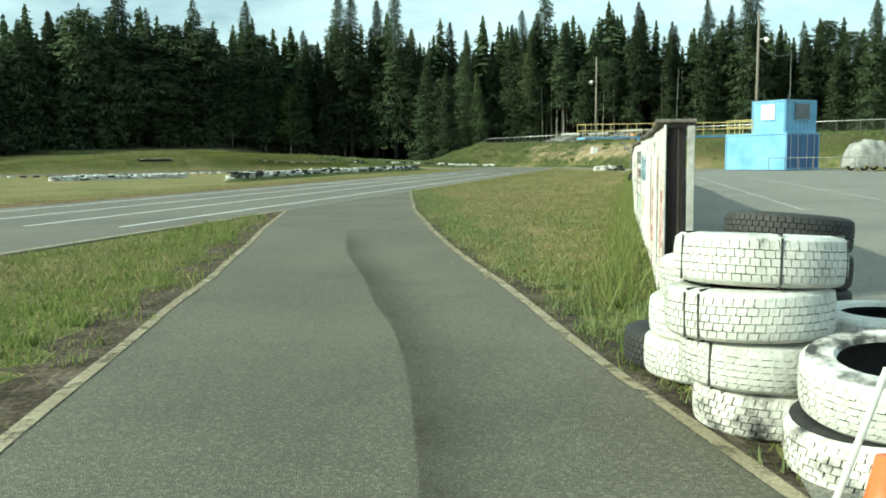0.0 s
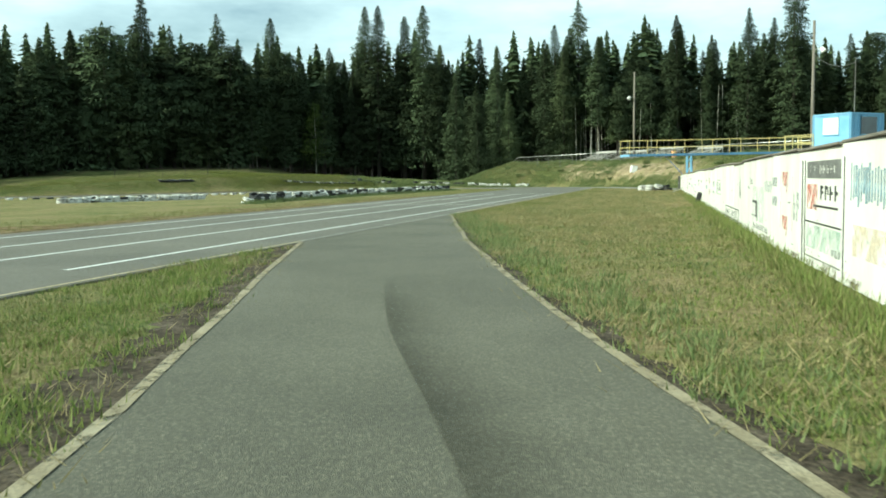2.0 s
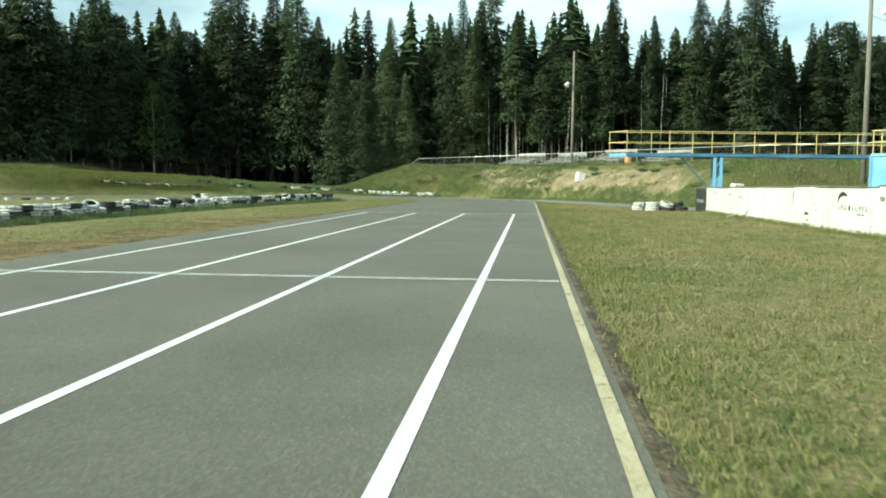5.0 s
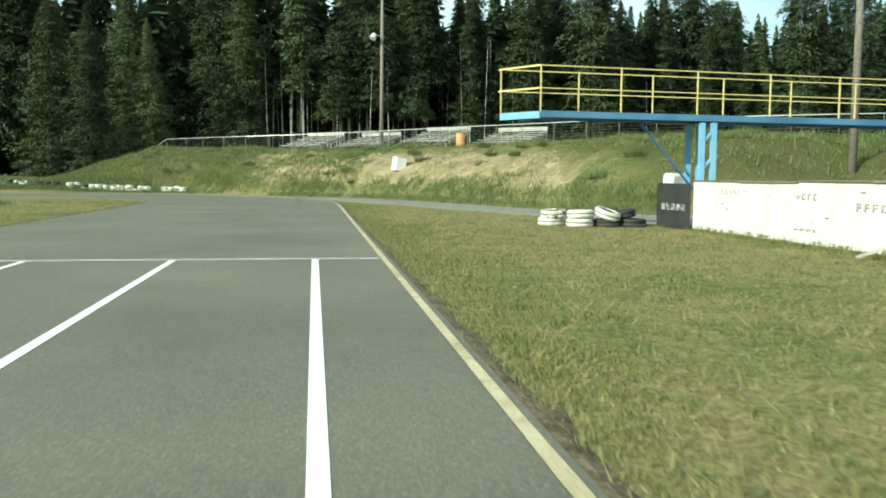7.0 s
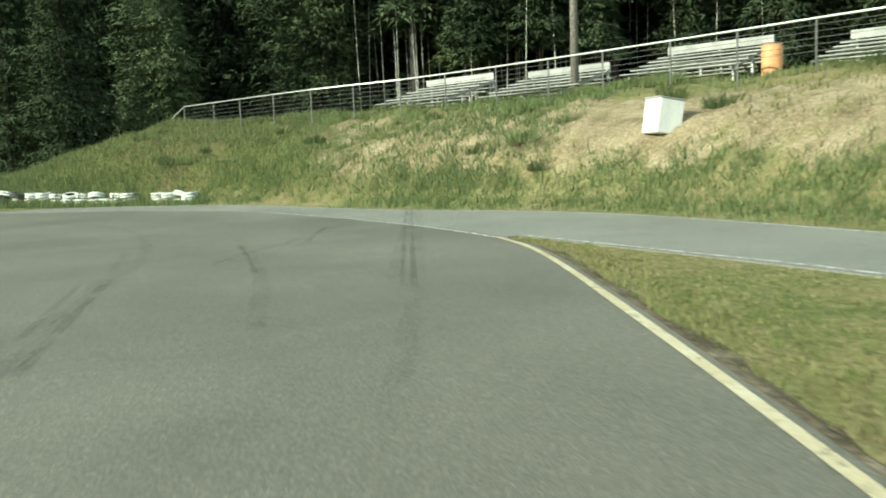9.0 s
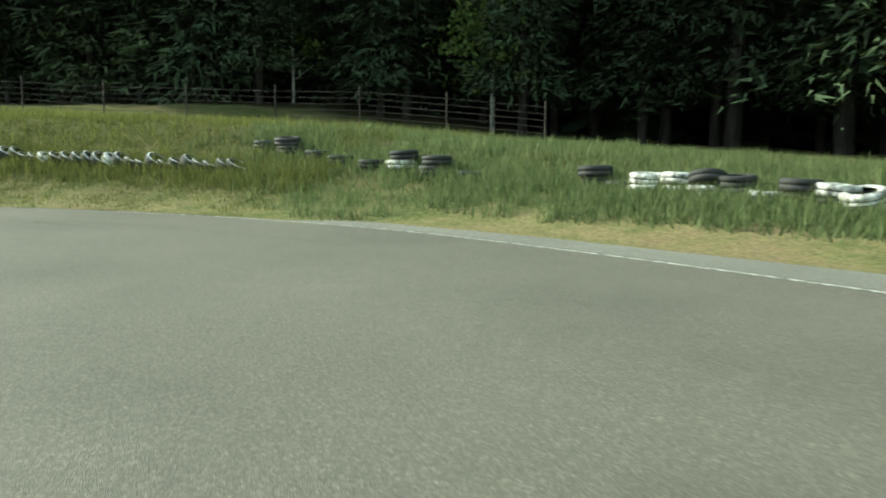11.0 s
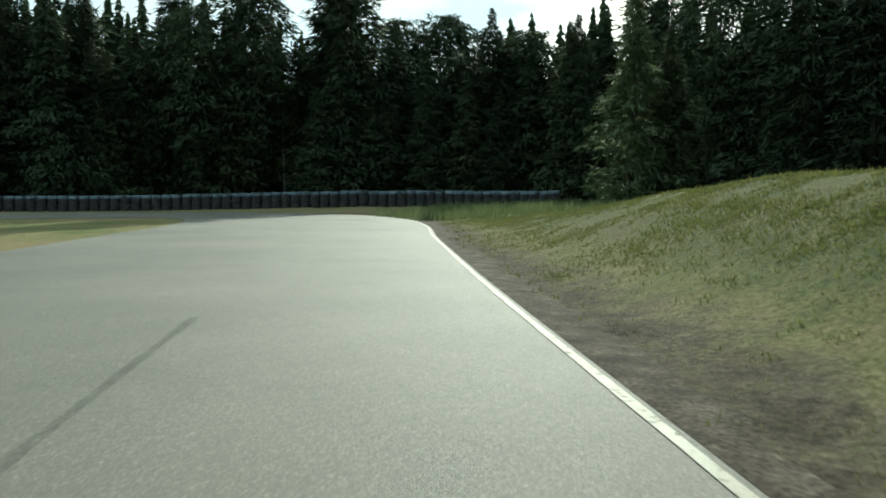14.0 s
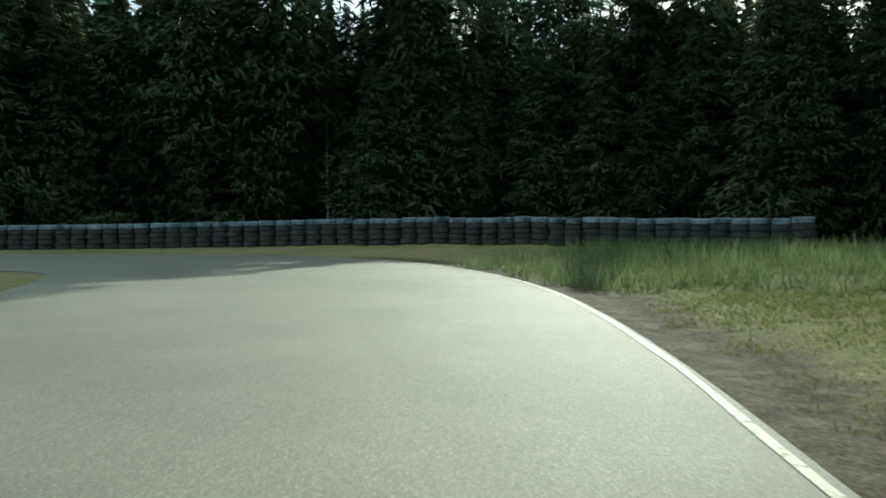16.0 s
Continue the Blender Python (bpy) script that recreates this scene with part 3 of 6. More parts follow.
def make_ground():
    xs, ys = axis_steps(-1800, 1800, -92, 42, 0.6), axis_steps(-1800, 1800, -62, 100, 0.6)
    gx, gy = np.meshgrid(xs, ys)
    z = height(gx, gy)
    nx, ny = len(xs), len(ys)
    v = np.stack([gx, gy, z], -1).reshape(-1, 3)
    i = np.arange(nx * ny).reshape(ny, nx)
    f = np.stack([i[:-1, :-1], i[:-1, 1:], i[1:, 1:], i[1:, :-1]], -1).reshape(-1, 4)
    me = mesh_of("ground", v.tolist(), f.tolist(), GROUND, smooth=True)
    d, _ = beside(v[:, 0], v[:, 1], BANK_FOOT)
    band = ramp01((d - 0.6) / 1.0) * ramp01((7.0 - d) / 2.0) * ramp01((v[:, 0] + 7) / 4) * (1 - 0.75 * ramp01((v[:, 0] - 9) / 6))
    w, _ = beside(v[:, 0], v[:, 1], FOREST_LINE)
    off_track = beside(v[:, 0], v[:, 1], OUTER[::2])[0]
    bare_to = np.interp(v[:, 0], [-46, -40, -36], [2.7, 2.6, 0.6])
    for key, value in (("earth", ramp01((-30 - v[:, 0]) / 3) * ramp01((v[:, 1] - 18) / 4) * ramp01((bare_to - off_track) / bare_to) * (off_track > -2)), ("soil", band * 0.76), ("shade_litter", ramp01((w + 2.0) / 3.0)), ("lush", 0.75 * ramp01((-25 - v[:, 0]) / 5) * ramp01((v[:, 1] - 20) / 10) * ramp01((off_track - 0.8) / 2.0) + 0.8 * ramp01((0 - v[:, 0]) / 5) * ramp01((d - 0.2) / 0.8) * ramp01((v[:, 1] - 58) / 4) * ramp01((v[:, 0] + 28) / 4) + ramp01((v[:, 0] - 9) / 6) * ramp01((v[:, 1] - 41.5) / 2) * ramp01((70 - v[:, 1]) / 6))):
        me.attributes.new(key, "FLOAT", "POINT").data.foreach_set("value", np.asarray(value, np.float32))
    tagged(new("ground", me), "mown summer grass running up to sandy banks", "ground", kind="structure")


FOREST_LINE = [(140, 60), (70, 95), (40, 93), (26, 93), (14, 93), (4, 92), (-6, 94), (-12, 96), (-15, 94), (-19, 95), (-26, 100), (-34, 100), (-41, 94), (-46, 88.5), (-51, 83.5), (-60, 74),
               (-70, 65), (-79, 57), (-85, 47), (-91, 33), (-90, 19), (-79, 5), (-67, -1), (-58, -8), (-50, -20), (-52, -50), (-60, -90), (-60, -140)]
make_ground()
road = tagged(new("road", ribbon("road", INNER, OUTER, 0.004, ASPHALT, 0.06)), "grey asphalt race track", "road", kind="structure")
pit_lane = tagged(new("pit_lane", slab("pit_lane", pit_plan, 0.0, 0.06, PIT_ASPHALT)), "grey asphalt pit exit lane", "road", kind="structure")
service_road = tagged(new("service_road", slab("service_road", service_plan, -0.003, 0.06, OLD_ASPHALT)), "pale asphalt service road below the bank", "road", kind="structure")
yard = tagged(new("pit_yard", slab("pit_yard", yard_plan, -0.006, 0.06, OLD_ASPHALT)), "asphalt paddock behind the board wall", "pavement", kind="structure")


def stripe(name, line, width, mat, z=0.008, label="", wobble=0.0, parent=road):
    p = np.array(line, float)
    n = normals(p)
    w = width / 2 * (1 + wobble * np.array([noise.noise((a * 2.1, b * 2.1, 3.0)) for a, b in p]))
    ob = tagged(new(name, ribbon(name, p - n * w[:, None], p + n * w[:, None], z, mat)), label)
    ob.parent = parent
    return ob


def straight(x0, y0, x1, y1, step=0.5):
    k = max(2, int(math.hypot(x1 - x0, y1 - y0) / step))
    return [(x0 + (x1 - x0) * i / k, y0 + (y1 - y0) * i / k) for i in range(k + 1)]


LANE = 2.13
for k, (a, b) in enumerate([(-28.3, 26.1), (-28.2, 26.1), (-44, 26.1), (-50, 26.1)]):
    stripe("lane_line", straight(-LANE * k, a, -LANE * k, b), 0.105, WHITE_LINE, label="white grid lane line")
for y in (0.0, 26.1):
    for dy in (-0.065, 0.065):
        stripe("start_line", straight(-7.3, y + dy, 1.0, y + dy), 0.068, THIN_LINE, 0.012, "thin double white line across the track")
on_edge = np.array([p for p in OUTER - normals(OUTER) * 0.13 if -10.2 < p[1] and p[0] > 0.5 and p[1] < 57.4])
stripe("edge_line", on_edge, 0.085, YELLOW_LINE, 0.010, "faded yellow edge line", 0.25)
stripe("edge_line", straight(1.08, -60, 1.08, -22.9), 0.065, YELLOW_LINE, 0.010, "pale worn edge line", 0.3)
stripe("edge_line", straight(1.06, -22.8, 1.06, -10.2), 0.05, FADED_LINE, 0.012, "pale worn edge line", 0.3)
bend = OUTER - normals(OUTER) * 0.15
stripe("edge_line", [p for p in bend if p[1] > 57.0 and 0.75 > p[0] > -31 and p[1] > 55], 0.08, FADED_LINE, 0.010, "white edge line round the bend", 0.2)
bend = OUTER - normals(OUTER) * 0.18
stripe("edge_line", [p for p in bend if -30 > p[0] > -40 and p[1] > 14], 0.04, FADED_LINE, 0.011, "thin worn edge line", 0.3)
stripe("edge_line", [p for p in bend if p[0] < -38.5 and p[1] > 14], 0.075, DIRTY_LINE, 0.011, "white edge line", 0.3)
for lane in (PIT_LEFT + normals(PIT_LEFT) * 0.05, PIT_RIGHT - normals(PIT_RIGHT) * 0.05):
    stripe("edge_line", lane, 0.080, PIT_LINE, 0.006, "faded yellow edge line", 0.35, pit_lane)
far_line = FAR_EDGE - normals(FAR_EDGE) * 0.15
stripe("edge_line", far_line, 0.07, FADED_LINE, 0.003, "thin worn edge line", 0.3, service_road)
near_line = smooth_line(NEAR_EDGE[1:], 0.6)
stripe("edge_line", near_line + normals(near_line) * 0.1, 0.07, FADED_LINE, 0.003, "thin worn edge line", 0.3, service_road)
for x, a, b in ((13.12, -22.8, 8.0), (15.85, -27.0, 15.0)):
    stripe("bay_line", straight(x, a, x, b), 0.08, FADED_LINE, 0.0, "worn white bay line", 0, yard)
def stain(edge, width):
    """An oil stain along the lane: sharp on one side, thinning out on the other."""
    p = smooth_line(edge, 0.15)
    n = normals(p)
    w = width * (1 + 0.25 * np.array([noise.noise((a * 0.9, b * 0.9, 6.0)) for a, b in p])) * ramp01(np.arange(len(p)) / 10 + 0.1) * ramp01((len(p) - np.arange(len(p))) / 16)
    steps = (-0.03, 0.0, 0.12, 0.35, 0.65, 1.0)
    v = [(*(q + k * t * u), 0.007) for q, k, u in zip(p, n, w) for t in steps]
    m = len(steps)
    me = mesh_of("oil_stain", v, [(i * m + c, i * m + c + 1, i * m + m + c + 1, i * m + m + c) for i in range(len(p) - 1) for c in range(m - 1)], STAIN)
    me.attributes.new("fade", "FLOAT", "POINT").data.foreach_set("value", np.outer(ramp01(np.arange(len(p)) / 26), [0.0, 1.0, 0.85, 0.5, 0.2, 0.0]).ravel().astype(np.float32))
    tagged(new("oil_stain", me), "dark curving oil stain on the pit lane").parent = pit_lane


stain([(9.0, -41.4), (8.72, -40.2), (8.45, -39.2), (8.21, -38.38), (7.95, -37.59), (7.66, -36.8), (7.35, -36.1), (6.9, -34.9), (6.34, -33.52), (5.84, -32.3), (5.38, -31.0), (5.05, -30.0), (4.70, -28.8), (4.50, -28.0)][::-1], -0.55)
for m, wide in (([(-0.92, 66.0), (-0.78, 58.5), (-0.62, 52.2)], 0.07), ([(-1.06, 66.3), (-0.90, 58.5), (-0.74, 52.4)], 0.06), ([(-2.24, 43.7), (-2.10, 46.7)], 0.13), ([(-2.45, 44.4), (-2.28, 46.3)], 0.09),
                ([(-3.45, 57.6), (-2.75, 55.0), (-2.5, 54.0)], 0.07), ([(-2.5, 61.2), (-2.42, 57.2)], 0.10), ([(-4.05, 53.5), (-3.33, 50.5), (-3.0, 49.2)], 0.09), ([(-4.3, 53.4), (-3.55, 50.4)], 0.07)):
    stripe("skid_mark", smooth_line(m, 0.4), wide, SHORT_MARK, 0.0095, "dark short tyre mark before the bend", 0.5)
for m in [[(-0.75, 66.5), (-0.70, 60.4), (-0.62, 53.2), (-0.66, 48)], [(-0.95, 66.0), (-0.92, 60), (-0.86, 53)], [(-3.9, 59.5), (-3.35, 57.3), (-2.4, 53.8), (-1.8, 50.5)], [(-2.2, 61.6), (-2.6, 58.5), (-3.3, 55)],
          [(-5.0, 57), (-4.2, 53.9), (-3.3, 50.1), (-2.8, 46)], [(-3.4, 47), (-3.9, 53), (-5.2, 58.5), (-7.6, 63.5), (-11.5, 67.5)],
          [(-28, 68.6), (-33.4, 66.2), (-37.5, 62.8), (-42, 58.2)], [(-27, 69.6), (-32.6, 67.3), (-37.6, 63.4)], [(-24, 71.2), (-29.4, 69.2), (-34.2, 66.0), (-37.4, 63.0)]]:
    stripe("skid_mark", smooth_line(m, 0.5), 0.17, FAINT_MARK, 0.009, "dark tyre mark in the bend", 0.5)
for m in ([(-30, 65.2), (-36, 62.3), (-42, 56.4), (-47, 50.9)], [(-29, 63.6), (-34.4, 61.4), (-40.4, 55.6), (-45, 50.4)], [(-33, 65.0), (-37.5, 61.9), (-42.5, 57.0)]):
    stripe("skid_mark", smooth_line(m, 0.5), 0.085, RUBBER_MARK, 0.0085, "dark tyre mark out of the bend", 0.5)


def verge(name, line, lo, hi, seed, label, z=0.0, mat=DIRT, over=0.03):
    """A ragged strip of bare soil between the asphalt and the grass."""
    p = np.array(line, float)
    n = normals(p)
    w = lo + (hi - lo) * np.array([(0.5 + 0.7 * noise.noise((a * 0.9 + seed, b * 0.9, 1.0)) + 0.3 * noise.noise((a * 4, b * 4, seed))) for a, b in p]).clip(0.04)
    w *= np.array([1 + 0.55 * noise.noise((a * 9, b * 9, seed + 2)) for a, b in p])
    rows_ = [np.column_stack([q, np.full(len(q), zz)]) for q, zz in ((p - n * over, z), (p + n * 0.02, z), (p + n * (0.02 + w[:, None]), -0.030))]
    v = np.stack(rows_, 1).reshape(-1, 3)
    f = [(3 * i + k, 3 * i + k + 1, 3 * i + k + 4, 3 * i + k + 3) for i in range(len(p) - 1) for k in (0, 1)]
    tagged(new(name, mesh_of(name, v.tolist(), f, mat)), label, "soil", kind="structure")


fine = smooth_line(OUTER[::4], 0.35)
on_straight = fine[(fine[:, 1] < 57) & (fine[:, 1] > -10.2) & (fine[:, 0] > 0.5)]
verge("verge_trim", on_straight, 0.03, 0.24, 1.0, "crumbled brown soil along the track edge", 0.0065, DIRT, 0.03)
verge("verge_trim", smooth_line(PIT_RIGHT, 0.15), 0.10, 0.50, 4.0, "dark bare soil along the pit lane", -0.006, DARK_SOIL)
verge("verge_trim", smooth_line(PIT_LEFT[::-1], 0.15), 0.30, 1.15, 7.0, "dark bare soil along the pit lane", -0.006, DARK_SOIL)
far_west = fine[(fine[:, 0] < -29) & (fine[:, 1] > 14)]
verge("verge_trim", far_west, 0.12, np.interp(far_west[:, 0], [-50, -38], [0.9, 0.26]), 9.0, "dark bare soil along the track edge", 0.007, DARK_SOIL, 0.09)


# ---- trees ----
def conifer_meshes(seed, tall, wide, tris, mat_needles, bare=0.1, rounded=False, fine=1.0):
    """A tapered trunk, and a crown of drooping boughs, each a spray of needle clumps."""
    rng = np.random.default_rng(seed)
    bm = bmesh.new()
    lean = rng.uniform(-0.3, 0.3, 2)
    tube(bm, (0, 0, -0.4), (lean[0] * 0.5, lean[1] * 0.5, tall * 0.55), tall * 0.012 + 0.05, 7, tall * 0.007)
    tube(bm, (lean[0] * 0.5, lean[1] * 0.5, tall * 0.55), (lean[0], lean[1], tall), tall * 0.007, 6, 0.01)
    trunk = bm_mesh("trunk", bm, BARK, True)
    # boughs set round the trunk; along each, a flat spray of needle twigs that fans out, hangs and points outwards
    K = 22
    n = int(tris / (2 * K))
    u = bare + (1 - bare) * (np.arange(n) + rng.uniform(0, 1, n)) / n
    u = bare + (1 - bare) * ((u - bare) / (1 - bare)) ** 0.88
    top = (1 - u) ** 0.80 if not rounded else np.sin(np.pi * np.clip((1.02 - u) / 1.02, 0, 1) ** 0.62) ** 0.8
    if rounded:
        top = np.where(u > 0.45, top, top * (0.35 + 1.45 * u))
    a = np.arange(n) * 2.39996 + rng.uniform(-0.6, 0.6, n)
    reach = wide * (top * 0.97 + 0.02) * rng.uniform(0.62, 1.15, n) * (1 + 0.16 * np.sin(u * 31 + seed) + 0.20 * np.sin(u * 11 + a + seed))
    droop = rng.uniform(0.15, 0.50, n) * reach
    q = ((np.arange(K) + 0.6) / K) ** 0.75
    d = np.stack([np.cos(a), np.sin(a), np.zeros(n)], 1)
    across = np.stack([-np.sin(a), np.cos(a), np.zeros(n)], 1)
    fan = rng.uniform(-1, 1, (n, K, 2)) * (0.34 * reach[:, None] * np.sin(np.pi * np.clip(q * 0.86 + 0.14, 0, 1)) + 0.04)[:, :, None]
    c = (np.stack([lean[0] * u, lean[1] * u, tall * u], 1)[:, None, :] + d[:, None, :] * (reach[:, None] * q)[:, :, None])
    c[:, :, 2] += 0.14 * reach[:, None] * q - droop[:, None] * q * q
    c = c[:, :, None, :] + across[:, None, None, :] * fan[:, :, :, None]
    c[:, :, :, 2] -= 0.35 * np.abs(fan)
    c = c.reshape(-1, 3)
    bough = np.repeat(np.arange(n), K * 2)
    rr = reach[bough]
    m = len(c)
    c += rng.normal(0, 1, (m, 3)) * (0.035 * rr + 0.03)[:, None]
    size = np.clip(0.20 * rr + 0.14, 0.16, 0.62) * rng.uniform(0.6, 1.4, m) * fine
    out = d[bough] * rng.uniform(0.3, 1.0, (m, 1)) + across[bough] * (fan.reshape(-1) / np.maximum(rr, 0.2))[:, None] * 1.6 + rng.normal(0, 0.38, (m, 3))
    out[:, 2] = out[:, 2] * 0.6 - 0.28
    out /= np.linalg.norm(out, axis=1)[:, None]
    side = np.cross(out, rng.normal(0, 0.5, (m, 3)) + np.array([0, 0, 1.0]))
    side /= np.linalg.norm(side, axis=1)[:, None]
    V = np.stack([c - side * (size * 0.26)[:, None], c + side * (size * 0.26)[:, None], c + out * (size * 1.9)[:, None]], 1).reshape(-1, 3)
    # the twigs of a bough are shaded together, as a brush of needles is
    axis = np.stack([lean[0] * c[:, 2] / tall, lean[1] * c[:, 2] / tall, c[:, 2]], 1)
    soft = (c - axis) * np.array([1, 1, 0]) / np.maximum(rr, 0.3)[:, None] + np.array([0, 0, 0.5]) + rng.normal(0, 0.30, (n, 3))[bough] + rng.normal(0, 0.13, (m, 3))
    soft /= np.linalg.norm(soft, axis=1)[:, None]
    T = V.reshape(-1, 3, 3)
    flat = np.cross(T[:, 1] - T[:, 0], T[:, 2] - T[:, 0])
    turn = (flat * soft).sum(1) < 0
    T[turn] = T[turn][:, [1, 0, 2]]
    crown = mesh_of("crown", T.reshape(-1, 3).tolist(), np.arange(len(V)).reshape(-1, 3).tolist(), mat_needles, smooth=True)
    crown.normals_split_custom_set(np.repeat(soft, 3, axis=0).tolist())
    return trunk, crown


def broadleaf_meshes(seed, tall, wide, clumps):
    """A slender pale trunk with limbs, and a loose uneven crown of leaf clumps."""
    rng = np.random.default_rng(seed)
    bm = bmesh.new()
    tube(bm, (0, 0, -0.4), (0.1, 0.1, tall * 0.55), 0.12, 7, 0.08)
    tube(bm, (0.1, 0.1, tall * 0.55), (0.3, 0, tall * 0.97), 0.08, 6, 0.02)
    V = []
    for i in range(clumps):
        u = rng.uniform(0.22, 1.0)
        a = rng.uniform(0, 6.283)
        r = wide * math.sin(min(1, (1.05 - u) * 1.5) * 1.57) * rng.uniform(0.45, 1.0)
        c = np.array([math.cos(a) * r, math.sin(a) * r, tall * u])
        if i % 6 == 0:
            tube(bm, (0.1, 0.05, max(0.5, tall * u - r * 0.8)), tuple(c), 0.03, 4, 0.008)
        for k in range(14):
            p = c + rng.normal(0, 0.42, 3) * (1, 1, 0.8)
            e1, e2 = rng.normal(0, 1, 3), rng.normal(0, 1, 3)
            e1, e2 = e1 / np.linalg.norm(e1) * 0.16, e2 / np.linalg.norm(e2) * 0.13
            V += [p - e1, p + e1, p + e2 * 1.6]
    f = np.arange(len(V)).reshape(-1, 3)
    return bm_mesh("trunk", bm, PALE_BARK, True), mesh_of("crown", np.array(V).tolist(), f.tolist(), LEAVES)


TREES = {}
SORTS = [(16, 3.6, 0.02, False), (20, 4.1, 0.05, False), (23, 4.7, 0.06, False), (18, 3.6, 0.02, False), (20, 3.8, 0.09, True), (16, 3.6, 0.05, True)]
GRADES = [(9000, 0.62), (22000, 0.40), (12000, 0.56), (30000, 0.30), (20000, 0.40), (20000, 0.40)]      # tufts to a tree, and their size: far, beside the track, in the west, close to the bend, bare below, bare-stemmed behind the bank
for g, (tufts, tuft_size) in enumerate(GRADES):
    for i, (tall, wide, bare, rounded) in enumerate(SORTS):
        t, c = conifer_meshes(10 + i + 20 * g, tall, wide * (1.25 if g == 2 else 1.0), tufts, PALE_NEEDLES if i == 3 else NEEDLES, bare + (0.07 if g == 4 else 0.26 if g == 5 else 0.0), rounded, tuft_size)
        ob = thing("conifer_tree", "tall dark green spruce at the forest edge" if i not in (3, 4, 5) else ("pale green fir at the forest edge" if i == 3 else "round-crowned green pine at the forest edge"),
                   "tree", "trees at the forest edge")
        part("trunk", t, BARK, ob)
        part("crown", c, NEEDLES, ob)
        TREES[i + 10 * g] = ob
for i in range(2):
    t, c = broadleaf_meshes(40 + i, (11, 14)[i], (1.9, 2.3)[i], (150, 200)[i])
    ob = thing("aspen_tree", "slender pale-barked aspen with light green leaves", "tree", "trees at the forest edge")
    part("trunk", t, PALE_BARK, ob)
    part("crown", c, LEAVES, ob)
    TREES[6 + i] = TREES[16 + i] = TREES[26 + i] = TREES[36 + i] = TREES[46 + i] = TREES[56 + i] = ob
used = set()


def plant(kind, x, y, size=1.0, turn=0.0):
    z = float(height(x, y)) - 0.05
    m = Matrix.Translation((x, y, z)) @ Matrix.Rotation(turn, 4, "Z") @ Matrix.Diagonal((size, size, size * random.uniform(0.94, 1.08), 1))
    if -27 < x < -6 and y < 97:
        kind += 30
    elif -52 < x <= -27 and y > 80:
        kind += 40
    elif -6.5 < x < 13 and y < 99:
        kind += 50
    elif -34 < x < 46 and y < 99:
        kind += 10                       # those that the track passes close by carry finer needles
    elif x < -45 and -4 < y < 80:
        kind += 20
    if TREES[kind] not in used:
        used.add(TREES[kind])
        TREES[kind].matrix_basis = m
        return TREES[kind]
    ob = copy_thing(TREES[kind], Matrix())
    ob.matrix_basis = m
    return ob


# trees that stand out
for kind, x, y, s in ((2, 26.1, 92.5, 1.05), (0, -17.8, 86.8, 0.80), (3, -13.6, 88.8, 0.62), (1, -21.5, 88.5, 0.85), (3, -76.4, 38.4, 0.54), (3, -78.6, 39.2, 0.46), (2, -86, 8, 1.0), (1, -90, 3, 1.05), (2, -94, -2, 1.0), (4, -98, 1.6, 0.82), (5, -101, 5, 1.0), (2, -29, 98, 1.2), (1, -32.6, 99.3, 1.35), (2, -36.5, 97.5, 1.15), (4, -26.5, 97.5, 0.9), (1, 40, 80, 0.9), (2, 45, 82, 0.9)):
    plant(kind, x, y, s, x)
def young(x, y):
    """The woods in the west are younger and lower."""
    if x > -45:
        return 1.0 + 0.16 * float(ramp01((-20 - x) / 4)) - 0.16 * float(ramp01((x - 12) / 14))
    tall = 0.70 + 0.30 * float(ramp01((y - 48) / 22)) + 0.13 * float(ramp01((13 - y) / 4))
    if x < -88:
        return 0.74
    return tall - 0.18 * float(ramp01((y - 12) / 4) * ramp01((39 - y) / 4) * ramp01((x + 92) / 4))


forest = smooth_line(FOREST_LINE[1:-1], 1.0)
fn = normals(forest)
rng = random.Random(5)
pos = 0.0
while pos < len(forest) - 2:
    i = int(pos)
    for row in range(2):
        off = 0.4 + row * 4.0 + rng.uniform(0, 2.6)
        x, y = forest[i] + fn[i] * off
        x, y = x + rng.uniform(-1.3, 1.3), y + rng.uniform(-1.3, 1.3)
        kind = rng.choices(range(8), (3, 5, 4, 2, 1.4, 1.4, 0.9, 0.7) if x > -45 else (4, 4, 3, 2, 2.4, 2.4, 0.6, 0.4))[0]
        plant(kind, x, y, rng.uniform(0.72, 1.10) * (1.0 if row else 0.9) * young(x, y), rng.uniform(0, 6.28))
    pos += rng.uniform(2.0, 3.4) if forest[i][0] > -45 else rng.uniform(1.4, 2.4)


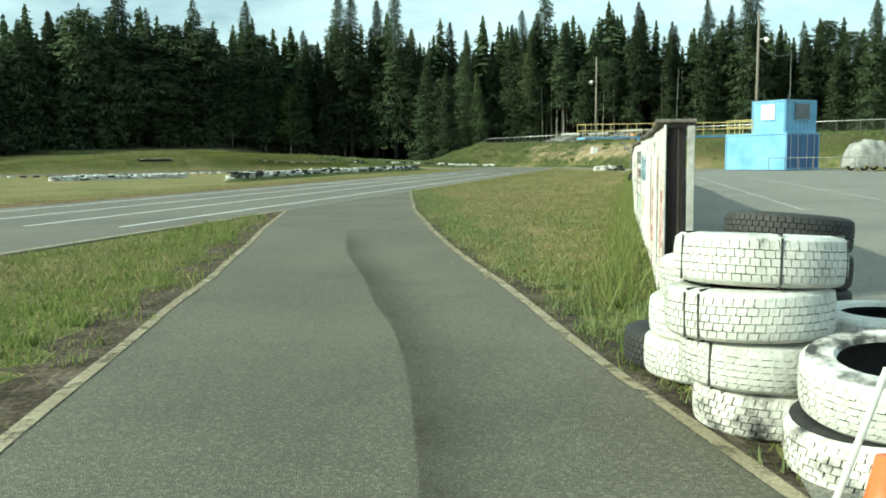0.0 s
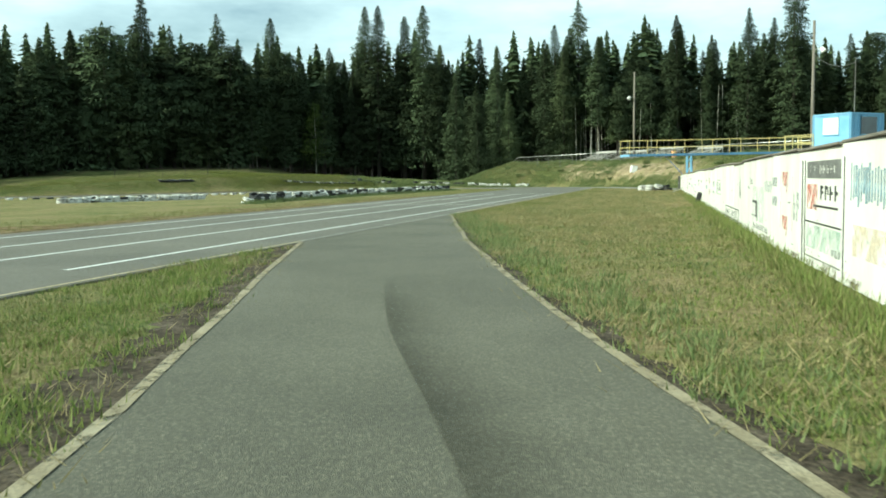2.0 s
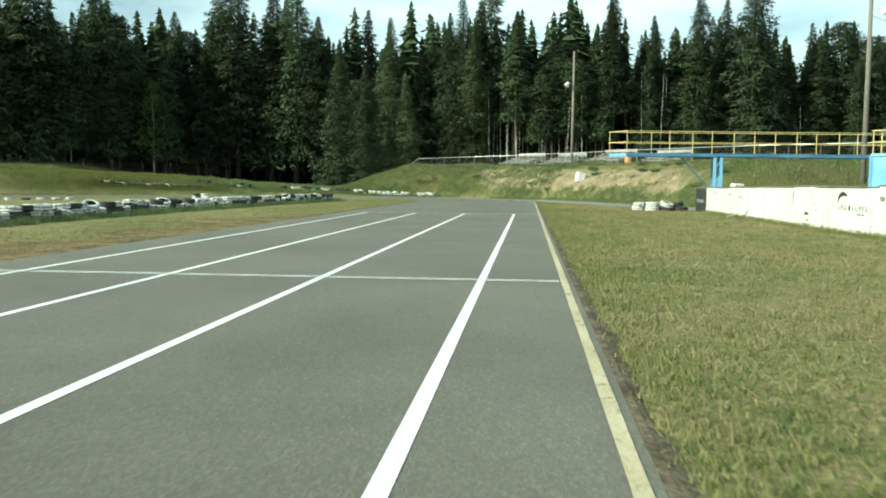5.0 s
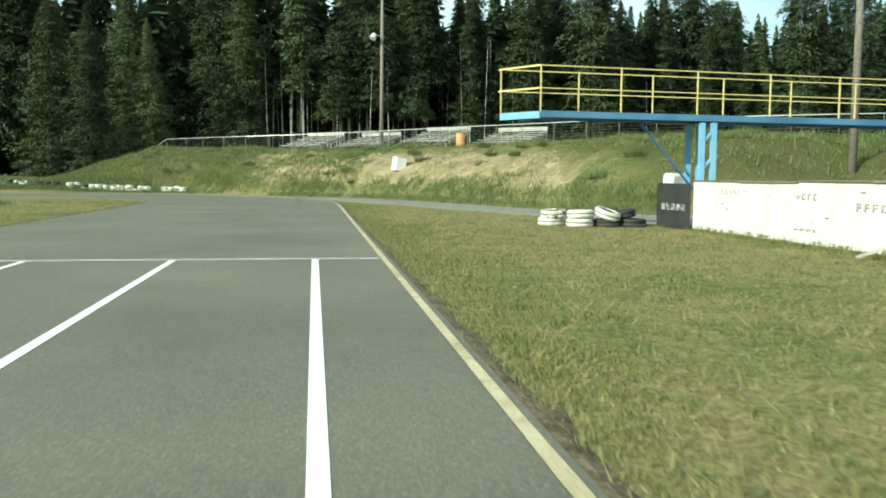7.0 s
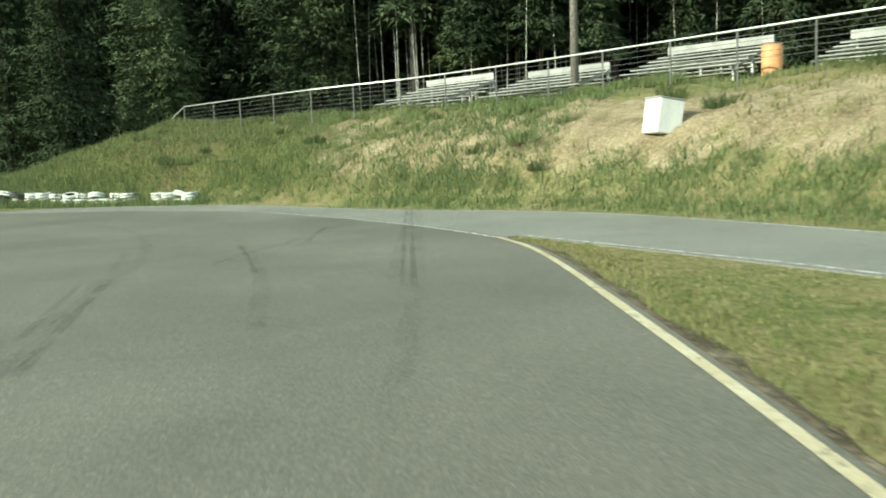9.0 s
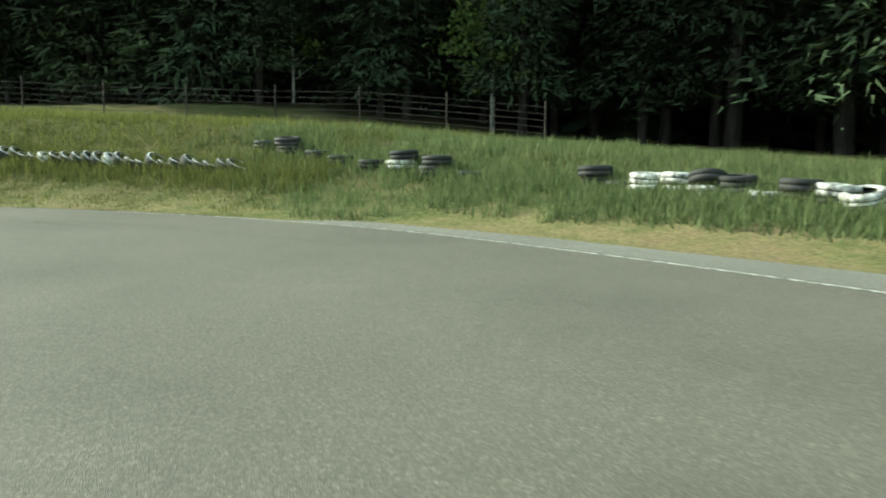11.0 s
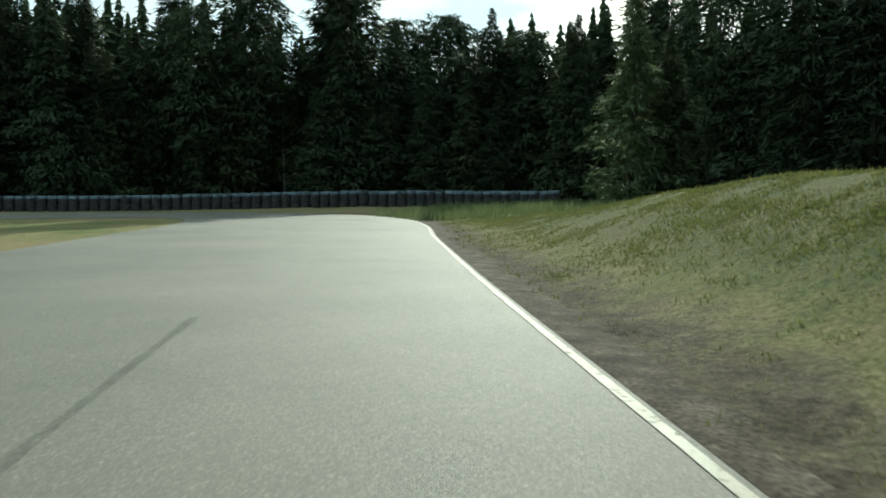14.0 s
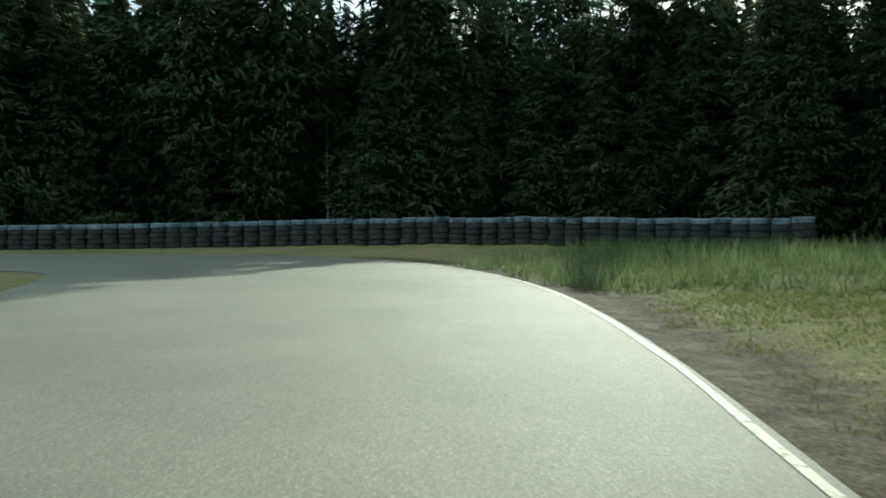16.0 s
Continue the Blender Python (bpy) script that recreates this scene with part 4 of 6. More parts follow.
def woods(name, spots, seed, label, tall=(12.5, 22.5)):
    """Far trees past counting: trunks and boughs in one mesh."""
    r = np.random.default_rng(seed)
    V = []
    for x, y in spots:
        base, h = float(height(x, y)), r.uniform(*tall) * young(x, y)
        wide = h * r.uniform(0.17, 0.24)
        for i in range(110):
            u = 0.04 + 0.96 * (i + r.uniform(0, 1)) / 110
            a = i * 2.39996 + r.uniform(-.5, .5)
            reach = wide * ((1 - u) ** 0.66 + 0.02) * r.uniform(0.6, 1.2)
            d, s = np.array([math.cos(a), math.sin(a), 0]), np.array([-math.sin(a), math.cos(a), 0])
            c = np.array([x, y, base + h * u])
            w = reach * 0.55 + 0.15
            tip = c + d * reach - (0, 0, reach * r.uniform(.2, .7))
            V += [c, tip + s * w * .7, tip - s * w * .7, c + d * reach * .5 + (0, 0, .3), c + s * w - (0, 0, w * .6), c - s * w - (0, 0, w * .8)]
        V += [(x - .15, y, base - .5), (x + .15, y, base - .5), (x, y, base + h * .9), (x, y - .15, base - .5), (x, y + .15, base - .5), (x, y, base + h * .9)]
    V = np.array([np.array(v, float) for v in V])
    tagged(new(name, mesh_of(name, V.tolist(), np.arange(len(V)).reshape(-1, 3).tolist(), NEEDLES)), label, "forest", kind="stuff")


spots = []
for i in range(0, len(forest), 1):
    for row in range(4 if forest[i][0] < -45 else 2):
        x, y = forest[i] + fn[i] * (9 + row * 6 + rng.uniform(0, 6))
        spots.append((x + rng.uniform(-2, 2), y + rng.uniform(-2, 2)))
spots += [(rng.uniform(-75, 75), rng.uniform(107, 132)) for k in range(150)]
spots += [(x, y) for x, y in ((rng.uniform(-130, -101), rng.uniform(-20, 70)) for k in range(130))]
woods("forest", spots, 3, "dense dark spruce forest behind the track")
ring = [(rng.uniform(75, 190) * math.cos(a) + 0, -40 + rng.uniform(75, 190) * math.sin(a)) for a in np.linspace(-2.6, 0.9, 120)]
woods("forest", [(x, y) for x, y in ring if y < 60 and (x > 60 or y < -95)], 4, "dark spruce forest round the paddock", (14, 22))

# pale stems among the shade
for k in TREES.values():
    if k not in used:
        k.location = (30, 120, float(height(30, 120)))
behind_bank = [i for i in range(len(forest)) if -9 < forest[i][0] < 18]
for k in range(84):
    i = rng.choice(behind_bank) if k < 60 else rng.randrange(8, 75)
    x, y = forest[i] + fn[i] * rng.uniform(0.2, 6.5)
    bm = bmesh.new()
    h = rng.uniform(5, 11)
    tube(bm, (0, 0, -0.3), (rng.uniform(-.3, .3), rng.uniform(-.3, .3), h), 0.04, 6, 0.012)
    ob = part("sapling_trunk", bm, PALE_BARK)
    ob.location = (x, y, float(height(x, y)))
    tagged(ob, "thin pale bare stem in the forest shade", "tree trunk", "pale stems")


# ---- grass ----
def blades(name, n, sampler, tall, mat, seed, label, width=0.012, tuft=6, spread=0.06, keep=None, bent=(0.1, 0.75)):
    """Tufts of single blades over a region, off the asphalt."""
    r = np.random.default_rng(seed)
    x, y = sampler(r, n)
    ok = np.ones(len(x), bool)
    for plan in ASPHALT_PLANS:
        ok &= ~inside(x, y, plan)
    if keep is not None:
        ok &= keep(r, x, y)
    x, y = x[ok], y[ok]
    x, y = np.repeat(x, tuft) + r.normal(0, spread, len(x) * tuft), np.repeat(y, tuft) + r.normal(0, spread, len(y) * tuft)
    z = height(x, y) - 0.01
    k = len(x)
    h = r.uniform(*tall, k) * r.uniform(0.6, 1.2, k)
    a, lean = r.uniform(0, 6.283, k), r.uniform(*bent, k)
    b = r.uniform(0, 6.283, k)
    w = width * r.uniform(0.6, 1.4, k)
    p1 = np.stack([x - np.cos(a) * w, y - np.sin(a) * w, z], 1)
    p2 = np.stack([x + np.cos(a) * w, y + np.sin(a) * w, z], 1)
    p3 = np.stack([x + np.cos(b) * h * lean, y + np.sin(b) * h * lean, z + h * (1.03 - 0.3 * lean - 0.6 * np.maximum(lean - 0.75, 0))], 1)
    v = np.stack([p1, p2, p3], 1).reshape(-1, 3)
    me = bpy.data.meshes.new(name)
    me.vertices.add(3 * k)
    me.vertices.foreach_set("co", v.ravel())
    me.loops.add(3 * k)
    me.loops.foreach_set("vertex_index", np.arange(3 * k, dtype=np.int32))
    me.polygons.add(k)
    me.polygons.foreach_set("loop_start", np.arange(0, 3 * k, 3, dtype=np.int32))
    me.polygons.foreach_set("loop_total", np.full(k, 3, np.int32))
    me.materials.append(mat)
    me.update()
    me.validate()
    tagged(new(name, me), label, "grass", kind="stuff")


def rect(x0, x1, y0, y1):
    return lambda r, n: (r.uniform(x0, x1, n), r.uniform(y0, y1, n))


def along(line, lo, hi, power=1.6):
    """Points to the right of a line, thicker near it."""
    p = np.array(line, float)
    nn = normals(p)

    def pick(r, n):
        i = r.integers(0, len(p), n)
        d = lo + (hi - lo) * r.uniform(0, 1, n) ** power
        q = p[i] + nn[i] * d[:, None] + r.normal(0, 0.25, (n, 2))
        return q[:, 0], q[:, 1]
    return pick


def patchy(scale, cut, seed):
    return lambda r, x, y: noise2(x, y, scale, seed) + r.normal(0, 0.25, len(x)) > cut


pit_r = smooth_line(PIT_RIGHT, 0.3)
pit_l = smooth_line(PIT_LEFT[::-1], 0.3)
near_r = pit_r[(pit_r[:, 1] > -42) & (pit_r[:, 1] < -10)]
near_l = pit_l[(pit_l[:, 1] > -45) & (pit_l[:, 1] < -22.5)]
blades("grass", 13000, along(near_r, 0.14, 3.4, 1.3), (0.025, 0.075), FRESH_GRASS, 1, "green grass beside the pit lane", 0.008, keep=lambda r, x, y: noise2(x, y, 1.1, 1) + r.normal(0, 0.25, len(x)) > 0.10 + 0.035 * np.maximum(y + 36, 0))
blades("grass", 3000, rect(7.9, 9.75, -40, -5), (0.04, 0.11), FRESH_GRASS, 41, "fresh green grass at the foot of the board wall", 0.008, keep=lambda r, x, y: r.uniform(0, 1, len(x)) < ((x - 7.7) / 2.0))
blades("grass", 7000, along(near_r, 0.3, 5.5, 1.0), (0.03, 0.07), DRY_GRASS, 42, "dry mown grass beside the pit lane", 0.008, keep=patchy(0.7, 0.0, 9))
blades("grass", 9000, along(near_r, 0.2, 6.0, 1.0), (0.03, 0.08), GRASS, 2, "short mown yellowing grass", 0.008)
blades("grass", 17000, along(near_l, 0.75, 4.8, 1.1), (0.025, 0.07), FRESH_GRASS, 3, "green grass between pit lane and track", 0.008, keep=patchy(1.1, -0.12, 2))
blades("grass", 9000, along(near_l, 0.70, 6.0, 1.0), (0.025, 0.07), GRASS, 4, "short yellowing grass between pit lane and track", 0.008)
blades("grass", 18000, along(on_straight, 0.2, 6.0, 1.2), (0.02, 0.055), GRASS, 5, "short mown grass along the straight", 0.009)
blades("grass", 17000, along(on_straight, 0.15, 8.0, 1.1), (0.02, 0.055), DRY_GRASS, 6, "dry mown grass along the straight", 0.010, keep=patchy(0.5, -0.3, 4))
blades("grass", 2600, rect(9.12, 9.44, -36, 33), (0.08, 0.22), GRASS, 48, "uncut grass along the foot of the board wall", 0.009)
blades("grass", 1300, rect(9.15, 9.46, -36, 12), (0.12, 0.28), FRESH_GRASS, 49, "uncut grass along the foot of the board wall", 0.009)
blades("grass", 6000, along(on_straight, 0.1, 1.6, 1.0), (0.03, 0.08), FRESH_GRASS, 60, "green patches of grass along the track edge", 0.008, keep=patchy(0.7, 0.05, 13))
blades("grass", 5000, along(on_straight, 0.02, 0.5, 1.0), (0.03, 0.09), GRASS, 52, "ragged grass at the track edge", 0.009)
blades("grass", 1500, rect(1.5, 9.2, -36, 34), (0.04, 0.09), GRASS, 50, "tussocks in the mown grass", 0.009, tuft=34, spread=0.11)
blades("grass", 2600, rect(1.5, 9.2, -36, 45), (0.10, 0.22), DRY_GRASS, 54, "flattened straw in the mown grass", 0.006, tuft=22, spread=0.20, bent=(0.8, 1.0), keep=patchy(0.55, -0.1, 11))
blades("grass", 420, along(near_l, 0.35, 1.3, 1.0), (0.05, 0.16), FRESH_GRASS, 55, "ragged weeds at the edge of the bare soil", 0.008, tuft=24, spread=0.07)
blades("grass", 500, along(near_r, 0.10, 0.8, 1.0), (0.05, 0.15), LUSH_GRASS, 56, "ragged weeds at the edge of the bare soil", 0.008, tuft=24, spread=0.07)
blades("grass", 800, along(near_l, 0.3, 4.5, 1.0), (0.08, 0.18), DRY_GRASS, 57, "flattened straw beside the pit lane", 0.006, tuft=20, spread=0.18, bent=(0.8, 1.0), keep=patchy(0.9, 0.0, 5))
blades("grass", 900, rect(1.5, 9.2, -36, 40), (0.04, 0.10), LUSH_GRASS, 51, "dark tussocks in the mown grass", 0.010, tuft=26, spread=0.10)
infield_edge = smooth_line(INNER[(INNER[:, 1] < 56) & (INNER[:, 1] > -20) & (INNER[:, 0] > -12) & (np.arange(len(INNER)) < 190)][::-1], 0.4)
verge("verge_trim", infield_edge, 0.2, 1.2, 15.0, "bare brown soil inside the circuit", -0.004, DIRT)
south_edge = smooth_line([(-7.5, 24.0), (-7.5, 8.0), (-7.5, -30.0)][::-1], 0.4)[::-1]
verge("verge_trim", south_edge, 1.2, 5.5, 17.0, "red-brown worn ground inside the circuit", -0.003, RED_SOIL)
west_edge = far_west[far_west[:, 1] > 30]
bend_exit, bank_side = west_edge[west_edge[:, 0] > -43], west_edge[west_edge[:, 0] < -38]
thin_out = lambda lo, hi: (lambda r, x, y: (noise2(x, y, 0.9, 6) + r.normal(0, 0.3, len(x)) > -0.1) & (r.uniform(0, 1, len(x)) < np.clip((beside(x, y, west_edge[::4])[0] - lo) / (hi - lo), 0.42, 1)))
blades("grass", 2600, along(west_edge, 0.10, 3.2, 1.0), (0.02, 0.05), DRY_GRASS, 31, "sparse dry grass on bare soil", 0.008, keep=patchy(0.8, 0.05, 5))
blades("grass", 17000, along(bank_side, 0.3, 9.0, 0.9), (0.03, 0.08), GRASS, 7, "short sparse grass below the far bank", 0.012, tuft=9, spread=0.08, keep=thin_out(0.1, 2.2))
blades("grass", 22000, along(bank_side, 0.6, 10.0, 0.8), (0.03, 0.09), BANK_GRASS, 46, "short mossy green grass on the far bank", 0.013, tuft=9, spread=0.09, keep=thin_out(0.3, 2.8))
blades("grass", 11000, along(bend_exit, 0.15, 5.0, 1.0), (0.03, 0.09), GRASS, 53, "yellowing grass along the end of the bend", 0.010, keep=patchy(0.8, -0.2, 4))
blades("grass", 8500, along(bend_exit, 0.8, 8.0, 0.9), (0.05, 0.14), BANK_GRASS, 43, "fresh green grass at the end of the bend", 0.011, keep=patchy(0.6, -0.25, 6))
blades("grass", 4500, along(bend_exit, 3.0, 14.0, 0.9), (0.14, 0.36), BANK_GRASS, 8, "tall green grass on the far bank", 0.012, keep=patchy(0.5, -0.5, 6))
blades("grass", 4000, along(bank_side, 5.5, 14.0, 0.9), (0.06, 0.18), BANK_GRASS, 61, "green grass along the top of the far bank", 0.012, keep=patchy(0.5, -0.4, 6))
foot = smooth_line(BANK_FOOT[4:], 0.5)
blades("grass", 9000, along(foot, 0.0, 1.5, 1.0), (0.12, 0.34), LUSH_GRASS, 9, "tall green grass at the foot of the bank", 0.014, spread=0.14, keep=patchy(0.55, -0.22, 3))
blades("grass", 13000, along(foot, 1.5, 13.0, 0.9), (0.10, 0.30), GRASS, 10, "patchy grass on the sandy bank", 0.016, spread=0.14, keep=lambda r, x, y: (noise2(x, y, 0.62, 8.0) + r.normal(0, 0.2, len(x)) > 0.30) | (x < -5 + r.normal(0, 1.5, len(x))))
blades("grass", 7000, along(foot[foot[:, 0] < 1], 0.6, 11.0, 1.0), (0.12, 0.34), LUSH_GRASS, 45, "green grass on the end of the bank", 0.018, spread=0.12)
blades("grass", 3500, rect(14, 62, 41, 64), (0.18, 0.42), LUSH_GRASS, 47, "rough grass on the bank behind the paddock", 0.03, tuft=5, spread=0.2)
blades("grass", 7000, along(foot, 7.5, 13.5, 1.0), (0.10, 0.32), LUSH_GRASS, 11, "grass along the top of the bank", 0.016, spread=0.14)
blades("grass", 2600, rect(-83, -69, 26, 45), (0.25, 0.60), LUSH_GRASS, 59, "tall grass at the end of the tyre wall", 0.014, spread=0.12)
blades("grass", 4500, rect(-24, -16, 70, 88), (0.12, 0.40), LUSH_GRASS, 12, "tall grass behind the tyre row", 0.016, spread=0.12)
blades("grass", 4500, rect(-34, -20, 73, 88), (0.12, 0.40), LUSH_GRASS, 13, "tall grass behind the tyre row", 0.016, spread=0.12)
blades("grass", 2600, along(smooth_line([(-33, 74.6), (-25, 76.4), (-17.5, 77.0), (-11, 75.6), (-8.5, 74.3)], 0.4), -0.5, 0.3, 1.0), (0.15, 0.40), LUSH_GRASS, 33, "tall grass in front of the tyre row", 0.014, spread=0.1)
inner_edge = INNER[(INNER[:, 1] < 60) & (INNER[:, 1] > -20) & (INNER[:, 0] > -12) & (np.arange(len(INNER)) < 190)][::-1]
blades("grass", 7000, along(inner_edge, 0.1, 5.0, 1.2), (0.03, 0.09), GRASS, 14, "short grass inside the circuit", 0.010)


# ---- tyres ----
def tyre_mesh(name, radius, wide, mat, pitches=44, bands=5, slit=0.16, deep=0.010, lean=0.0, seed=0, wave=0.0):
    """A tyre lying flat: a lathed carcass open in the middle; bands of tread blocks parted by grooves and slits that the paint has not reached."""
    r_in, h = radius * 0.60, wide / 2
    prof = [(r_in, -h * 0.80, 0), (r_in + 0.012, -h * 0.97, 0), (radius * 0.80, -h, 0), (radius * 0.925, -h * 0.93, 0), (radius * 0.975, -h * 0.80, 0)]
    z = -h * 0.76
    band_h = 1.52 * h / bands
    for b in range(bands):
        crown = [radius * (1 - 0.018 * abs(2 * (q + b) / bands - 1) ** 3) for q in (0.06, 0.94)]
        prof += [(crown[0], z + band_h * 0.06, b + 1), (crown[1], z + band_h * 0.94, b + 1)]
        if b < bands - 1:
            prof += [(crown[1] - deep, z + band_h * 0.965, -1), (crown[1] - deep, z + band_h * 1.035, -1)]
        z += band_h
    prof += [(a, -c, 0) for a, c, _ in prof[:5][::-1]] + [(r_in + 0.03, h * 0.55, 0), (radius * 0.90, h * 0.5, 0), (radius * 0.90, -h * 0.5, 0), (r_in + 0.03, -h * 0.55, 0)]
    P = len(prof)
    V, F, dark = [], [], []
    cuts = (0.0, 1 - slit, 1 - slit * 0.8, 1 - slit * 0.2)
    r_ = random.Random(seed + pitches)
    open_ = {(i, b): r_.random() < (0.50 if b in (1, bands) else 0.16) for i in range(pitches) for b in range(1, bands + 1)}
    seg = pitches * 4
    for i in range(seg):
        for k, (r, zz, b) in enumerate(prof):
            shift = 0.5 * (b % 2) + lean * (zz / h) if b > 0 else 0.0
            a = 2 * math.pi * (i // 4 + cuts[i % 4] + shift) / pitches
            r -= deep * 0.8 if b > 0 and i % 4 >= 2 else 0
            zig = wave * band_h * ((i // 2) % 2 - 0.5) if abs(zz) < h * 0.55 and b != 0 else 0.0
            V.append((r * math.cos(a), r * math.sin(a), zz + h + zig))
    for i in range(seg):
        j = (i + 1) % seg
        for k in range(P):
            n = (k + 1) % P
            F.append((i * P + k, j * P + k, j * P + n, i * P + n))
            shut = i % 4 == 2 and prof[k][2] > 0 and prof[k][2] == prof[n][2] and open_[(i // 4, prof[k][2])]
            groove = (prof[k][2] == -1 or prof[n][2] == -1) and r_.random() < 0.34
            dark.append(1 if shut or groove else 0)
    # tread, upper and lower sidewall, and the dark hollow inside
    last = P - 9
    piece = {"tread": [], "lower_sidewall": [], "upper_sidewall": [], "hollow": []}
    for q, face in enumerate(F):
        k = q % P
        piece["lower_sidewall" if k < 3 else "tread" if k <= last + 0 else "upper_sidewall" if k < P - 5 else "hollow"].append(q)
    made = {}
    for key, ids in piece.items():
        index = {}
        faces = [tuple(index.setdefault(v, len(index)) for v in F[q]) for q in ids]
        made[key] = mesh_of(key, [V[v] for v in index], faces, BLACK_TYRE if key == "hollow" else mat)
        made[key].materials.append(BLACK_TYRE)
        made[key].polygons.foreach_set("material_index", [dark[q] if key == "tread" else 0 for q in ids])
    return made


def big_tyre(made, x, y, z, tilt, turn, label, group, wall=None):
    """A tyre near the track, with its tread and sidewalls as parts; wall: what the upper sidewall is painted with."""
    ob = thing("tyre", label, "tyre", group, Matrix.Translation((x, y, z)) @ Euler((radians(tilt[0]), radians(tilt[1]), 0)).to_matrix().to_4x4() @ Matrix.Rotation(turn, 4, "Z"))
    for key, me in made.items():
        if key == "upper_sidewall" and wall is not None:
            me = me.copy()
            me.materials[0] = wall
        part(key, me, None, ob)
    return ob


def strap(tyre_, radius, wide, angle):
    """A black tie drawn tight round the tyre's section."""
    bm = bmesh.new()
    box(bm, (0.006, 0.009, wide * 0.86), (radius - 0.001, 0, wide / 2))
    for z in (0.004, wide - 0.004):
        box(bm, (radius * 0.36, 0.009, 0.010), (radius * 0.78, 0, z))
    q = part("strap", bm, BLACK_TYRE, tyre_, "black tie")
    q.rotation_euler = (0, 0, angle)


def tyre(mesh, x, y, z, tilt=(0.0, 0.0), turn=0.0, label="", group=""):
    ob = new("tyre", mesh)
    ob.matrix_basis = Matrix.Translation((x, y, z)) @ Euler((radians(tilt[0]), radians(tilt[1]), turn)).to_matrix().to_4x4()
    return tagged(ob, label, "tyre", group)


BIG = [tyre_mesh("tyre", 0.370, 0.228, WHITE_TYRE, 54, 5, 0.14, 0.010, 0.5, 1, 0.25), tyre_mesh("tyre", 0.375, 0.228, WHITE_TYRE, 58, 5, 0.12, 0.009, -0.3, 2, 0.30),
       tyre_mesh("tyre", 0.350, 0.222, WHITE_TYRE, 46, 6, 0.13, 0.008, 1.6, 3, 0.55), tyre_mesh("tyre", 0.335, 0.215, SHABBY_TYRE, 44, 5, 0.17, 0.012, 0.7, 4, 0.40)]
BIG_BLACK = tyre_mesh("tyre", 0.37, 0.215, BLACK_TYRE, 56, 5)
AT_WALL = "tyres stacked at the wall's end"
SX, SY = 9.957, -38.863
for k, (m, dx, dy, z, tilt) in enumerate([(BIG[3], 0.08, 0.02, -0.02, (0, 0)), (BIG[2], 0.025, 0.0, 0.188, (-1, 1.5)), (BIG[0], -0.02, -0.01, 0.405, (-2, -1)), (BIG[1], 0.02, 0.02, 0.628, (-4.5, 1.8))]):
    made_ = big_tyre(m, SX + dx, SY + dy, z, tilt, k * 1.3, "white-painted car tyre in a stack at the wall's end" if k else "chipped white-painted tyre at the foot of a stack", AT_WALL)
    for degrees_ in {1: (-132,), 2: (-142, -130), 3: (-157, -84, -24)}.get(k, ()):
        strap(made_, (0.335, 0.350, 0.370, 0.375)[k], (0.215, 0.222, 0.228, 0.228)[k], radians(degrees_) - k * 1.3)
TX, TY = 10.347, -39.443
big_tyre(BIG[3], TX, TY, 0.0, (4, -3), 0.4, "chipped white-painted tyre under a second one", AT_WALL, BLACK_TYRE)
big_tyre(BIG[2], TX + 0.06, TY - 0.02, 0.235, (8, -3), 1.9, "white-painted tyre with a scuffed dark sidewall", AT_WALL, SHABBY_TYRE)
for x, y, zs in ((9.86, -38.0, (0.0, 0.22, 0.44)), (10.627, -38.413, (0.0, 0.22))):
    for k, z in enumerate(zs):
        big_tyre(BIG[k % 3], x + 0.03 * k, y, z, (0, 0), k * 0.8, "white-painted tyre in a stack behind the first", AT_WALL)
for k in range(4):
    big_tyre(BIG_BLACK, 10.327, -37.46 + 0.01 * k, 0.213 * k, (-1.5 * k, 1.5 * k), k * 0.7, "black car tyre in a stack behind the white ones", AT_WALL)
big_tyre(BIG_BLACK, 9.74, -37.683, -0.03, (0, 3), 0.5, "black car tyre lying in the grass", AT_WALL)


def plain_tyre(radius, wide, mat, seg=20):
    """A tyre for the barriers further off: rounded shoulders, a ribbed tread, dark inside."""
    h = wide / 2
    prof = [(0.60, -0.75), (0.64, -0.97), (0.84, -1.0), (0.95, -0.86), (1.0, -0.6), (1.0, -0.12), (0.965, -0.08), (0.965, 0.08), (1.0, 0.12), (1.0, 0.6), (0.95, 0.86), (0.84, 1.0), (0.64, 0.97), (0.60, 0.75), (0.86, 0.4), (0.86, -0.4)]
    P = len(prof)
    V = [(radius * r * math.cos(2 * math.pi * i / seg), radius * r * math.sin(2 * math.pi * i / seg), h * z + h) for i in range(seg) for r, z in prof]
    F = [(i * P + k, ((i + 1) % seg) * P + k, ((i + 1) % seg) * P + (k + 1) % P, i * P + (k + 1) % P) for i in range(seg) for k in range(P)]
    me = mesh_of("tyre", V, F, mat, True)
    me.materials.append(BLACK_TYRE)
    me.polygons.foreach_set("material_index", [1 if k in (6, 13, 14, 15) else 0 for i in range(seg) for k in range(P)])
    return me


GLINT_RIMMED = plain_tyre(0.30, 0.19, BLACK_TYRE)      # black; pale rings on its upper side paint in the sky's glint
GLINT_RIMMED.materials.append(SHABBY_TYRE)
GLINT_RIMMED.polygons.foreach_set("material_index", [2 if k % 16 in (10, 12) else 1 for k in range(len(GLINT_RIMMED.polygons))])
SMALL = [plain_tyre(0.30, 0.20, WHITE_TYRE), plain_tyre(0.31, 0.19, SHABBY_TYRE), plain_tyre(0.30, 0.19, BLACK_TYRE)]


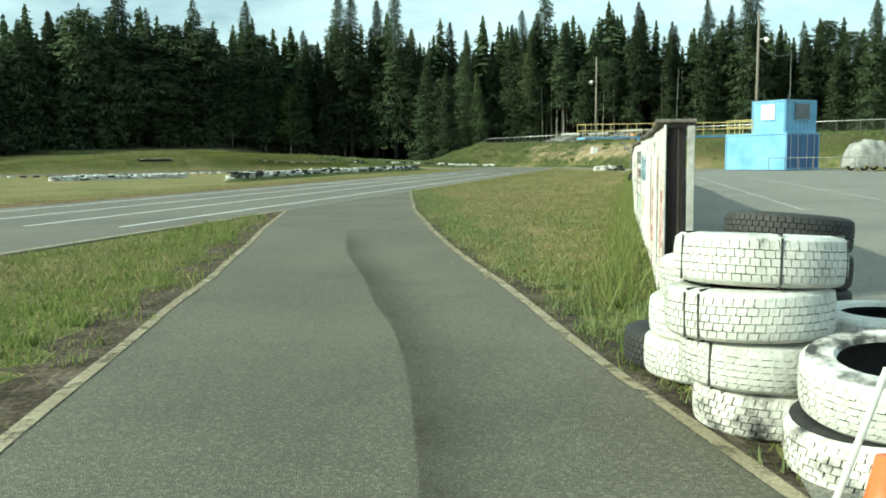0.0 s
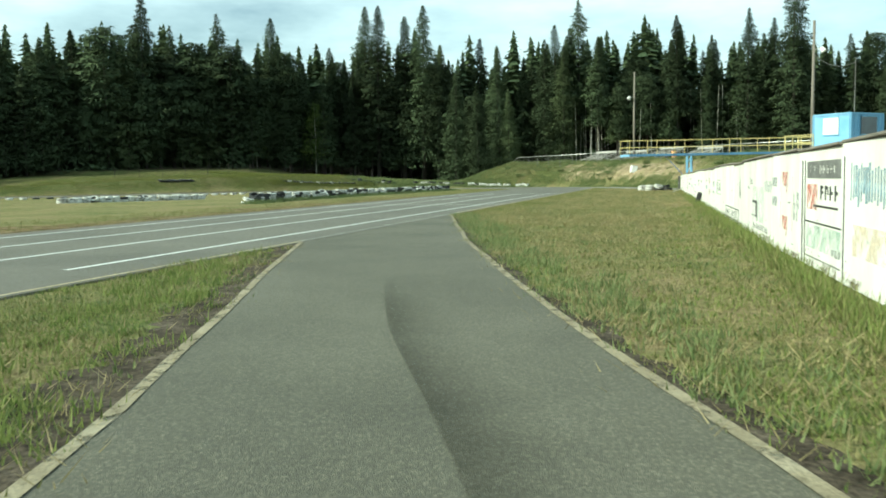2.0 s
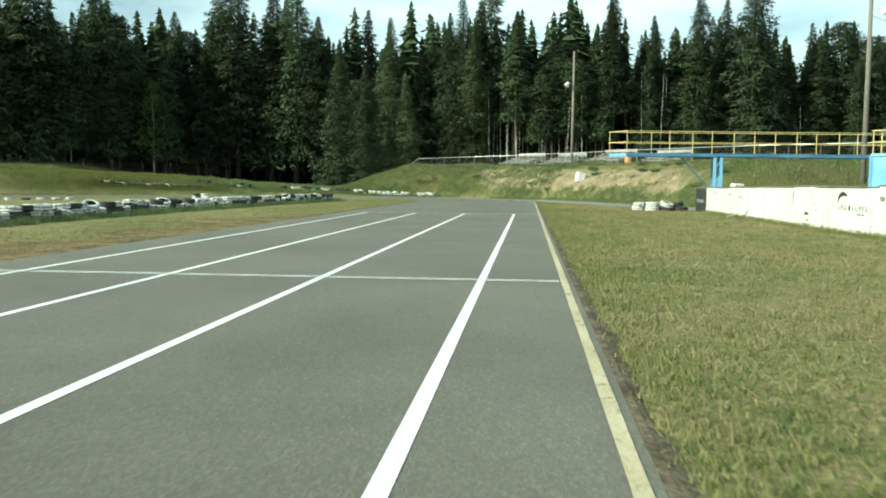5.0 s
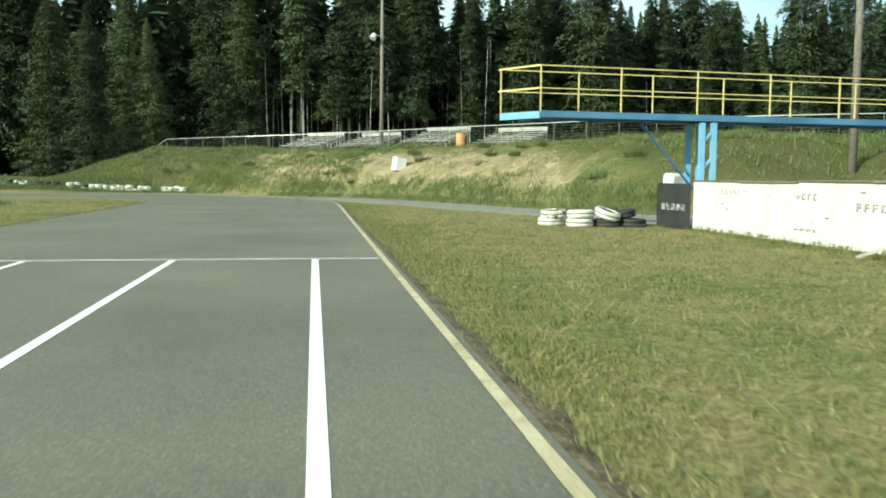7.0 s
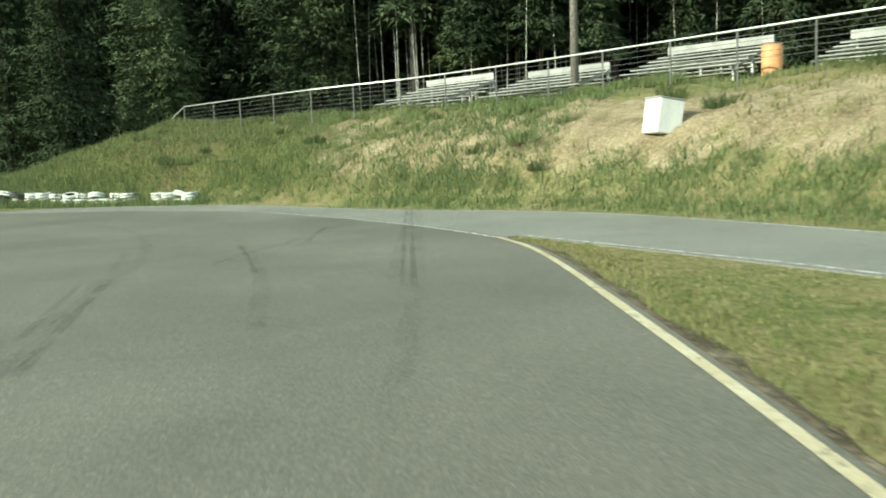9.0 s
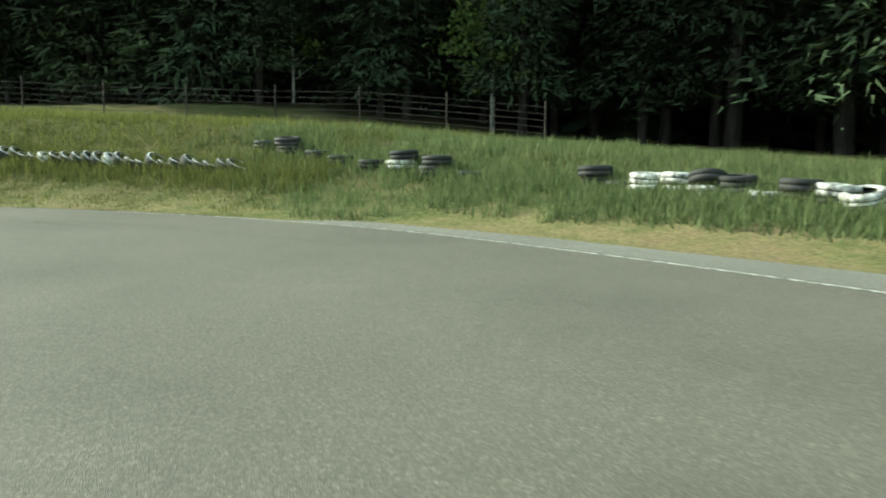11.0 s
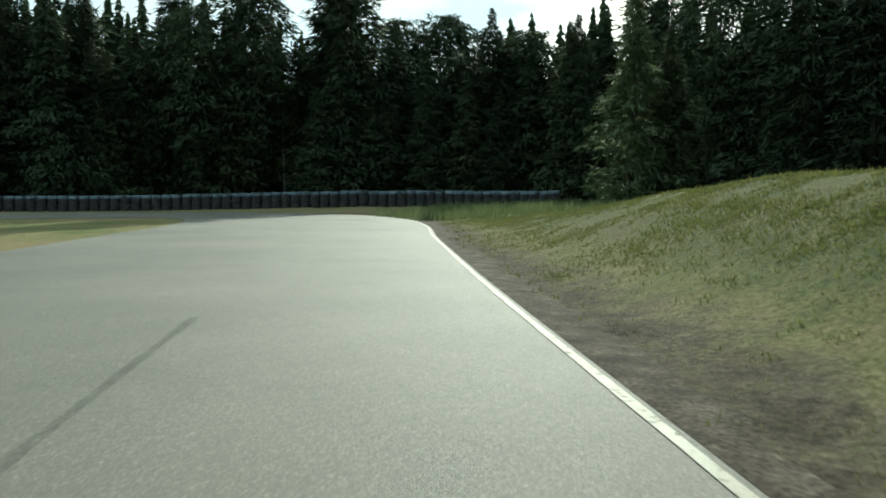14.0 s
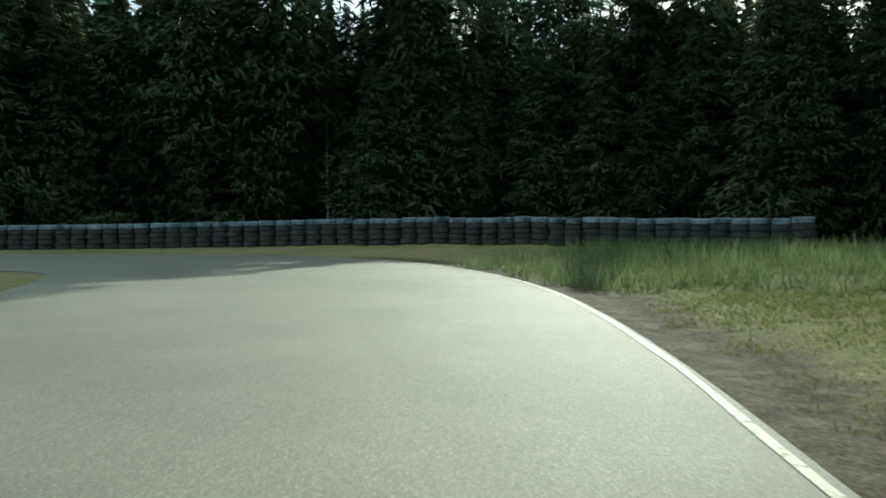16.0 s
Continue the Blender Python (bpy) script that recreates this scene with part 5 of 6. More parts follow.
def tyre_row(line, layers, weights, seed, label, group, lying=0.85, step=0.62, base=None, joined=""):
    """A barrier of loose tyres, end to end, some knocked askew; joined: the label of a far row kept as one piece."""
    r = random.Random(seed)
    p = smooth_line(line, 0.05)
    s = np.concatenate([[0], np.cumsum(np.linalg.norm(np.diff(p, axis=0), axis=1))])
    words = ("white-painted", "scuffed white-painted", "black")
    lot = []
    for d in np.arange(0.3, s[-1], step):
        i = int(np.searchsorted(s, d))
        z0 = float(height(p[i][0], p[i][1])) if base is None else base
        high = r.choice(layers)
        for k in range(high):
            c = r.choices((0, 1, 2), weights)[0]
            if high > 2 and k == 0:
                c = r.choice((1, 2, 2, 2))
            tilt = (r.uniform(-5, 5), r.uniform(-5, 5)) if k else (r.uniform(-2, 2), r.uniform(-2, 2))
            if k and r.random() > lying:
                tilt = (r.uniform(10, 25), r.uniform(-20, 20))
            at, turn = (p[i][0] + r.uniform(-.07, .07), p[i][1] + r.uniform(-.07, .07), z0 - 0.05 + k * 0.195), r.uniform(0, 6)
            if joined:
                lot.append((c, Matrix.Translation(at) @ Euler((radians(tilt[0]), radians(tilt[1]), turn)).to_matrix().to_4x4()))
            else:
                tyre(SMALL[c], *at, tilt, turn, words[c] + " tyre " + label, group)
    if joined:
        V, F, M, mats = [], [], [], [WHITE_TYRE, SHABBY_TYRE, BLACK_TYRE]
        for c, m in lot:
            b = len(V)
            V += [tuple(m @ v.co) for v in SMALL[c].vertices]
            F += [tuple(b + v for v in f.vertices) for f in SMALL[c].polygons]
            M += [2 if f.material_index else c for f in SMALL[c].polygons]
        me = mesh_of("tyre_barrier", V, F, mats[0], True)
        for q in mats[1:]:
            me.materials.append(q)
        me.polygons.foreach_set("material_index", M)
        tagged(new("tyre_barrier", me), joined, "tyre barrier", kind="stuff")


tyre_row([(-14.3, 5.4), (-14.7, 12.0), (-14.9, 20.0), (-14.6, 35.0), (-13.8, 51.5)], (2, 3, 3), (2, 5, 5), 1, "in the barrier inside the circuit", "tyre barrier inside the circuit", 0.8, 0.62)
tyre_row([(-15.3, 25.5), (-15.1, 37.0), (-14.4, 49.0)], (2, 2), (6, 4, 1), 2, "in the second row of the infield barrier", "tyre barrier inside the circuit", 0.8, 0.72, joined="second row of white-painted tyres inside the circuit")
tyre_row([(-30.6, 11.0), (-27.6, 15.4), (-24.8, 19.6)], (2, 2), (8, 3, 1), 3, "in a white barrier on the infield", "white tyre barrier on the infield", 0.8, 0.52)
tyre_row([(-48.0, 25.0), (-39.0, 33.0), (-31.0, 47.0)], (1, 1), (5, 4, 3), 9, "", "", 0.8, 1.1, joined="low row of white and black tyres on the infield")
tyre_row([(-27.4, 59.6), (-22.5, 54.5), (-18.0, 50.4)], (1, 1, 2), (6, 4, 3), 10, "", "", 0.8, 0.9, joined="low row of white and black tyres before the bend")
blades("grass", 2600, along(smooth_line([(-14.0, 5.0), (-14.4, 12.0), (-14.6, 20.0), (-14.3, 35.0), (-13.5, 52.0)], 0.4), -0.1, 0.35, 1.0), (0.12, 0.36), LUSH_GRASS, 58, "tall grass grown up round the tyre barrier", 0.012, spread=0.1)
tyre_row([(-8.7, 74.9), (-10.5, 75.9)], (2, 2), (6, 5, 0), 4, "in a short stack under the bank", "white tyre barrier under the bank", 0.7, 0.5)
tyre_row([(-11.2, 76.2), (-14, 77.0), (-17.5, 77.5)], (1, 2, 2), (6, 6, 1), 5, "in the barrier round the bend", "white tyre barrier under the bank", 0.7, 0.52)
tyre_row([(-17.8, 77.5), (-21, 77.4), (-25, 76.8)], (1, 2, 2), (0, 3, 8), 6, "in the barrier round the bend", "tyre barrier round the bend", 0.6, 0.5)
tyre_row([(-27, 76.3), (-33, 74.4)], (1, 1, 2), (0, 1, 9), 11, "half sunk in the grass round the bend", "tyre barrier round the bend", 0.6, 0.8)
WIDE = [plain_tyre(0.36, 0.23, WHITE_TYRE, 24), plain_tyre(0.35, 0.22, SHABBY_TYRE, 24), plain_tyre(0.36, 0.23, BLACK_TYRE, 24)]
for c, x, y, z, tilt in ((0, 6.45, 35.75, -0.03, (0, 0)), (1, 6.5, 35.7, 0.19, (3, -4)), (0, 7.05, 35.05, -0.03, (0, 0)), (0, 7.08, 35.05, 0.20, (-3, 2)),
                         (2, 7.82, 35.0, -0.03, (0, 0)), (0, 7.75, 34.95, 0.21, (16, -10)), (2, 8.5, 34.95, -0.03, (0, 0)), (2, 8.35, 35.3, 0.19, (-8, 6)), (1, 7.6, 35.7, -0.02, (0, 0))):
    tyre(WIDE[c], x, y, z, tilt, x, ("white-painted", "scuffed white-painted", "black")[c] + " tyre lying by the end of the board wall", "tyres at the far end of the wall")



# ---- board wall between the track and the paddock ----
def board_wall():
    y0, y1, x = -36.0, 33.3, 9.48
    count = 29
    lead = lambda y: 0.18 * float(ramp01((-22 - y) / 14))
    step = (y1 - y0) / count
    wall = thing("board_wall", "long white-painted board wall with faded sponsor lettering", "wall", kind="structure")
    r = random.Random(8)
    panels = []
    for k in range(count):
        a = y0 + k * step
        top = 1.465 - 0.265 * (a - y0) / (y1 - y0) + r.uniform(-0.025, 0.025)
        bm = bmesh.new()
        box(bm, (0.018, step + 0.016, top - 0.03), (0, 0, (top + 0.03) / 2), 0, 0.004)
        p = part("panel", bm, WALL_PAINT, wall)
        panels.append(p)
        p.location = (x + lead(a + step / 2) + (0.005 if k % 2 else -0.003), a + step / 2, 0)
        p.rotation_euler = (0, r.uniform(-0.6, 0.6) * 0.006, (lead(a) - lead(a + step)) / step)
        bm = bmesh.new()
        tube(bm, (0, 0, -0.1), (r.uniform(-.02, .02), 0, top - 0.02), 0.075, 9, 0.068)
        p = part("post", bm, POST_WOOD, wall)
        p.location = (x + 0.11 + lead(a), a + 0.12, 0)
        bm = bmesh.new()
        box(bm, (0.055, 0.035, top - 0.02), (0, 0, top / 2), 0, 0.004)
        p = part("stud", bm, BLEACHER_WOOD, wall)
        p.location = (x + 0.20 + lead(a), a + 0.03, 0)
        bm = bmesh.new()
        box(bm, (0.31, step + 0.03, 0.03), (0, 0, 0), 0, 0.006)
        p = part("cap_board", bm, OLD_WOOD, wall)
        p.location = (x + 0.10 + lead(a + step / 2), a + step / 2, top + 0.022)
        p.rotation_euler = (-math.atan(0.30 / (y1 - y0)), r.uniform(-0.05, 0.03), r.uniform(-0.01, 0.01))
    def bar(y, z, w, h, mat, name="lettering", lift=0.0):
        """A flat patch of paint on whichever board covers that stretch; y, z: its middle."""
        k = min(count - 1, max(0, int((y - y0) / step)))
        bm = bmesh.new()
        box(bm, (0.004, w, h), (0, 0, 0))
        q = part(name, bm, mat, panels[k])
        q.location = (-0.0112 - lift, y - (y0 + (k + 0.5) * step), z)

    def letters(y, z, w, h, n, mat, ragged=0.25):
        """A row of n unreadable letters over w metres, middle at y, z: each a stem and one or two short strokes."""
        pitch = w / n
        for i in range(n):
            c = y + w / 2 - pitch * (i + 0.5)
            hh = h * r.uniform(1 - ragged, 1)
            bar(c + pitch * 0.22, z, pitch * 0.24, hh, mat)
            for e in r.sample((-0.36, 0.0, 0.36), r.choice((1, 2, 2))):
                bar(c - pitch * 0.08, z + e * hh, pitch * 0.38, hh * 0.22, mat)
            if r.random() < 0.5:
                bar(c - pitch * 0.30, z + r.uniform(-0.2, 0.2) * hh, pitch * 0.18, hh * 0.5, mat)

    def outline(y, z, w, h, t, mat):
        for dz in (-h / 2, h / 2):
            bar(y, z + dz, w, t, mat, "painted_frame", 0.002)
        for dy in (-w / 2, w / 2):
            bar(y + dy, z, t * 1.6, h, mat, "painted_frame", 0.002)
    # red script with runs of paint on the two boards at the near end
    for c, n, top_ in ((-35.55, 4, 1.10), (-33.15, 5, 1.02)):
        for i in range(n):
            y = c - 0.45 + i * 0.20
            h = r.uniform(0.42, 0.62)
            bar(y, top_ - h / 2 - 0.04 * (i % 2), r.uniform(0.022, 0.05), h, RED_PAINT)
            bar(y + 0.03, top_ - h - r.uniform(0.02, 0.08), 0.12, r.uniform(0.14, 0.22), RED_PAINT)
            bar(y + 0.05, top_ - h - 0.28, 0.012, r.uniform(0.15, 0.34), RED_PAINT)
        bar(c - 0.1, top_ - 0.22, 0.42, 0.10, RED_PAINT)
    for y, z, w, h in ((-34.62, 1.10, 0.20, 0.18), (-34.56, 1.05, 0.10, 0.30), (-34.7, 0.62, 0.16, 0.20), (-34.45, 0.80, 0.05, 0.5)):
        bar(y, z, w, h, RED_PAINT)
    for y in (-32.62, -34.85):
        for i in range(5):
            h = r.uniform(0.5, 1.05)
            bar(y + 0.05 * i - 0.1, 1.28 - h / 2 - r.uniform(0, 0.25), r.uniform(0.012, 0.03), h, GREY_PAINT)
        bar(y, 0.80, 0.07, 0.34, GREY_PAINT)
    for y in (-31.3, -33.8):
        bar(y, 1.33, 0.30, 0.05, GREY_PAINT, "stain")
        bar(y - 0.1, 1.28, 0.14, 0.10, GREY_PAINT, "stain")
    # blue streaks
    for i in range(20):
        h = r.uniform(0.24, 0.38)
        bar(-29.25 - i * 0.098, 1.04 + r.uniform(-0.04, 0.04), r.uniform(0.03, 0.085), h, SCRIPT_PAINT)
    bar(-30.0, 0.50, 1.3, 0.30, PEACH_PAINT, "painted_field")
    # framed poster
    for y, w in ((-26.62, 0.05), (-26.80, 0.035), (-28.95, 0.03)):
        bar(y, 0.68, w, 1.26, BLACK_PAINT, "painted_frame", 0.002)
    bar(-27.85, 1.19, 1.85, 0.20, GREY_FIELD, "painted_field")
    letters(-27.85, 1.19, 1.5, 0.10, 8, WALL_PAINT)
    bar(-27.25, 0.87, 0.62, 0.30, RED_PAINT, "painted_field")
    letters(-28.2, 0.93, 1.0, 0.18, 4, BLACK_PAINT)
    bar(-28.0, 0.77, 1.3, 0.025, BLACK_PAINT)
    bar(-27.85, 0.57, 2.0, 0.02, BLACK_PAINT)
    bar(-27.85, 0.40, 1.9, 0.28, MINT_PAINT, "painted_field")
    letters(-28.6, 0.29, 0.5, 0.10, 3, GREY_PAINT)
    bar(-27.9, 0.15, 2.0, 0.02, GREY_PAINT)
    # red and grey squares
    for z in (1.08, 0.46):
        bar(-25.25, z, 0.46, 0.19, RED_PAINT, "painted_field")
        bar(-25.40, z - 0.12, 0.05, 0.14, RED_PAINT)
    for z in (1.03, 0.74):
        bar(-24.25, z, 0.48, 0.14, PALE_PAINT, "painted_field")
    for y in (-24.85, -25.9):
        bar(y, 0.75, 0.02, 0.75, PEACH_PAINT)
    letters(-26.2, 0.72, 0.5, 0.4, 2, PALE_PAINT)
    # black corner mark on a pale green board
    bar(-22.0, 0.62, 1.6, 0.62, MINT_PAINT, "painted_field", -0.0015)
    bar(-21.75, 0.52, 0.30, 0.30, GREY_FIELD, "painted_field")
    bar(-21.45, 0.655, 0.65, 0.045, BLACK_PAINT)
    bar(-21.4, 0.40, 0.9, 0.02, GREY_PAINT)
    letters(-22.3, 0.22, 2.2, 0.12, 9, GREY_PAINT)
    letters(-20.9, 1.02, 0.5, 0.12, 2, GREY_PAINT)
    letters(-23.4, 0.95, 0.9, 0.22, 5, PALE_PAINT)
    for i in range(4):
        bar(-18.35 - 0.06 * i, 0.90 - 0.05 * i, 0.05, 0.42 - 0.06 * i, GREY_PAINT)
    # low framed sign
    outline(-16.3, 0.24, 3.6, 0.25, 0.025, BLACK_PAINT)
    letters(-15.4, 0.24, 1.4, 0.17, 4, GREY_PAINT)
    letters(-17.1, 0.24, 1.2, 0.17, 3, GREY_PAINT)
    bar(-16.3, 0.24, 0.05, 0.22, BLACK_PAINT)
    # fainter sponsor marks further along
    outline(-11.6, 0.80, 1.5, 0.40, 0.02, GREY_PAINT)
    letters(-11.9, 0.80, 0.8, 0.26, 3, GREY_PAINT)
    bar(-10.9, 0.78, 0.35, 0.34, PALE_PAINT, "painted_field")
    letters(-9.2, 0.86, 1.0, 0.22, 4, PALE_PAINT)
    letters(-9.1, 0.60, 1.2, 0.10, 6, PALE_PAINT)
    for z in (0.98, 0.60):
        bar(-6.75, z, 0.42, 0.15, RED_PAINT, "painted_field")
        bar(-6.9, z - 0.08, 0.16, 0.10, RED_PAINT)
    letters(-7.7, 0.62, 0.8, 0.12, 4, PALE_PAINT)
    letters(-4.9, 0.96, 0.5, 0.10, 2, GREY_PAINT)
    letters(-5.0, 0.72, 1.0, 0.14, 5, SCRIPT_PAINT)
    letters(-1.0, 0.90, 1.2, 0.14, 5, PALE_PAINT)
    letters(1.4, 0.92, 1.2, 0.13, 5, GREY_PAINT)
    letters(1.4, 0.76, 1.0, 0.10, 5, PALE_PAINT)
    bar(6.9, 0.47, 0.30, 0.16, BLACK_PAINT)
    bar(5.2, 0.70, 1.6, 0.05, SCRIPT_PAINT)
    bar(5.2, 0.38, 1.6, 0.05, SCRIPT_PAINT)
    letters(9.2, 0.62, 1.4, 0.22, 4, SCRIPT_PAINT)
    letters(10.4, 0.95, 0.6, 0.12, 2, GREY_PAINT)
    # arched mark over a word
    arch = [(14.75 - 0.42 * (1 - math.cos(math.pi * i / 12)), 0.83 + 0.26 * math.sin(math.pi * i / 12) ** 0.8) for i in range(10)]
    for i, ((ya, za), (yb, zb)) in enumerate(zip(arch[:-1], arch[1:])):
        bar((ya + yb) / 2, (za + zb) / 2, abs(ya - yb) + 0.05, 0.05 + 0.07 * math.sin(math.pi * (i + 0.5) / 9), BLACK_PAINT)
    letters(14.35, 0.70, 0.75, 0.16, 4, GREY_PAINT)
    letters(13.05, 0.70, 1.2, 0.16, 5, GREY_PAINT)
    for dz, w in ((0, 0.16), (0.05, 0.10), (-0.05, 0.10)):
        bar(13.82, 0.70 + dz, w, 0.055, BLACK_PAINT)
    bar(13.0, 0.53, 0.55, 0.06, PALE_PAINT)
    bar(11.6, 0.98, 0.3, 0.12, GREY_PAINT)
    bar(15.6, 0.55, 0.03, 0.7, PALE_PAINT)
    # dark oval and dot
    for dz, w in ((0, 0.46), (0.03, 0.34), (-0.03, 0.34)):
        bar(17.55, 0.43 + dz, w, 0.035, BLACK_PAINT)
    bar(17.45, 0.23, 0.17, 0.06, BLACK_PAINT)
    bar(16.6, 0.55, 0.2, 0.05, PALE_PAINT)
    letters(16.7, 0.75, 0.35, 0.1, 2, PALE_PAINT)
    for i in range(4):
        bar(18.95 + 0.05 * i, 1.08 - 0.10 * i, 0.07, 0.26, GREY_PAINT if i < 2 else PALE_PAINT, "stain")
    bar(24.2, 0.98, 0.12, 0.10, GREY_PAINT)
    letters(26.2, 0.80, 0.9, 0.17, 4, GREY_PAINT)
    letters(28.2, 0.95, 0.8, 0.14, 4, GREY_PAINT)
    letters(28.2, 0.30, 0.9, 0.07, 4, GREY_PAINT)
    letters(31.3, 0.98, 1.0, 0.14, 5, PALE_PAINT)
    for y in (25.0, 22.6, 15.9, 12.3):
        bar(y, 0.58, 0.022, 1.05, GREY_PAINT, "open_joint", 0.003)
    # scuffs, and dirt splashed up along the foot
    for k in range(count):
        for i in range(3):
            bar(y0 + (k + r.uniform(0.1, 0.9)) * step, r.uniform(0.2, 1.1), r.uniform(0.02, 0.25), r.uniform(0.01, 0.035), r.choice((GREY_PAINT, PALE_PAINT)), "scuff")
        for i in range(5):
            bar(y0 + (k + r.uniform(0.1, 0.9)) * step, 0.05 + r.uniform(0, 0.05), r.uniform(0.15, 0.45), r.uniform(0.03, 0.10), MUD_SPLASH, "mud_stain", 0.001)
    return wall


board_wall()
bm = bmesh.new()
beam(bm, (8.75, 25.5, 0.03), (9.45, 25.2, 0.30), 0.16, 0.03)
tagged(part("leaning_plank", bm, BLEACHER_WOOD), "pale weathered plank leaning on the board wall", "plank")
ob = big_tyre(tyre_mesh("tyre", 0.26, 0.17, BLACK_TYRE, 40, 4), 9.41, -1.75, 0.20, (0, -76), 0.4, "old black tyre propped on edge against the board wall", "")
end_board = thing("black_sign_board", "black-painted board with pale bars at the wall's far end", "sign board")
bm = bmesh.new()
beam(bm, (9.33, 35.3, 0.58), (9.42, 33.40, 0.58), 0.03, 1.16)
sheet = part("panel", bm, BLACK_PAINT, end_board)
for i in range(5):
    u = 0.22 + i * 0.15
    bm = bmesh.new()
    c = Vector((9.33 + 0.09 * u, 35.3 - 1.9 * u, 0.54)) + Vector((-0.022, -0.001, 0))
    beam(bm, c + Vector((-0.004, 0.10, 0)), c + Vector((0.004, -0.10, 0)), 0.006, 0.17)
    part("lettering", bm, PALE_PAINT, sheet)

# ---- footbridge and control tower ----
def footbridge():
    br = thing("footbridge", "blue steel footbridge with yellow hand rails", "footbridge", kind="")
    a, b, deck = Vector((5.5, 33.45, 0)), Vector((20.5, 35.2, 0)), 2.93
    along_ = (b - a).normalized()
    back = Vector((-0.75, 1.15, 0))
    for name, off in (("side_girder", Vector((0, 0, 0))), ("side_girder", back)):
        bm = bmesh.new()
        p, q = a + off, b + off
        beam(bm, p + Vector((0, 0, deck - 0.08)), q + Vector((0, 0, deck - 0.08)), 0.07, 0.16)
        part(name, bm, GIRDER_BLUE, br)
    bm = bmesh.new()
    beam(bm, a + Vector((0, 0, deck - 0.10)), a + back + Vector((0, 0, deck - 0.10)), 0.07, 0.17)
    part("end_girder", bm, BLUE_PAINT, br, "pale blue end plate")
    bm = bmesh.new()
    vs = [bm.verts.new(v) for v in (a + Vector((0.05, 0.05, deck)), b + Vector((0, 0.05, deck)), b + back + Vector((0, -0.05, deck)), a + back + Vector((0.05, -0.05, deck)))]
    f = bm.faces.new(vs)
    r = bmesh.ops.extrude_face_region(bm, geom=[f])
    bmesh.ops.translate(bm, verts=[v for v in r["geom"] if isinstance(v, bmesh.types.BMVert)], vec=(0, 0, -0.045))
    part("deck", bm, OLD_WOOD, br)
    length = (b - a).length
    for off in (Vector((0, 0, 0)), back):
        n = 7
        for i in range(n + 1):
            p = a + off + along_ * (length * i / n)
            bm = bmesh.new()
            box(bm, (0.032, 0.032, 1.12), (0, 0, 0.56), 6.5)
            q = part("rail_post", bm, YELLOW_PAINT, br)
            q.location = p + Vector((0, 0, deck))
        for z in (1.10, 0.55):
            bm = bmesh.new()
            beam(bm, a + off + Vector((0, 0, deck + z)), b + off + Vector((0, 0, deck + z)), 0.026, 0.026)
            part("hand_rail", bm, YELLOW_PAINT, br)
    for z in (1.10, 0.55):
        bm = bmesh.new()
        beam(bm, a + Vector((0, 0, deck + z)), a + back * 1.05 + Vector((0, 0, deck + z)), 0.045, 0.045)
        part("hand_rail", bm, YELLOW_PAINT, br)
    for off in (Vector((0, 0, 0)), Vector((0.1, 1.05, 0))):
        for dx in (0, 0.32):
            bm = bmesh.new()
            p = Vector((9.95 + dx, 33.98, 0)) + off + along_ * 0
            beam(bm, p + Vector((0, 0, -0.1)), p + Vector((0, 0, deck - 0.2)), 0.13, 0.13)
            part("leg", bm, BLUE_PAINT, br)
    for dz in (0.8, 1.5, 2.2):
        bm = bmesh.new()
        beam(bm, (9.95, 33.98, dz), (10.27, 33.98, dz + 0.35), 0.06, 0.06)
        part("lacing", bm, BLUE_PAINT, br)
    bm = bmesh.new()
    beam(bm, (9.9, 34.3, 1.0), (8.3, 34.1, deck - 0.2), 0.05, 0.05)
    part("brace", bm, DARK_BLUE, br)
    bm = bmesh.new()
    bm2 = Vector((19.5, 35.2, 0))
    beam(bm, bm2 + Vector((0, 0, -0.1)), bm2 + Vector((0, 0, deck - 0.2)), 0.13, 0.13)
    part("leg", bm, BLUE_PAINT, br)


footbridge()


def cabin(name, k, long_way, across_way, z0, z1, label):
    """A steel cabin box with ribbed sides; k is its nearest corner on the ground."""
    k, lw, aw = Vector((*k, 0)), Vector((*long_way, 0)), Vector((*across_way, 0))
    ob = thing(name, label, "cabin")
    bm = bmesh.new()
    c = [k, k + lw, k + lw + aw, k + aw]
    lo, hi = [bm.verts.new(p + Vector((0, 0, z0))) for p in c], [bm.verts.new(p + Vector((0, 0, z1))) for p in c]
    bm.faces.new(hi)
    bm.faces.new(lo[::-1])
    for i in range(4):
        bm.faces.new((lo[i], lo[(i + 1) % 4], hi[(i + 1) % 4], hi[i]))
    part("body", bm, BLUE_PAINT, ob)
    out1, out2 = -aw.normalized(), -lw.normalized()
    for side, way, outn, n in ((k, lw, out1, 1), (k, aw, out2, 8)):
        for i in range(n + 1):
            p = side + way * (i / n) + outn * 0.02
            bm = bmesh.new()
            beam(bm, p + Vector((0, 0, z0 + 0.08)), p + Vector((0, 0, z1 - 0.08)), 0.05 if i % n else 0.12, 0.05 if i % n else 0.12)
            part("rib", bm, BLUE_PAINT, ob)
        for z in (z0 + 0.06, z1 - 0.06):
            bm = bmesh.new()
            beam(bm, side + outn * 0.03 + Vector((0, 0, z)), side + way + outn * 0.03 + Vector((0, 0, z)), 0.10, 0.13)
            part("rail", bm, BLUE_PAINT, ob)
    return ob, k, lw, aw, out1, out2


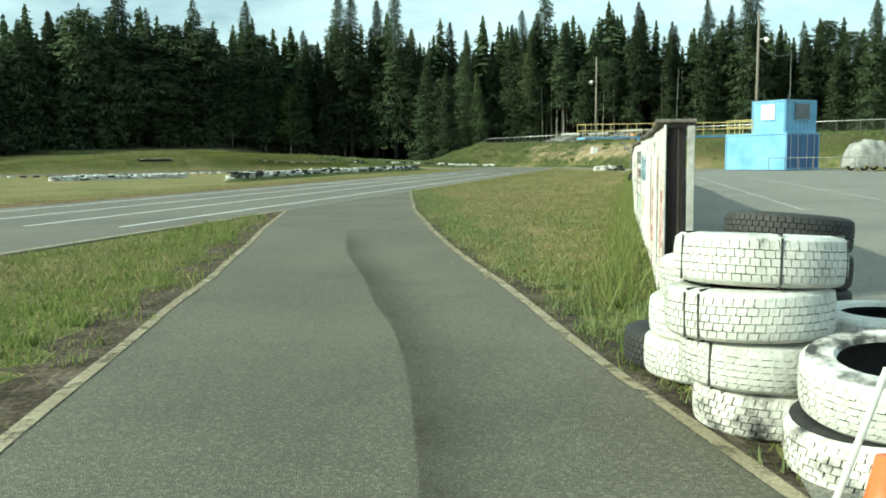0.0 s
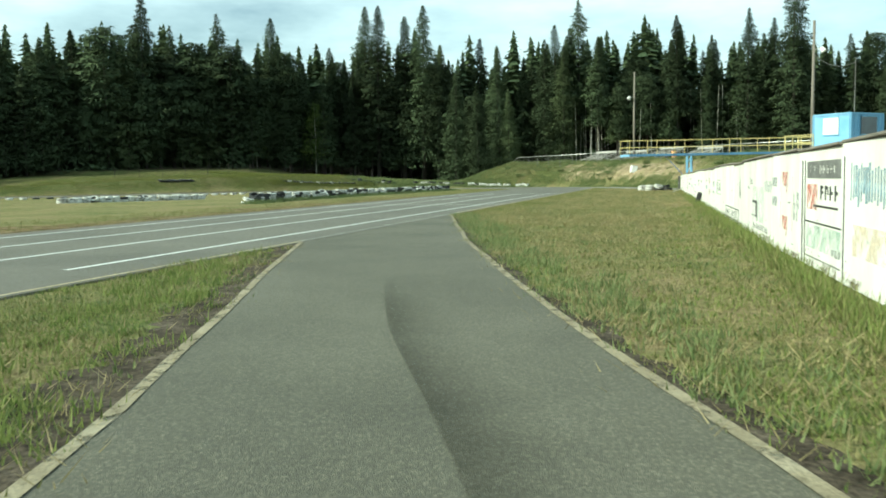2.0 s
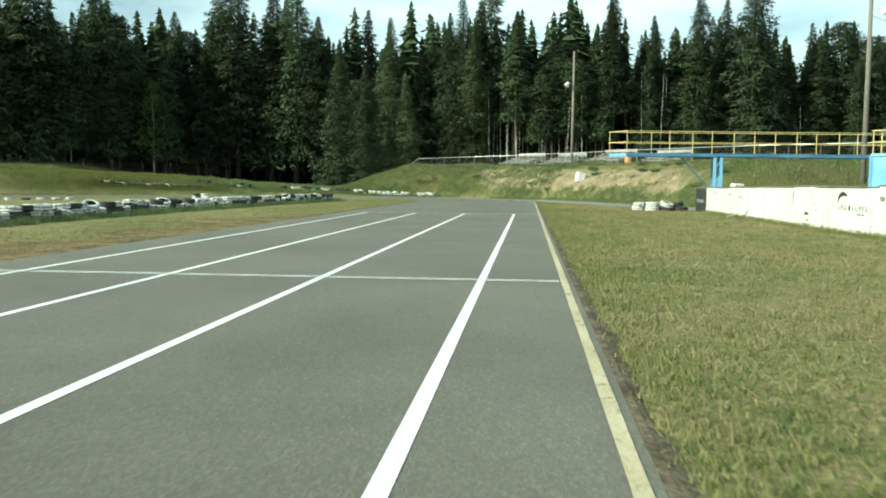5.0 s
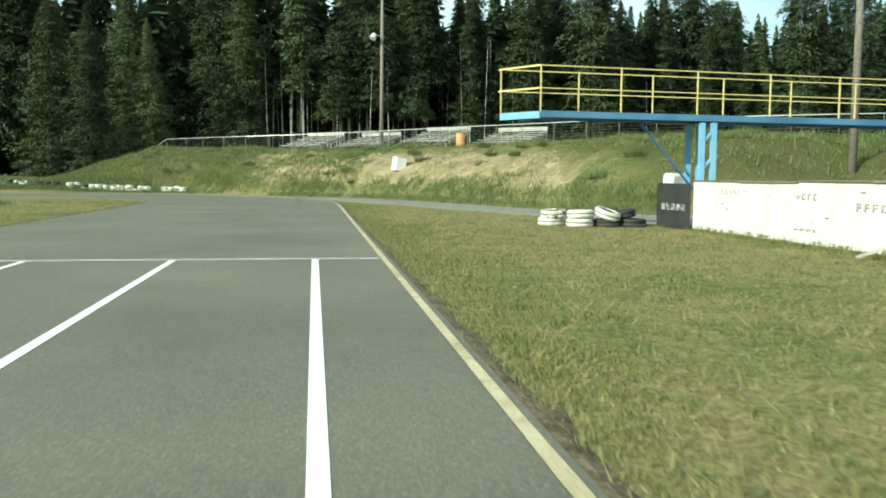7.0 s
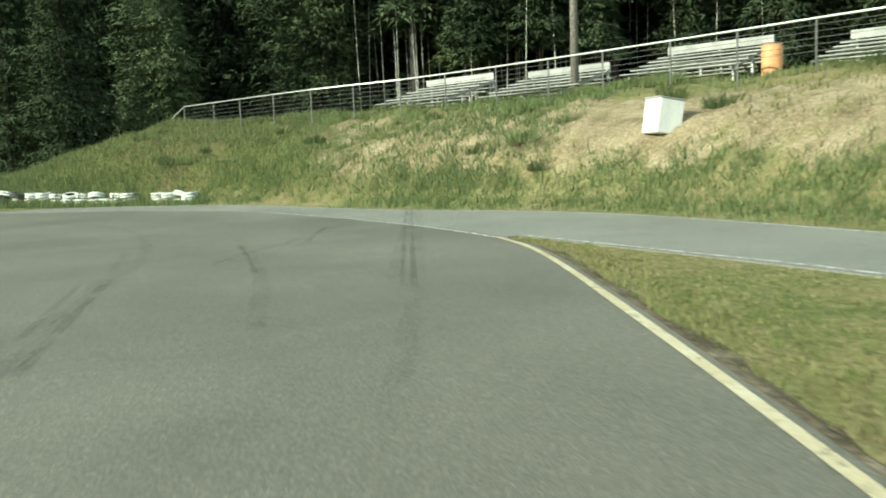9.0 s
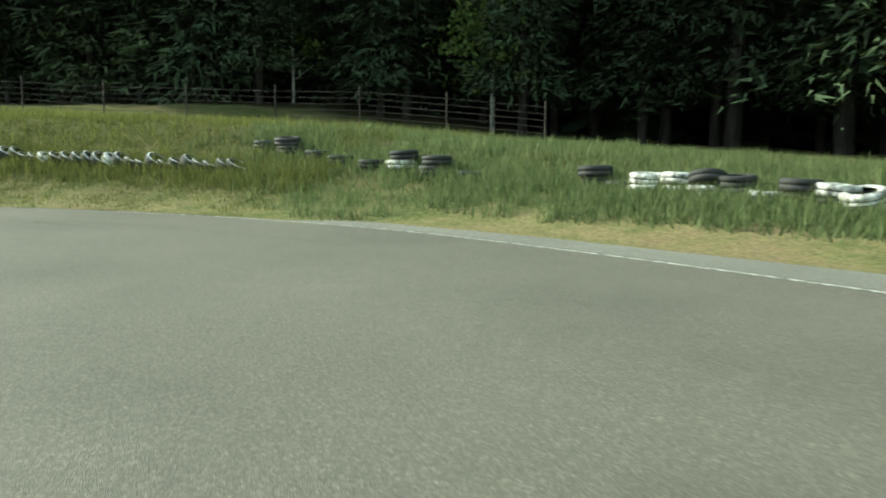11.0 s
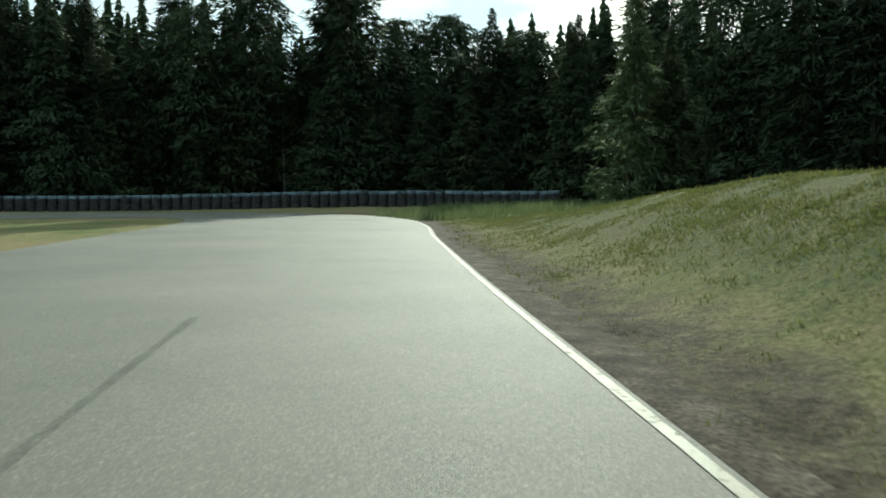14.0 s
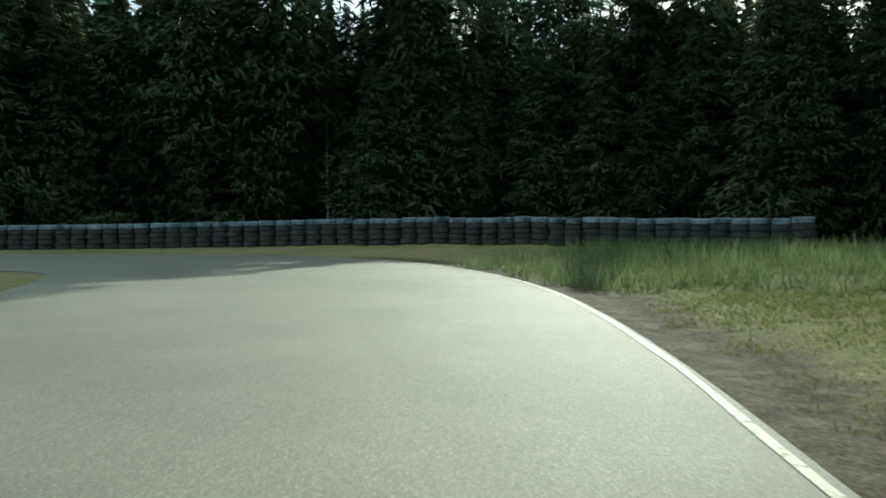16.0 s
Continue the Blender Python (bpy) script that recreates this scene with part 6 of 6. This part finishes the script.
low, k0, lw0, aw0, o1, o2 = cabin("blue_container", (21.0, 28.5), (-3.95, 4.2), (2.85, 2.65), 0.05, 2.92, "pale blue steel container cabin beside the paddock")
for u in (0.25, 0.75):
    bm = bmesh.new()
    p = k0 + aw0 * u + o2 * 0.045
    beam(bm, p - aw0 * 0.24 + Vector((0, 0, 1.47)), p + aw0 * 0.24 + Vector((0, 0, 1.47)), 0.03, 2.55)
    leaf = part("door", bm, DARK_BLUE, low, "dark blue container door")
    for du in (-0.12, 0.10):
        bm = bmesh.new()
        p = k0 + aw0 * (u + du) + o2 * 0.07
        beam(bm, p + Vector((0, 0, 0.2)), p + Vector((0, 0, 2.75)), 0.05, 0.05)
        part("locking_bar", bm, STEEL, leaf)
up, k1, lw1, aw1, _, _ = cabin("blue_control_cabin", (20.9, 28.75), (-2.05, 2.2), (2.7, 2.5), 2.94, 5.45, "pale blue timing cabin standing on a container")
for base_, way, outn, u, w, h, zc, mat, nm in ((k1, lw1, o1, 0.5, 0.42, 1.25, 4.55, WALL_PAINT, "white_panel"), (k1, aw1, o2, 0.55, 0.48, 1.30, 4.55, GLASS_DARK, "window")):
    p = base_ + way * u + outn * 0.06
    bm = bmesh.new()
    beam(bm, p - way * w / 2 + Vector((0, 0, zc)), p + way * w / 2 + Vector((0, 0, zc)), 0.04, h)
    q = part(nm, bm, mat, up, "white board on the cabin wall" if nm == "white_panel" else "")
    for dz in (-h / 2, h / 2):
        bm = bmesh.new()
        beam(bm, p - way * w / 2 + outn * 0.03 + Vector((0, 0, zc + dz)), p + way * w / 2 + outn * 0.03 + Vector((0, 0, zc + dz)), 0.05, 0.07)
        part("frame", bm, BLUE_PAINT, q)

roof_rail = thing("roof_rail", "pale yellow steel rail round the container roof", "railing")
edge_pts = [k0 + lw0 + Vector((0.05, -0.05, 0)), k0 + lw0 * 0.55 + Vector((0.0, 0.05, 0)), k0 + lw0 * 0.55 + aw0 * 0.5, k0 + lw0 + aw0 * 0.5, k0 + lw0]
for p, q in zip(edge_pts[:-1], edge_pts[1:]):
    for u in (0.0, 0.5):
        bm = bmesh.new()
        c = p.lerp(q, u)
        beam(bm, c + Vector((0, 0, 2.92)), c + Vector((0, 0, 4.03)), 0.045, 0.045)
        part("rail_post", bm, YELLOW_PAINT, roof_rail)
    for z in (3.48, 4.03):
        bm = bmesh.new()
        beam(bm, p + Vector((0, 0, z)), q + Vector((0, 0, z)), 0.045, 0.045)
        part("hand_rail", bm, YELLOW_PAINT, roof_rail)

# ---- poles ----
def lamp_pole(x, y, z0, z1, r, label, lamp_z=None, arm=(-0.5, -0.3)):
    ob = thing("light_pole", label, "pole", m=pose(x, y, z0))
    bm = bmesh.new()
    tube(bm, (0, 0, -0.4), (0.05, 0.02, z1 - z0), r, 10, r * 0.62)
    part("pole", bm, OLD_WOOD, ob, smooth=True)
    for z in ([] if lamp_z is None else [lamp_z]):
        bm = bmesh.new()
        tube(bm, (0, 0, z - z0), (arm[0], arm[1], z - z0 + 0.1), 0.03, 6)
        bracket = part("arm", bm, STEEL, ob)
        bm = bmesh.new()
        tube(bm, (arm[0], arm[1], z - z0 + 0.12), (arm[0] * 1.35, arm[1] * 1.35, z - z0 - 0.22), 0.14, 10, 0.26)
        part("lamp_head", bm, WALL_PAINT, bracket)
    return ob


lamp_pole(4.74, 74.6, float(height(4.74, 74.6)), 14.2, 0.15, "weathered wooden pole with a floodlight on the bank", 11.05)
lamp_pole(20.8, 43.9, float(height(20.8, 43.9)), 14.4, 0.17, "tall wooden pole with a lamp behind the footbridge", 11.9, (0.6, -0.3))
mast = thing("roof_mast", "thin dark steel mast on the timing cabin roof", "mast", m=pose(21.6, 30.9, 5.45))
bm = bmesh.new()
tube(bm, (0, 0, 0), (0.02, 0, 4.0), 0.035, 8, 0.025)
part("tube", bm, DARK_STEEL, mast)
bm = bmesh.new()
box(bm, (0.22, 0.22, 0.02), (0, 0, 0.01))
part("base_plate", bm, DARK_STEEL, mast)
bm = bmesh.new()
ends = [Vector((20.84, 43.9, 11.6)).lerp(Vector((21.62, 30.9, 9.2)), i / 14) - Vector((0, 0, 2.6 * (i / 14) * (1 - i / 14))) for i in range(15)]
for p, q in zip(ends[:-1], ends[1:]):
    tube(bm, p, q, 0.018, 5)
tagged(part("overhead_cable", bm, DARK_STEEL), "dark cable sagging between the pole and the cabin mast", "cable")

# ---- pipe fence on the bank ----
def pipe_fence(points, name, label, tall, spacing, mat, wires=5, level=None, rail=True, wire=DARK_STEEL):
    p = smooth_line(points, 0.2)
    s = np.concatenate([[0], np.cumsum(np.linalg.norm(np.diff(p, axis=0), axis=1))])
    ob = thing(name, label, "fence", kind="structure")
    tops, last = [], None
    for d in np.arange(0, s[-1], spacing):
        i = int(np.searchsorted(s, d))
        x, y = p[min(i, len(p) - 1)]
        z = float(height(x, y))
        top = Vector((x, y, z + tall if level is None else level(x)))
        bm = bmesh.new()
        tube(bm, (x, y, z - 0.2), top, 0.028, 7)
        part("post", bm, mat, ob)
        if last is not None:
            if rail:
                bm = bmesh.new()
                tube(bm, last, top, 0.03, 7)
                part("top_rail", bm, mat if not wires else STEEL, ob)
            for k in range(wires):
                dz = Vector((0, 0, -tall * (k + 1) / (wires + 1)))
                bm = bmesh.new()
                tube(bm, last + dz, top + dz, 0.007, 4)
                part("wire", bm, wire, ob)
        last = top
    return ob


fence = pipe_fence([(-11.6, 84.6), (-5.2, 78.9), (-1.0, 76.4), (5, 71), (10.1, 65.6), (13.8, 61.2), (18.6, 56.2), (30, 50), (44, 46)], "pipe_fence", "steel pipe fence with wire along the top of the bank", 0.98, 2.15, DARK_STEEL, level=lambda x: float(np.interp(x, [-12, -5, 10, 20, 44], [4.08, 4.14, 4.40, 4.42, 4.6])))
bm = bmesh.new()
tube(bm, (-11.6, 84.6, 4.08), (-12.4, 85.3, float(height(-12.4, 85.3)) + 0.1), 0.03, 7)
part("end_brace", bm, STEEL, fence)
pipe_fence([(19.6, 27.2), (22.6, 25.4), (25.2, 23.2), (29, 20)], "pipe_rail", "grey steel pipe rail beside the paddock", 1.0, 1.05, DARK_STEEL, 0)


# ---- bleachers, barrel and block on the bank ----
def bleacher(x, y, turn, rows=5):
    z = float(height(x, y))
    ob = thing("bleacher", "grey plank bleacher on the bank with a pale back board", "bleacher", "bleachers on the bank", pose(x, y, z, 0, 0, turn))
    for k in range(rows):
        bm = bmesh.new()
        box(bm, (4.0, 0.26, 0.04), (0, k * 0.62, 0.34 + k * 0.17), 0, 0.006)
        part("seat_plank", bm, BLEACHER_WOOD, ob)
        bm = bmesh.new()
        box(bm, (4.0, 0.22, 0.035), (0, k * 0.62 + 0.32, 0.12 + k * 0.17), 0, 0.006)
        part("foot_plank", bm, BLEACHER_WOOD, ob)
    bm = bmesh.new()
    box(bm, (3.7, 0.04, 0.26), (0, rows * 0.62 - 0.25, 0.42 + rows * 0.17), 0, 0.006)
    part("back_board", bm, BLEACHER_WOOD, ob, "pale grey back board")
    for dx in (-1.7, 0, 1.7):
        bm = bmesh.new()
        beam(bm, (dx, -0.1, 0.22), (dx, rows * 0.62, 0.25 + rows * 0.17), 0.07, 0.09)
        part("stringer", bm, STEEL, ob)
        for q in (0.1, rows * 0.3, rows * 0.6):
            bm = bmesh.new()
            beam(bm, (dx, q, -0.6), (dx, q, 0.22 + q * 0.27), 0.06, 0.06)
            part("leg", bm, STEEL, ob)
        bm = bmesh.new()
        beam(bm, (dx, rows * 0.62 - 0.2, 0.2 + rows * 0.17), (dx, rows * 0.62 - 0.2, 0.56 + rows * 0.17), 0.05, 0.05)
        part("back_post", bm, STEEL, ob)
    return ob


for k, (x, y) in enumerate([(-1.0, 78.6), (3.0, 75.3), (7.4, 71.2), (11.7, 66.9)]):
    bleacher(x, y, -43)
barrel = thing("litter_barrel", "faded orange steel barrel by the bleachers", "barrel", m=pose(9.55, 69.3, float(height(9.55, 69.3)) - 0.12))
bm = bmesh.new()
for a, b, r1, r2 in ((0, 0.02, .29, .30), (0.02, 0.30, .29, .29), (0.30, 0.33, .305, .305), (0.33, 0.6, .29, .29), (0.6, 0.63, .305, .305), (0.63, 0.92, .29, .29)):
    tube(bm, (0, 0, a), (0, 0, b), r1, 20, r2)
part("drum", bm, BARREL, barrel)
bm = bmesh.new()
tube(bm, (0, 0, 0.92), (0, 0, 0.95), 0.30, 20)
part("rim", bm, RUSTY, barrel)
block = thing("marker_block", "white-painted wooden box marker on the bank", "marker", m=pose(4.95, 64.15, float(height(4.95, 64.15)) - 0.08, 0, 9, 20))
bm = bmesh.new()
box(bm, (0.66, 0.62, 0.80), (0, 0, 0.32), 0, 0.02)
part("box", bm, WALL_PAINT, block)
bm = bmesh.new()
box(bm, (0.69, 0.65, 0.03), (0, 0, 0.737), 0, 0.006)
part("top_board", bm, BLEACHER_WOOD, block)
BLOCK_X, BLOCK_Y = 13.25, 43.4
tub = thing("marker_block", "white plastic block lying on the grassy bank", "marker", m=pose(BLOCK_X, BLOCK_Y, float(height(BLOCK_X, BLOCK_Y)) - 0.05, 4, 0, 28))
bm = bmesh.new()
box(bm, (0.80, 0.5, 0.64), (0, 0, 0.33), 0, 0.09)
part("body", bm, WALL_PAINT, tub)

# ---- covered trailer, cone and stick by the paddock ----
cx, cy = 26.3, 25.6
cover = thing("covered_trailer", "small trailer under a grey tarpaulin beside the paddock", "trailer", m=pose(cx, cy, 0, 0, 0, 18))
bm = bmesh.new()
r_ = random.Random(2)
bmesh.ops.create_grid(bm, x_segments=22, y_segments=16, size=1.0)
for v in bm.verts:
    u, w = v.co.x, v.co.y
    e = (1 - abs(u) ** 3.2) * (1 - abs(w) ** 4)
    v.co = Vector((u * 1.65, w * 1.05, 0.30 + 2.0 * max(0, e) ** (0.62 + 0.25 * u) * (1 - 0.10 * abs(math.sin(u * 5.0 + 0.6))) + 0.07 * math.sin(u * 11 + w * 5) + r_.uniform(-.03, .03)))
bmesh.ops.solidify(bm, geom=bm.faces[:], thickness=0.02)
part("tarpaulin", bm, CANVAS, cover, smooth=True)
for sx in (-0.9, 0.9):
    for sy in (-0.85, 0.85):
        q = part("wheel", plain_tyre(0.30, 0.18, BLACK_TYRE), BLACK_TYRE, cover)
        q.matrix_basis = Matrix.Translation((sx, sy + 0.09, 0.30)) @ Euler((radians(90), 0, 0)).to_matrix().to_4x4()
cone = thing("traffic_cone", "orange traffic cone with a white band beside the tyres", "traffic cone", m=pose(10.042, -40.703, 0))
bm = bmesh.new()
box(bm, (0.28, 0.28, 0.03), (0, 0, 0.018), 0, 0.008)
part("base", bm, ORANGE, cone)
bm = bmesh.new()
tube(bm, (0, 0, 0.03), (0, 0, 0.46), 0.115, 24, 0.03)
part("body", bm, ORANGE, cone, smooth=True)
bm = bmesh.new()
tube(bm, (0, 0, 0.24), (0, 0, 0.33), 0.075, 24, 0.057)
part("band", bm, WALL_PAINT, cone)
bm = bmesh.new()
tube(bm, (9.867, -40.563, 0.0), (10.107, -40.423, 0.62), 0.010, 8)
tagged(part("pole_stick", bm, WALL_PAINT), "thin white stick leaning on the tyres", "stick")

# ---- the far side: bank fence and tyre walls ----
def stack_wall(line, seed, layers=5, step=0.62):
    """A long wall of tyre columns under the trees, the top row painted."""
    r = random.Random(seed)
    p = smooth_line(line, 0.05)
    s = np.concatenate([[0], np.cumsum(np.linalg.norm(np.diff(p, axis=0), axis=1))])
    V, F, top = [], [], []
    n = 14
    ring = [(0.19, 0.02), (0.27, 0.0), (0.31, 0.03), (0.31, 0.16), (0.27, 0.19), (0.19, 0.17)]
    for d in np.arange(0.3, s[-1], step):
        i = int(np.searchsorted(s, d))
        z0 = float(height(p[i][0], p[i][1]))
        for k in range(layers):
            b = len(V)
            ox, oy = r.uniform(-.03, .03), r.uniform(-.03, .03)
            for q in range(n):
                a = 2 * math.pi * q / n
                V += [(p[i][0] + ox + rr * math.cos(a), p[i][1] + oy + rr * math.sin(a), z0 + k * 0.19 + zz) for rr, zz in ring]
            for q in range(n):
                m = (q + 1) % n
                F += [(b + q * 6 + c, b + m * 6 + c, b + m * 6 + (c + 1) % 6, b + q * 6 + (c + 1) % 6) for c in range(6)]
                top += [1 if k == layers - 1 else 0] * 6
    me = mesh_of("tyre_wall", V, F, BLACK_TYRE)
    me.materials.append(DULL_TYRE)
    me.polygons.foreach_set("material_index", top)
    tagged(new("tyre_wall", me), "tall wall of stacked black tyres with a painted top row", "tyre wall", kind="stuff")


stack_wall([(-60, 1.0), (-66.5, 6.0), (-73, 12.5), (-77.5, 19), (-80, 25.5), (-80.6, 31.5)], 21)
def leaning_row(line, step, lean, weights, seed, label, group, lift=0.0):
    """Tyres on edge, fallen against one another like dominoes."""
    r = random.Random(seed)
    p = smooth_line(line, 0.05)
    s = np.concatenate([[0], np.cumsum(np.linalg.norm(np.diff(p, axis=0), axis=1))])
    words = ("white-painted", "scuffed white-painted", "black")
    for d in np.arange(0.2, s[-1] - 0.1, step):
        i = min(int(np.searchsorted(s, d)), len(p) - 2)
        way = math.atan2(p[i + 1][1] - p[i][1], p[i + 1][0] - p[i][0])
        c = r.choices((0, 1, 2), weights)[0]
        tip = radians(r.uniform(*lean))
        ob = new("tyre", (SMALL[0], SMALL[1], GLINT_RIMMED)[c])
        ob.matrix_basis = (Matrix.Translation((p[i][0], p[i][1], float(height(p[i][0], p[i][1])) + lift + 0.30 * math.sin(tip) - 0.10))
                           @ Matrix.Rotation(way + r.uniform(-0.25, 0.25), 4, "Z") @ Matrix.Rotation(tip, 4, "Y") @ Matrix.Rotation(r.uniform(0, 6), 4, "Z"))
        tagged(ob, words[c] + " tyre " + label, "tyre", group)


tyre_row([(-51.8, 57.2), (-48.8, 60.2)], (1,), (0, 0, 1), 22, "at the bottom of a pile on the far bank", "tyre pile on the far bank", 1.0, 0.58)
leaning_row([(-51.8, 57.2), (-48.8, 60.2)], 0.34, (8, 20), (0, 0, 1), 24, "leaning on a pile on the far bank", "tyre pile on the far bank", 0.04)
tyre_row([(-40.1, 67.7), (-39.2, 68.4)], (1, 1), (0, 3, 3), 25, "at the row's end on the far bank", "tyre row on the far bank", 0.7, 0.5)
leaning_row([(-39.1, 68.5), (-36.7, 70.4), (-32.0, 73.7)], 0.30, (12, 34), (0, 1, 9), 23, "leaning in a row on the far bank", "tyre row on the far bank", -0.12)
blades("grass", 1500, along(smooth_line([(-30, 74.6), (-36.9, 70.0), (-41.0, 66.8)], 0.3), -0.5, 0.3, 1.0), (0.18, 0.46), BANK_GRASS, 44, "tall grass before the leaning tyres", 0.010, spread=0.1)
pipe_fence([(-33, 83.5), (-40, 79), (-48, 71), (-55, 63), (-60, 57)], "wire_fence", "dark wire fence before the dark trees", 1.35, 3.0, POST_WOOD, 6, rail=False, wire=POST_WOOD)


# ---- weed clumps on the sandy bank ----
def weed_clump(seed):
    r = np.random.default_rng(seed)
    V = []
    for i in range(150):
        a, q = r.uniform(0, 6.283), r.uniform(0, 1) ** 0.6 * 0.42
        p = np.array([math.cos(a) * q, math.sin(a) * q, 0])
        h = r.uniform(0.25, 0.62) * (1.15 - q)
        b = r.uniform(0, 6.283)
        w = 0.02
        V += [p + (w, 0, 0), p - (w, 0, 0), p + (math.cos(b) * h * 0.5 + p[0] * 0.4, math.sin(b) * h * 0.5 + p[1] * 0.4, h)]
    return mesh_of("weed_clump", np.array(V).tolist(), np.arange(len(V)).reshape(-1, 3).tolist(), LUSH_GRASS)


CLUMPS = [weed_clump(k) for k in range(4)]
rw = random.Random(12)
for k in range(40):
    p = foot[rw.randrange(6, len(foot) - 4)]
    i = int(np.argmin(np.linalg.norm(foot - p, axis=1)))
    d = rw.uniform(0.8, 8.5)
    x, y = p + normals(foot)[i] * d
    ob = new("weed_clump", CLUMPS[k % 4])
    sc = rw.uniform(0.6, 1.15)
    ob.matrix_basis = Matrix.Translation((x, y, float(height(x, y)) - 0.03)) @ Matrix.Rotation(rw.uniform(0, 6), 4, "Z") @ Matrix.Diagonal((sc, sc, sc * rw.uniform(0.7, 1.1), 1))
    tagged(ob, "green clump of tall weeds on the sandy bank", "weeds", "weed clumps on the bank")
